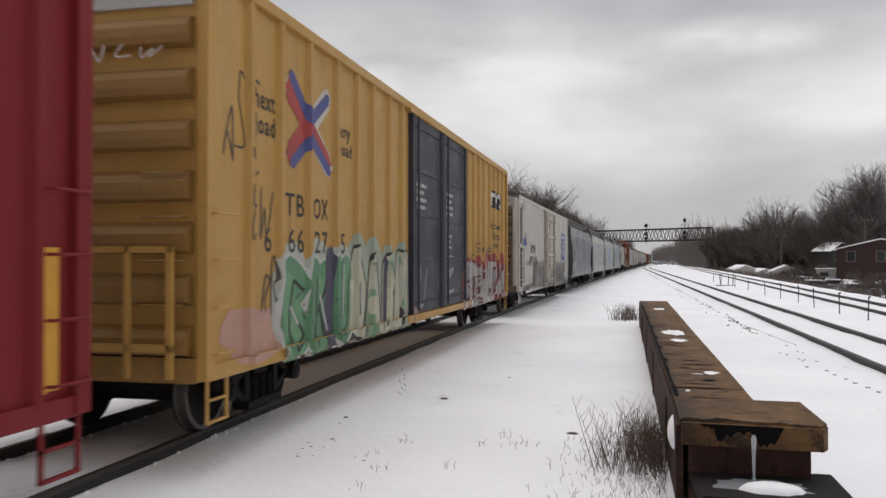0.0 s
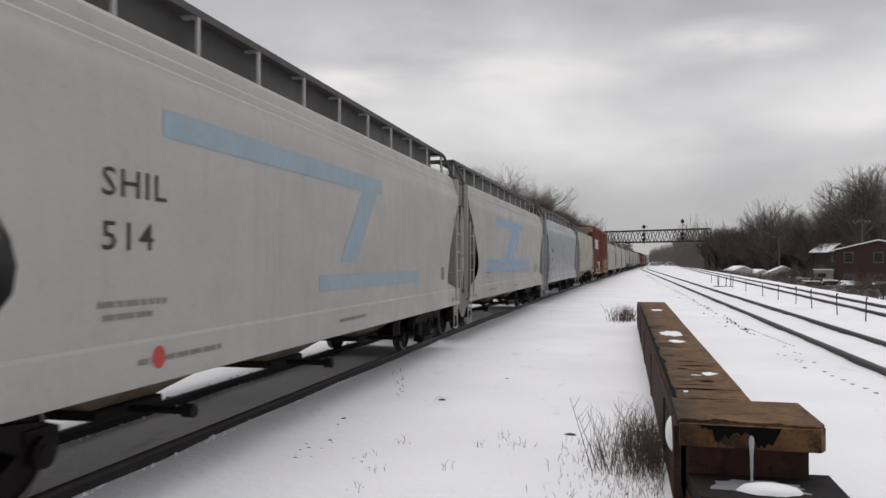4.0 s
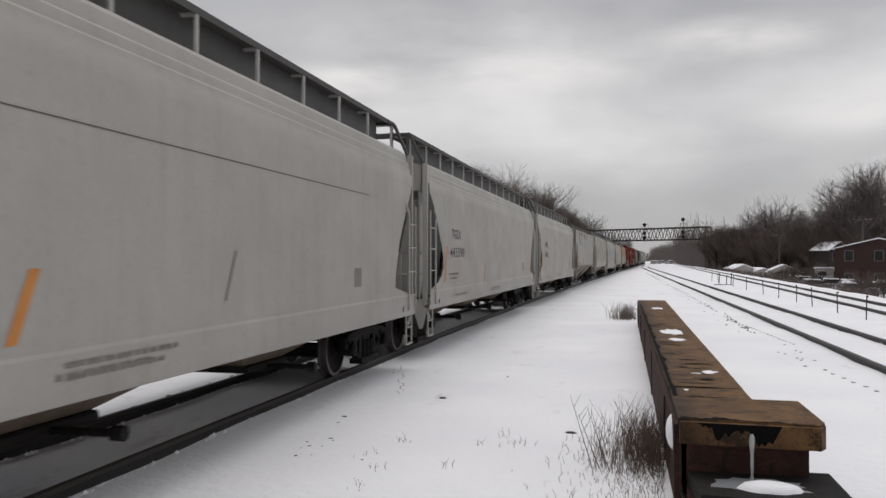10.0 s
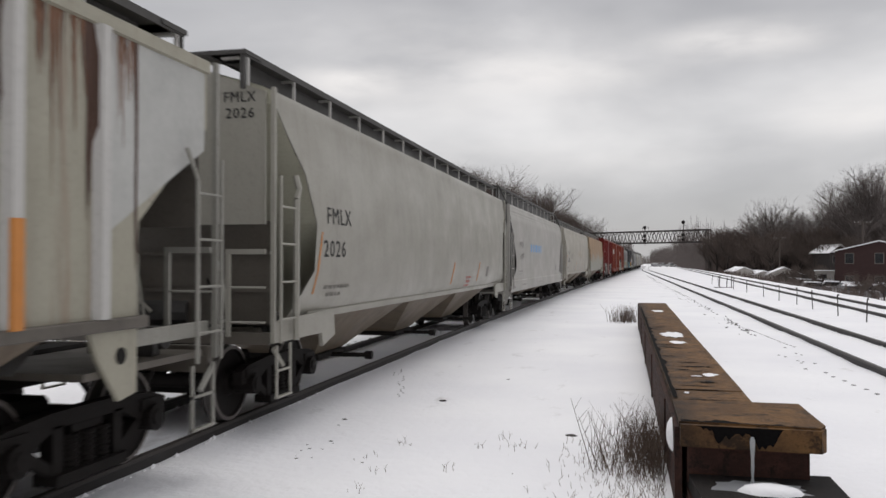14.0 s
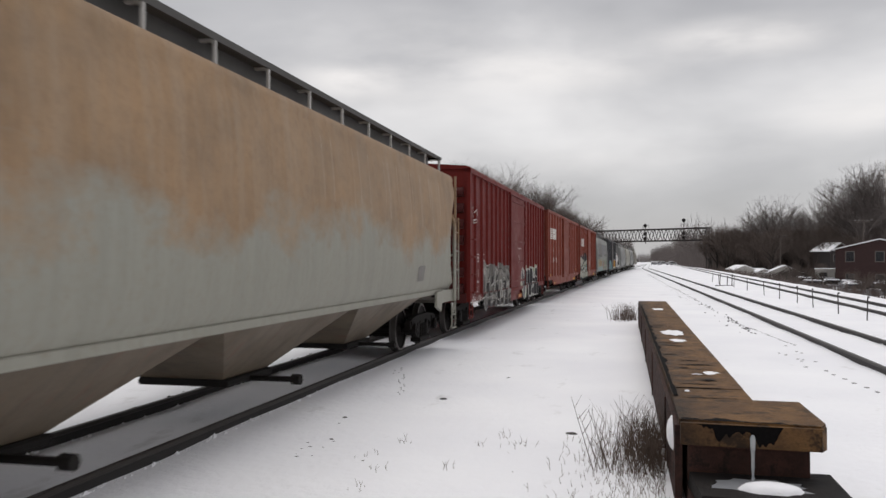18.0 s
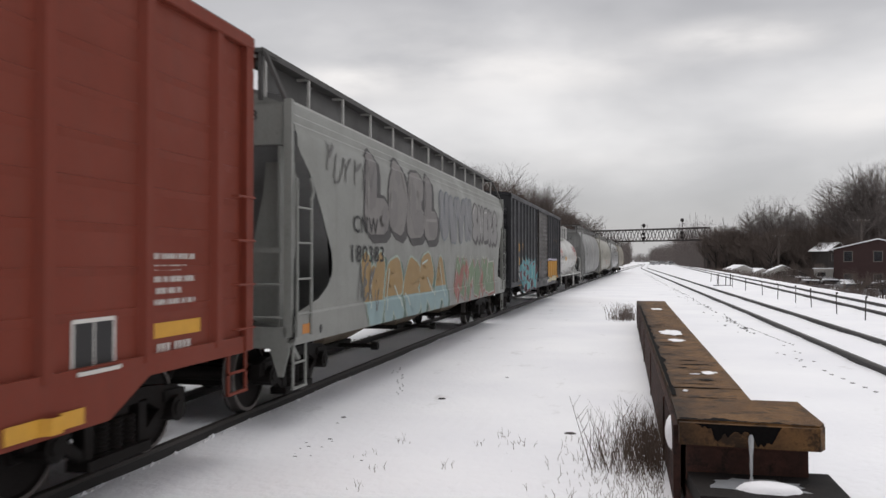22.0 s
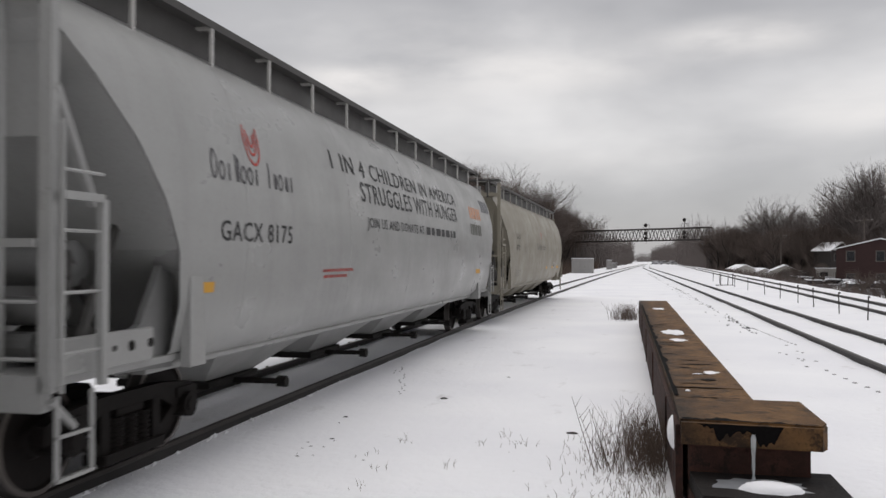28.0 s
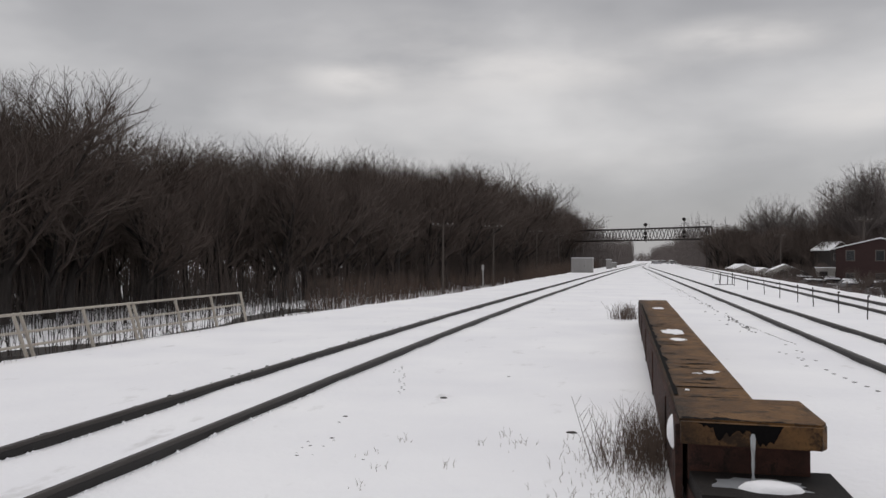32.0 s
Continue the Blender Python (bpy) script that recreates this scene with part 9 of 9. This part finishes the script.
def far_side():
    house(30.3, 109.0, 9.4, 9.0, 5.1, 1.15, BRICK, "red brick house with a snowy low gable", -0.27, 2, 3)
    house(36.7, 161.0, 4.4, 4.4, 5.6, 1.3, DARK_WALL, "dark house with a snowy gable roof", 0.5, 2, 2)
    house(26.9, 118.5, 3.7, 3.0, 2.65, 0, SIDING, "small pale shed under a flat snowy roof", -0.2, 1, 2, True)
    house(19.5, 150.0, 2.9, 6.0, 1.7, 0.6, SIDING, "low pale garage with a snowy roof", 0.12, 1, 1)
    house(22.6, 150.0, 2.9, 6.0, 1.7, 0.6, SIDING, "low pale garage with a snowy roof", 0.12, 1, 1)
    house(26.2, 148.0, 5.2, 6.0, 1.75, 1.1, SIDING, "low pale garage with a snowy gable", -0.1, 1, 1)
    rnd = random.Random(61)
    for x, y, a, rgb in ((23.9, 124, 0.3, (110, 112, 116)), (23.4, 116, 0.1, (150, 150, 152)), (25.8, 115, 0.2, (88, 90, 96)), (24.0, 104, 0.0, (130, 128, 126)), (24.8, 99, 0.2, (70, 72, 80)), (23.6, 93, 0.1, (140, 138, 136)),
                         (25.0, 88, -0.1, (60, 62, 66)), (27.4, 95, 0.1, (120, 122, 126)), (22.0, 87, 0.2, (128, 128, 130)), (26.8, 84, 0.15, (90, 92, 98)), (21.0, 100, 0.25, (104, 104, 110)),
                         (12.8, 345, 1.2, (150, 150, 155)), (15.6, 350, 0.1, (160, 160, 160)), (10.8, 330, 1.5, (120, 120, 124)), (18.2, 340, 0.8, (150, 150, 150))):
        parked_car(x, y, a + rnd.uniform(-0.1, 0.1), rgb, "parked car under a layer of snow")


def creek():
    """Dark open water of a narrow ditch behind the railing."""
    g = Geo()
    pts = [(-22.0 + 1.2 * math.sin(y * 0.21), y) for y in [8 + 3.0 * i for i in range(17)]]
    for i, (x, y) in enumerate(pts):
        w = 0.9 + 0.35 * math.sin(y * 0.7)
        g.v += [(x - w, y, ground_z(x - w, y) + 0.12), (x + w, y, ground_z(x + w, y) + 0.12), (x - w, y, ground_z(x, y) - 0.6), (x + w, y, ground_z(x, y) - 0.6)]
    for i in range(len(pts) - 1):
        a, b = 4 * i, 4 * i + 4
        g.f += [(a, a + 1, b + 1, b), (a + 1, a + 3, b + 3, b + 1), (a, b, b + 2, a + 2)]
    g.m = [0] * len(g.f)
    solid("creek", g, plain("dark_ditch", (44, 40, 38), 0.5, 0.5, 1.2), "dark wet ditch in the snow behind the railing", "ditch", kind="structure")


railing()
creek()
marker_posts()
utility_poles()
signal_bridge()
cabinets()
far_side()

# ---------------------------------------------------------------- weeds, stones, prints and snow on the girder
STALK = plain("dry_stalks", (104, 92, 78), 0.95, 0.5, 3)
STALK2 = plain("dark_stalks", (84, 70, 61), 0.95, 0.4, 3)
STONE = plain("dark_stone", (58, 54, 52), 0.9, 0.4, 8)


def weeds():
    rnd = random.Random(41)
    for name, label, spots, lo, hi, mat, r in (
        ("weed_clump", "dry brown weeds standing in snow along the girder", [(0.36 - abs(rnd.gauss(0, 0.26)) ** 1.1, rnd.uniform(7.65, 9.0) + rnd.random() * rnd.random() * 1.4) for _ in range(560)], 0.12, 0.52, STALK2, 0.003),
        ("dead_grass", "dead grass blades through the snow beside the girder", [(0.34 - abs(rnd.gauss(0, 0.42)), rnd.uniform(7.0, 9.4)) for _ in range(560)], 0.03, 0.14, STALK, 0.0028),
        ("far_bush", "small dark bush at the girder's far end", [(0.0 + rnd.gauss(0, 0.2), 28.6 + rnd.gauss(0, 0.5)) for _ in range(170)], 0.15, 0.6, STALK2, 0.007),
        ("grass_tufts", "sparse dry grass tips in the snow", [(cx + rnd.gauss(0, 0.05), cy + rnd.gauss(0, 0.08)) for cx, cy in [(-2.6, 8.26), (-2.41, 8.79), (-2.35, 7.63), (-2.3, 7.0), (-1.6, 8.9), (-1.75, 7.9)] + [(rnd.uniform(-1.9, 0.1), rnd.uniform(6.3, 9.6)) for _ in range(12)] for _ in range(5)], 0.03, 0.13, STALK, 0.003),
        ("bank_grass", "dry grass along the edge of the bank", [(-11.7 - rnd.uniform(0, 0.8), rnd.uniform(9, 34)) for _ in range(260)], 0.05, 0.24, STALK, 0.004),
    ):
        g = Geo()
        for x, y in spots:
            h = rnd.uniform(lo, hi)
            p = Vector((x, y, ground_z(x, y) - 0.03))
            m = p + Vector((rnd.uniform(-0.2, 0.2) * h, rnd.uniform(-0.2, 0.2) * h, h * 0.6))
            q = m + Vector((rnd.uniform(-0.35, 0.35) * h, rnd.uniform(-0.3, 0.3) * h, h * 0.45))
            limb(g, p, m, r, r * 0.8, 3)
            limb(g, m, q, r * 0.8, r * 0.3, 3)
            if rnd.random() < 0.5:
                e = m + Vector((rnd.uniform(-0.4, 0.4), rnd.uniform(-0.4, 0.4), rnd.uniform(0.1, 0.4))) * h
                limb(g, m, e, r * 0.6, r * 0.25, 3)
        me = bpy.data.meshes.new(name)
        me.from_pydata(g.v, [], g.f)
        me.materials.append(mat)
        tagged(new(name, me), label, "weeds", kind="stuff")
    # two taller bare stalks
    g = Geo()
    for dx, dy, h in ((-0.45, 8.1, 0.72), (-0.38, 8.12, 0.55), (-0.28, 8.0, 0.62)):
        p = Vector((dx + 0.15, dy, SNOW_Z - 0.02))
        q = p + Vector((-0.22, 0.05, h))
        limb(g, p, q, 0.006, 0.002, 4)
        for k in (0.5, 0.7, 0.85):
            a = p + (q - p) * k
            limb(g, a, a + Vector((rnd.uniform(-0.12, 0.12), rnd.uniform(-0.1, 0.1), 0.14)), 0.003, 0.001, 3)
    solid("bare_shoot", g, STALK2, "thin bare shoots leaning beside the girder", "weeds", kind="stuff")


def pebble(x, y, s, seed):
    rnd = random.Random(seed)
    g = Geo()
    n = 8
    for k, (h, r) in enumerate(((0.0, 1.0), (0.35, 1.05), (0.7, 0.6))):
        for i in range(n):
            a = 2 * math.pi * i / n
            q = r * s * rnd.uniform(0.8, 1.2)
            g.v.append((q * math.cos(a), q * 0.6 * math.sin(a), h * s * 0.6))
    for k in range(2):
        for i in range(n):
            j = (i + 1) % n
            g.f.append((k * n + i, k * n + j, (k + 1) * n + j, (k + 1) * n + i))
    g.f.append(tuple(range(2 * n, 3 * n)))
    g.m = [0] * len(g.f)
    solid("stone", g, STONE, "small dark stone on the snow", "stone", "stones on the snow", at=(x, y, ground_z(x, y) - 0.005))


def snow_bits():
    rnd = random.Random(51)
    for i, (x, y, s) in enumerate(((-2.60, 11.72, 0.055), (-3.54, 10.1, 0.036), (-3.49, 9.72, 0.02), (-3.37, 8.09, 0.024), (-3.49, 8.69, 0.022), (-3.28, 8.89, 0.028), (-3.22, 8.80, 0.018), (-3.39, 8.52, 0.024), (-3.45, 8.42, 0.02),
                                   (-3.24, 8.52, 0.018), (-3.43, 8.60, 0.015), (-3.42, 8.2, 0.016), (-3.22, 8.15, 0.016), (-1.98, 14.15, 0.03), (-2.62, 8.02, 0.02), (-0.62, 9.75, 0.06), (3.39, 16.9, 0.04))):
        pebble(x, y, s, i)
    # animal tracks: flat patches, their grey standing for shade and bare ground
    g = Geo()
    rows = [(3.48 + 0.45 * i / 26 + rnd.uniform(-0.02, 0.02), 29.0 - 0.31 * i, 0.030, 0.05) for i in range(27)]
    rows += [(3.62 + 0.035 * i + rnd.uniform(-0.03, 0.03), 16.4 - 0.52 * i, 0.035, 0.06) for i in range(9)]
    rows += [(3.3 + rnd.uniform(0, 0.5), rnd.uniform(17.5, 21.5), 0.03, 0.05) for i in range(9)]
    rows += [(-3.4 - 0.04 * i + rnd.uniform(-0.12, 0.12), 12.0 + 0.16 * i, 0.011, 0.02) for i in range(20)]
    for x, y, rx, ry in rows:
        z = ground_z(x, y) + 0.007
        ring = [(x + rx * math.cos(a) * rnd.uniform(0.7, 1.3), y + ry * math.sin(a) * rnd.uniform(0.7, 1.3)) for a in [k * math.pi / 4 for k in range(8)]]
        g.prism(ring, z - 0.03, z, axis="z")
    solid("animal_tracks", g, plain("shaded_print_snow", (128, 126, 126), 0.9, 0.3, 9), "rows of small paw prints in the snow", "tracks", kind="stuff")
    # broken strip of dark specks beside the far rail and along the clear track
    g = Geo()
    for i in range(1100):
        y = 8.2 + 46 * rnd.random() ** 1.3
        if noise.noise((y * 0.9, 0.0, 8.0)) < -0.22:
            continue
        x = left_line(y) - 0.7535 - 0.33 - 0.05 * noise.noise((y * 0.35, 3.0, 0.0)) + rnd.gauss(0, 0.018) - (0.14 if rnd.random() < 0.12 else 0)
        s = rnd.uniform(0.004, 0.011)
        g.box(x - s, x + s, y - s * 6, y + s * 6, SNOW_Z - 0.05, ground_z(x, y) + rnd.uniform(0.004, 0.016))
    for i in range(260):
        y = 24 + 100 * rnd.random() ** 1.2
        x = right_line(y) - 1.75 + rnd.gauss(0, 0.06) - (0.5 * rnd.random() if rnd.random() < 0.2 else 0)
        s = rnd.uniform(0.010, 0.028)
        g.box(x - s, x + s, y - s * 3, y + s * 3, SNOW_Z - 0.05, ground_z(x, y) + rnd.uniform(0.008, 0.02))
    # crumbs of snow heaped against the rails
    crumbs = Geo()
    for line, far, n in ((left_line, 34.0, 1500), (right_line, 40.0, 700)):
        for i in range(n):
            y = 5.0 + (far - 5.0) * rnd.random() ** 1.5
            x = line(y) + rnd.choice((-0.7535, 0.7535)) + rnd.choice((-1, 1)) * rnd.uniform(0.05, 0.10)
            s, u = rnd.uniform(0.015, 0.05), rnd.uniform(0.3, 1.1)
            z = ground_z(x, y) - 0.006
            o = len(crumbs.v)
            for k in range(6):
                a = k * math.pi / 3 + rnd.uniform(-0.3, 0.3)
                crumbs.v.append((x + 0.6 * s * math.cos(a), y + 1.5 * s * math.sin(a), z))
            crumbs.v.append((x, y, z + s * u))
            crumbs.f += [(o + k, o + (k + 1) % 6, o + 6) for k in range(6)]
            crumbs.m += [0] * 6
    solid("snow_crumbs", crumbs, SNOW, "crumbly snow heaped against the rails", "snow", kind="stuff", smooth=True)
    solid("cinders", g, STONE, "small dark specks on the snow beside the rails", "gravel", kind="stuff")


def snow_patch(x, y, rx, ry, z, h, seed, rough=0.3, mat=None, label="patch of old snow lying on the rusty girder"):
    rnd = random.Random(seed)
    g = Geo()
    n = 22
    wob = [rnd.uniform(1 - rough, 1 + rough * 0.8) for _ in range(n)]
    rings = ((1.0, 0.0), (0.86, 0.55), (0.55, 0.9), (0.2, 1.0))
    for k, f in rings:
        for i in range(n):
            a = 2 * math.pi * i / n
            w = wob[i] * k + (1 - k) * 0.0
            g.v.append((rx * w * math.cos(a), ry * w * math.sin(a), h * f))
    for k in range(len(rings) - 1):
        for i in range(n):
            j = (i + 1) % n
            g.f.append((k * n + i, k * n + j, (k + 1) * n + j, (k + 1) * n + i))
    g.f.append(tuple(range((len(rings) - 1) * n, len(rings) * n)))
    g.m = [0] * len(g.f)
    solid("snow_patch", g, mat or SNOW, label, "snow patch", "snow on the girder", smooth=True, at=(x, y, z))


def girder_dressing():
    snow_patch(0.80, 9.8, 0.06, 0.05, 0.602, 0.008, 1)
    snow_patch(0.96, 9.95, 0.09, 0.13, 0.602, 0.012, 2)
    snow_patch(0.84, 15.3, 0.19, 0.5, 0.602, 0.03, 3)
    snow_patch(0.84, 13.9, 0.15, 0.22, 0.602, 0.008, 4)
    snow_patch(0.85, 22.5, 0.15, 0.4, 0.602, 0.012, 5)
    snow_patch(1.07, 6.60, 0.23, 0.14, 0.172, 0.055, 6, 0.10)
    snow_patch(1.0, 6.72, 0.44, 0.25, 0.166, 0.008, 7, 0.22, plain("grey_ice", (132, 134, 138), 0.3, 0.4, 5), "thin grey ice on the girder's lower flange")
    snow_patch(0.60, 8.55, 0.025, 0.04, 0.602, 0.012, 8)
    g = Geo()
    g.lathe([(0.53, 0.012), (0.50, 0.022), (0.43, 0.019), (0.36, 0.013), (0.28, 0.014), (0.21, 0.009), (0.165, 0.02)], "z", 10, (0.98, 6.86, 0))
    ice = Nodes("ice")
    ice.bsdf.inputs["Transmission Weight"].default_value = 0.7
    ice.bsdf.inputs["IOR"].default_value = 1.31
    solid("icicle", g, ice.done((0.85, 0.88, 0.9), 0.12), "icicle hanging from the girder's end plate", "icicle", smooth=True)
    g = Geo()
    spine = [(7.26, 0.30, 0.010), (7.30, 0.34, 0.035), (7.36, 0.39, 0.050), (7.42, 0.44, 0.050), (7.48, 0.49, 0.038), (7.53, 0.53, 0.012)]
    for y, z, r in spine:
        for i in range(8):
            a = math.pi * i / 7
            g.v.append((0.402 - 1.1 * r * math.sin(a), y + r * math.cos(a), z - 1.3 * r * math.cos(a)))
    g.f = [(8 * j + i, 8 * j + i + 1, 8 * j + i + 9, 8 * j + i + 8) for j in range(5) for i in range(7)]
    g.m = [0] * len(g.f)
    solid("snow_wedge", g, SNOW, "small lump of snow stuck to the girder's side", "snow patch", "snow on the girder", smooth=True)


weeds()
snow_bits()
girder_dressing()

# ---------------------------------------------------------------- what moves
def motions():
    """The train runs past at a steady pace along its track."""
    for car, mid, half in TRAIN:
        rows = []
        for i in range(0, 33):
            y = mid - SPEED * i
            a, b = left_line(y - half * 0.7), left_line(y + half * 0.7)
            turn = math.atan2(b - a, half * 1.4)
            rows.append((float(i), Matrix.Translation(((a + b) / 2, y, 0)) @ Matrix.Rotation(-turn, 4, "Z")))
        walk(car, rows)
    # wheels turn at every thirtieth of a second while they are near
    mids = {car: mid for car, mid, half in TRAIN}
    for wheel, offset, car in WHEELSETS:
        begin = (mids[car] + offset - 30.0) / SPEED
        end = (mids[car] + offset + 3.0) / SPEED
        place, step = wheel.location.copy(), SPEED / 30 / 0.457
        first, last = max(0, int(begin * 30)), min(960, int(end * 30) + 1)
        rows = [(i / 30, Matrix.Translation(place) @ Matrix.Rotation(step * (i - first), 4, "X")) for i in range(first, last + 1)] if last > first else []
        if not rows:
            continue
        if first > 0:
            rows.insert(0, (0.0, rows[0][1]))
        if last < 960:
            rows.append((32.0, rows[-1][1]))
        walk(wheel, rows)


motions()
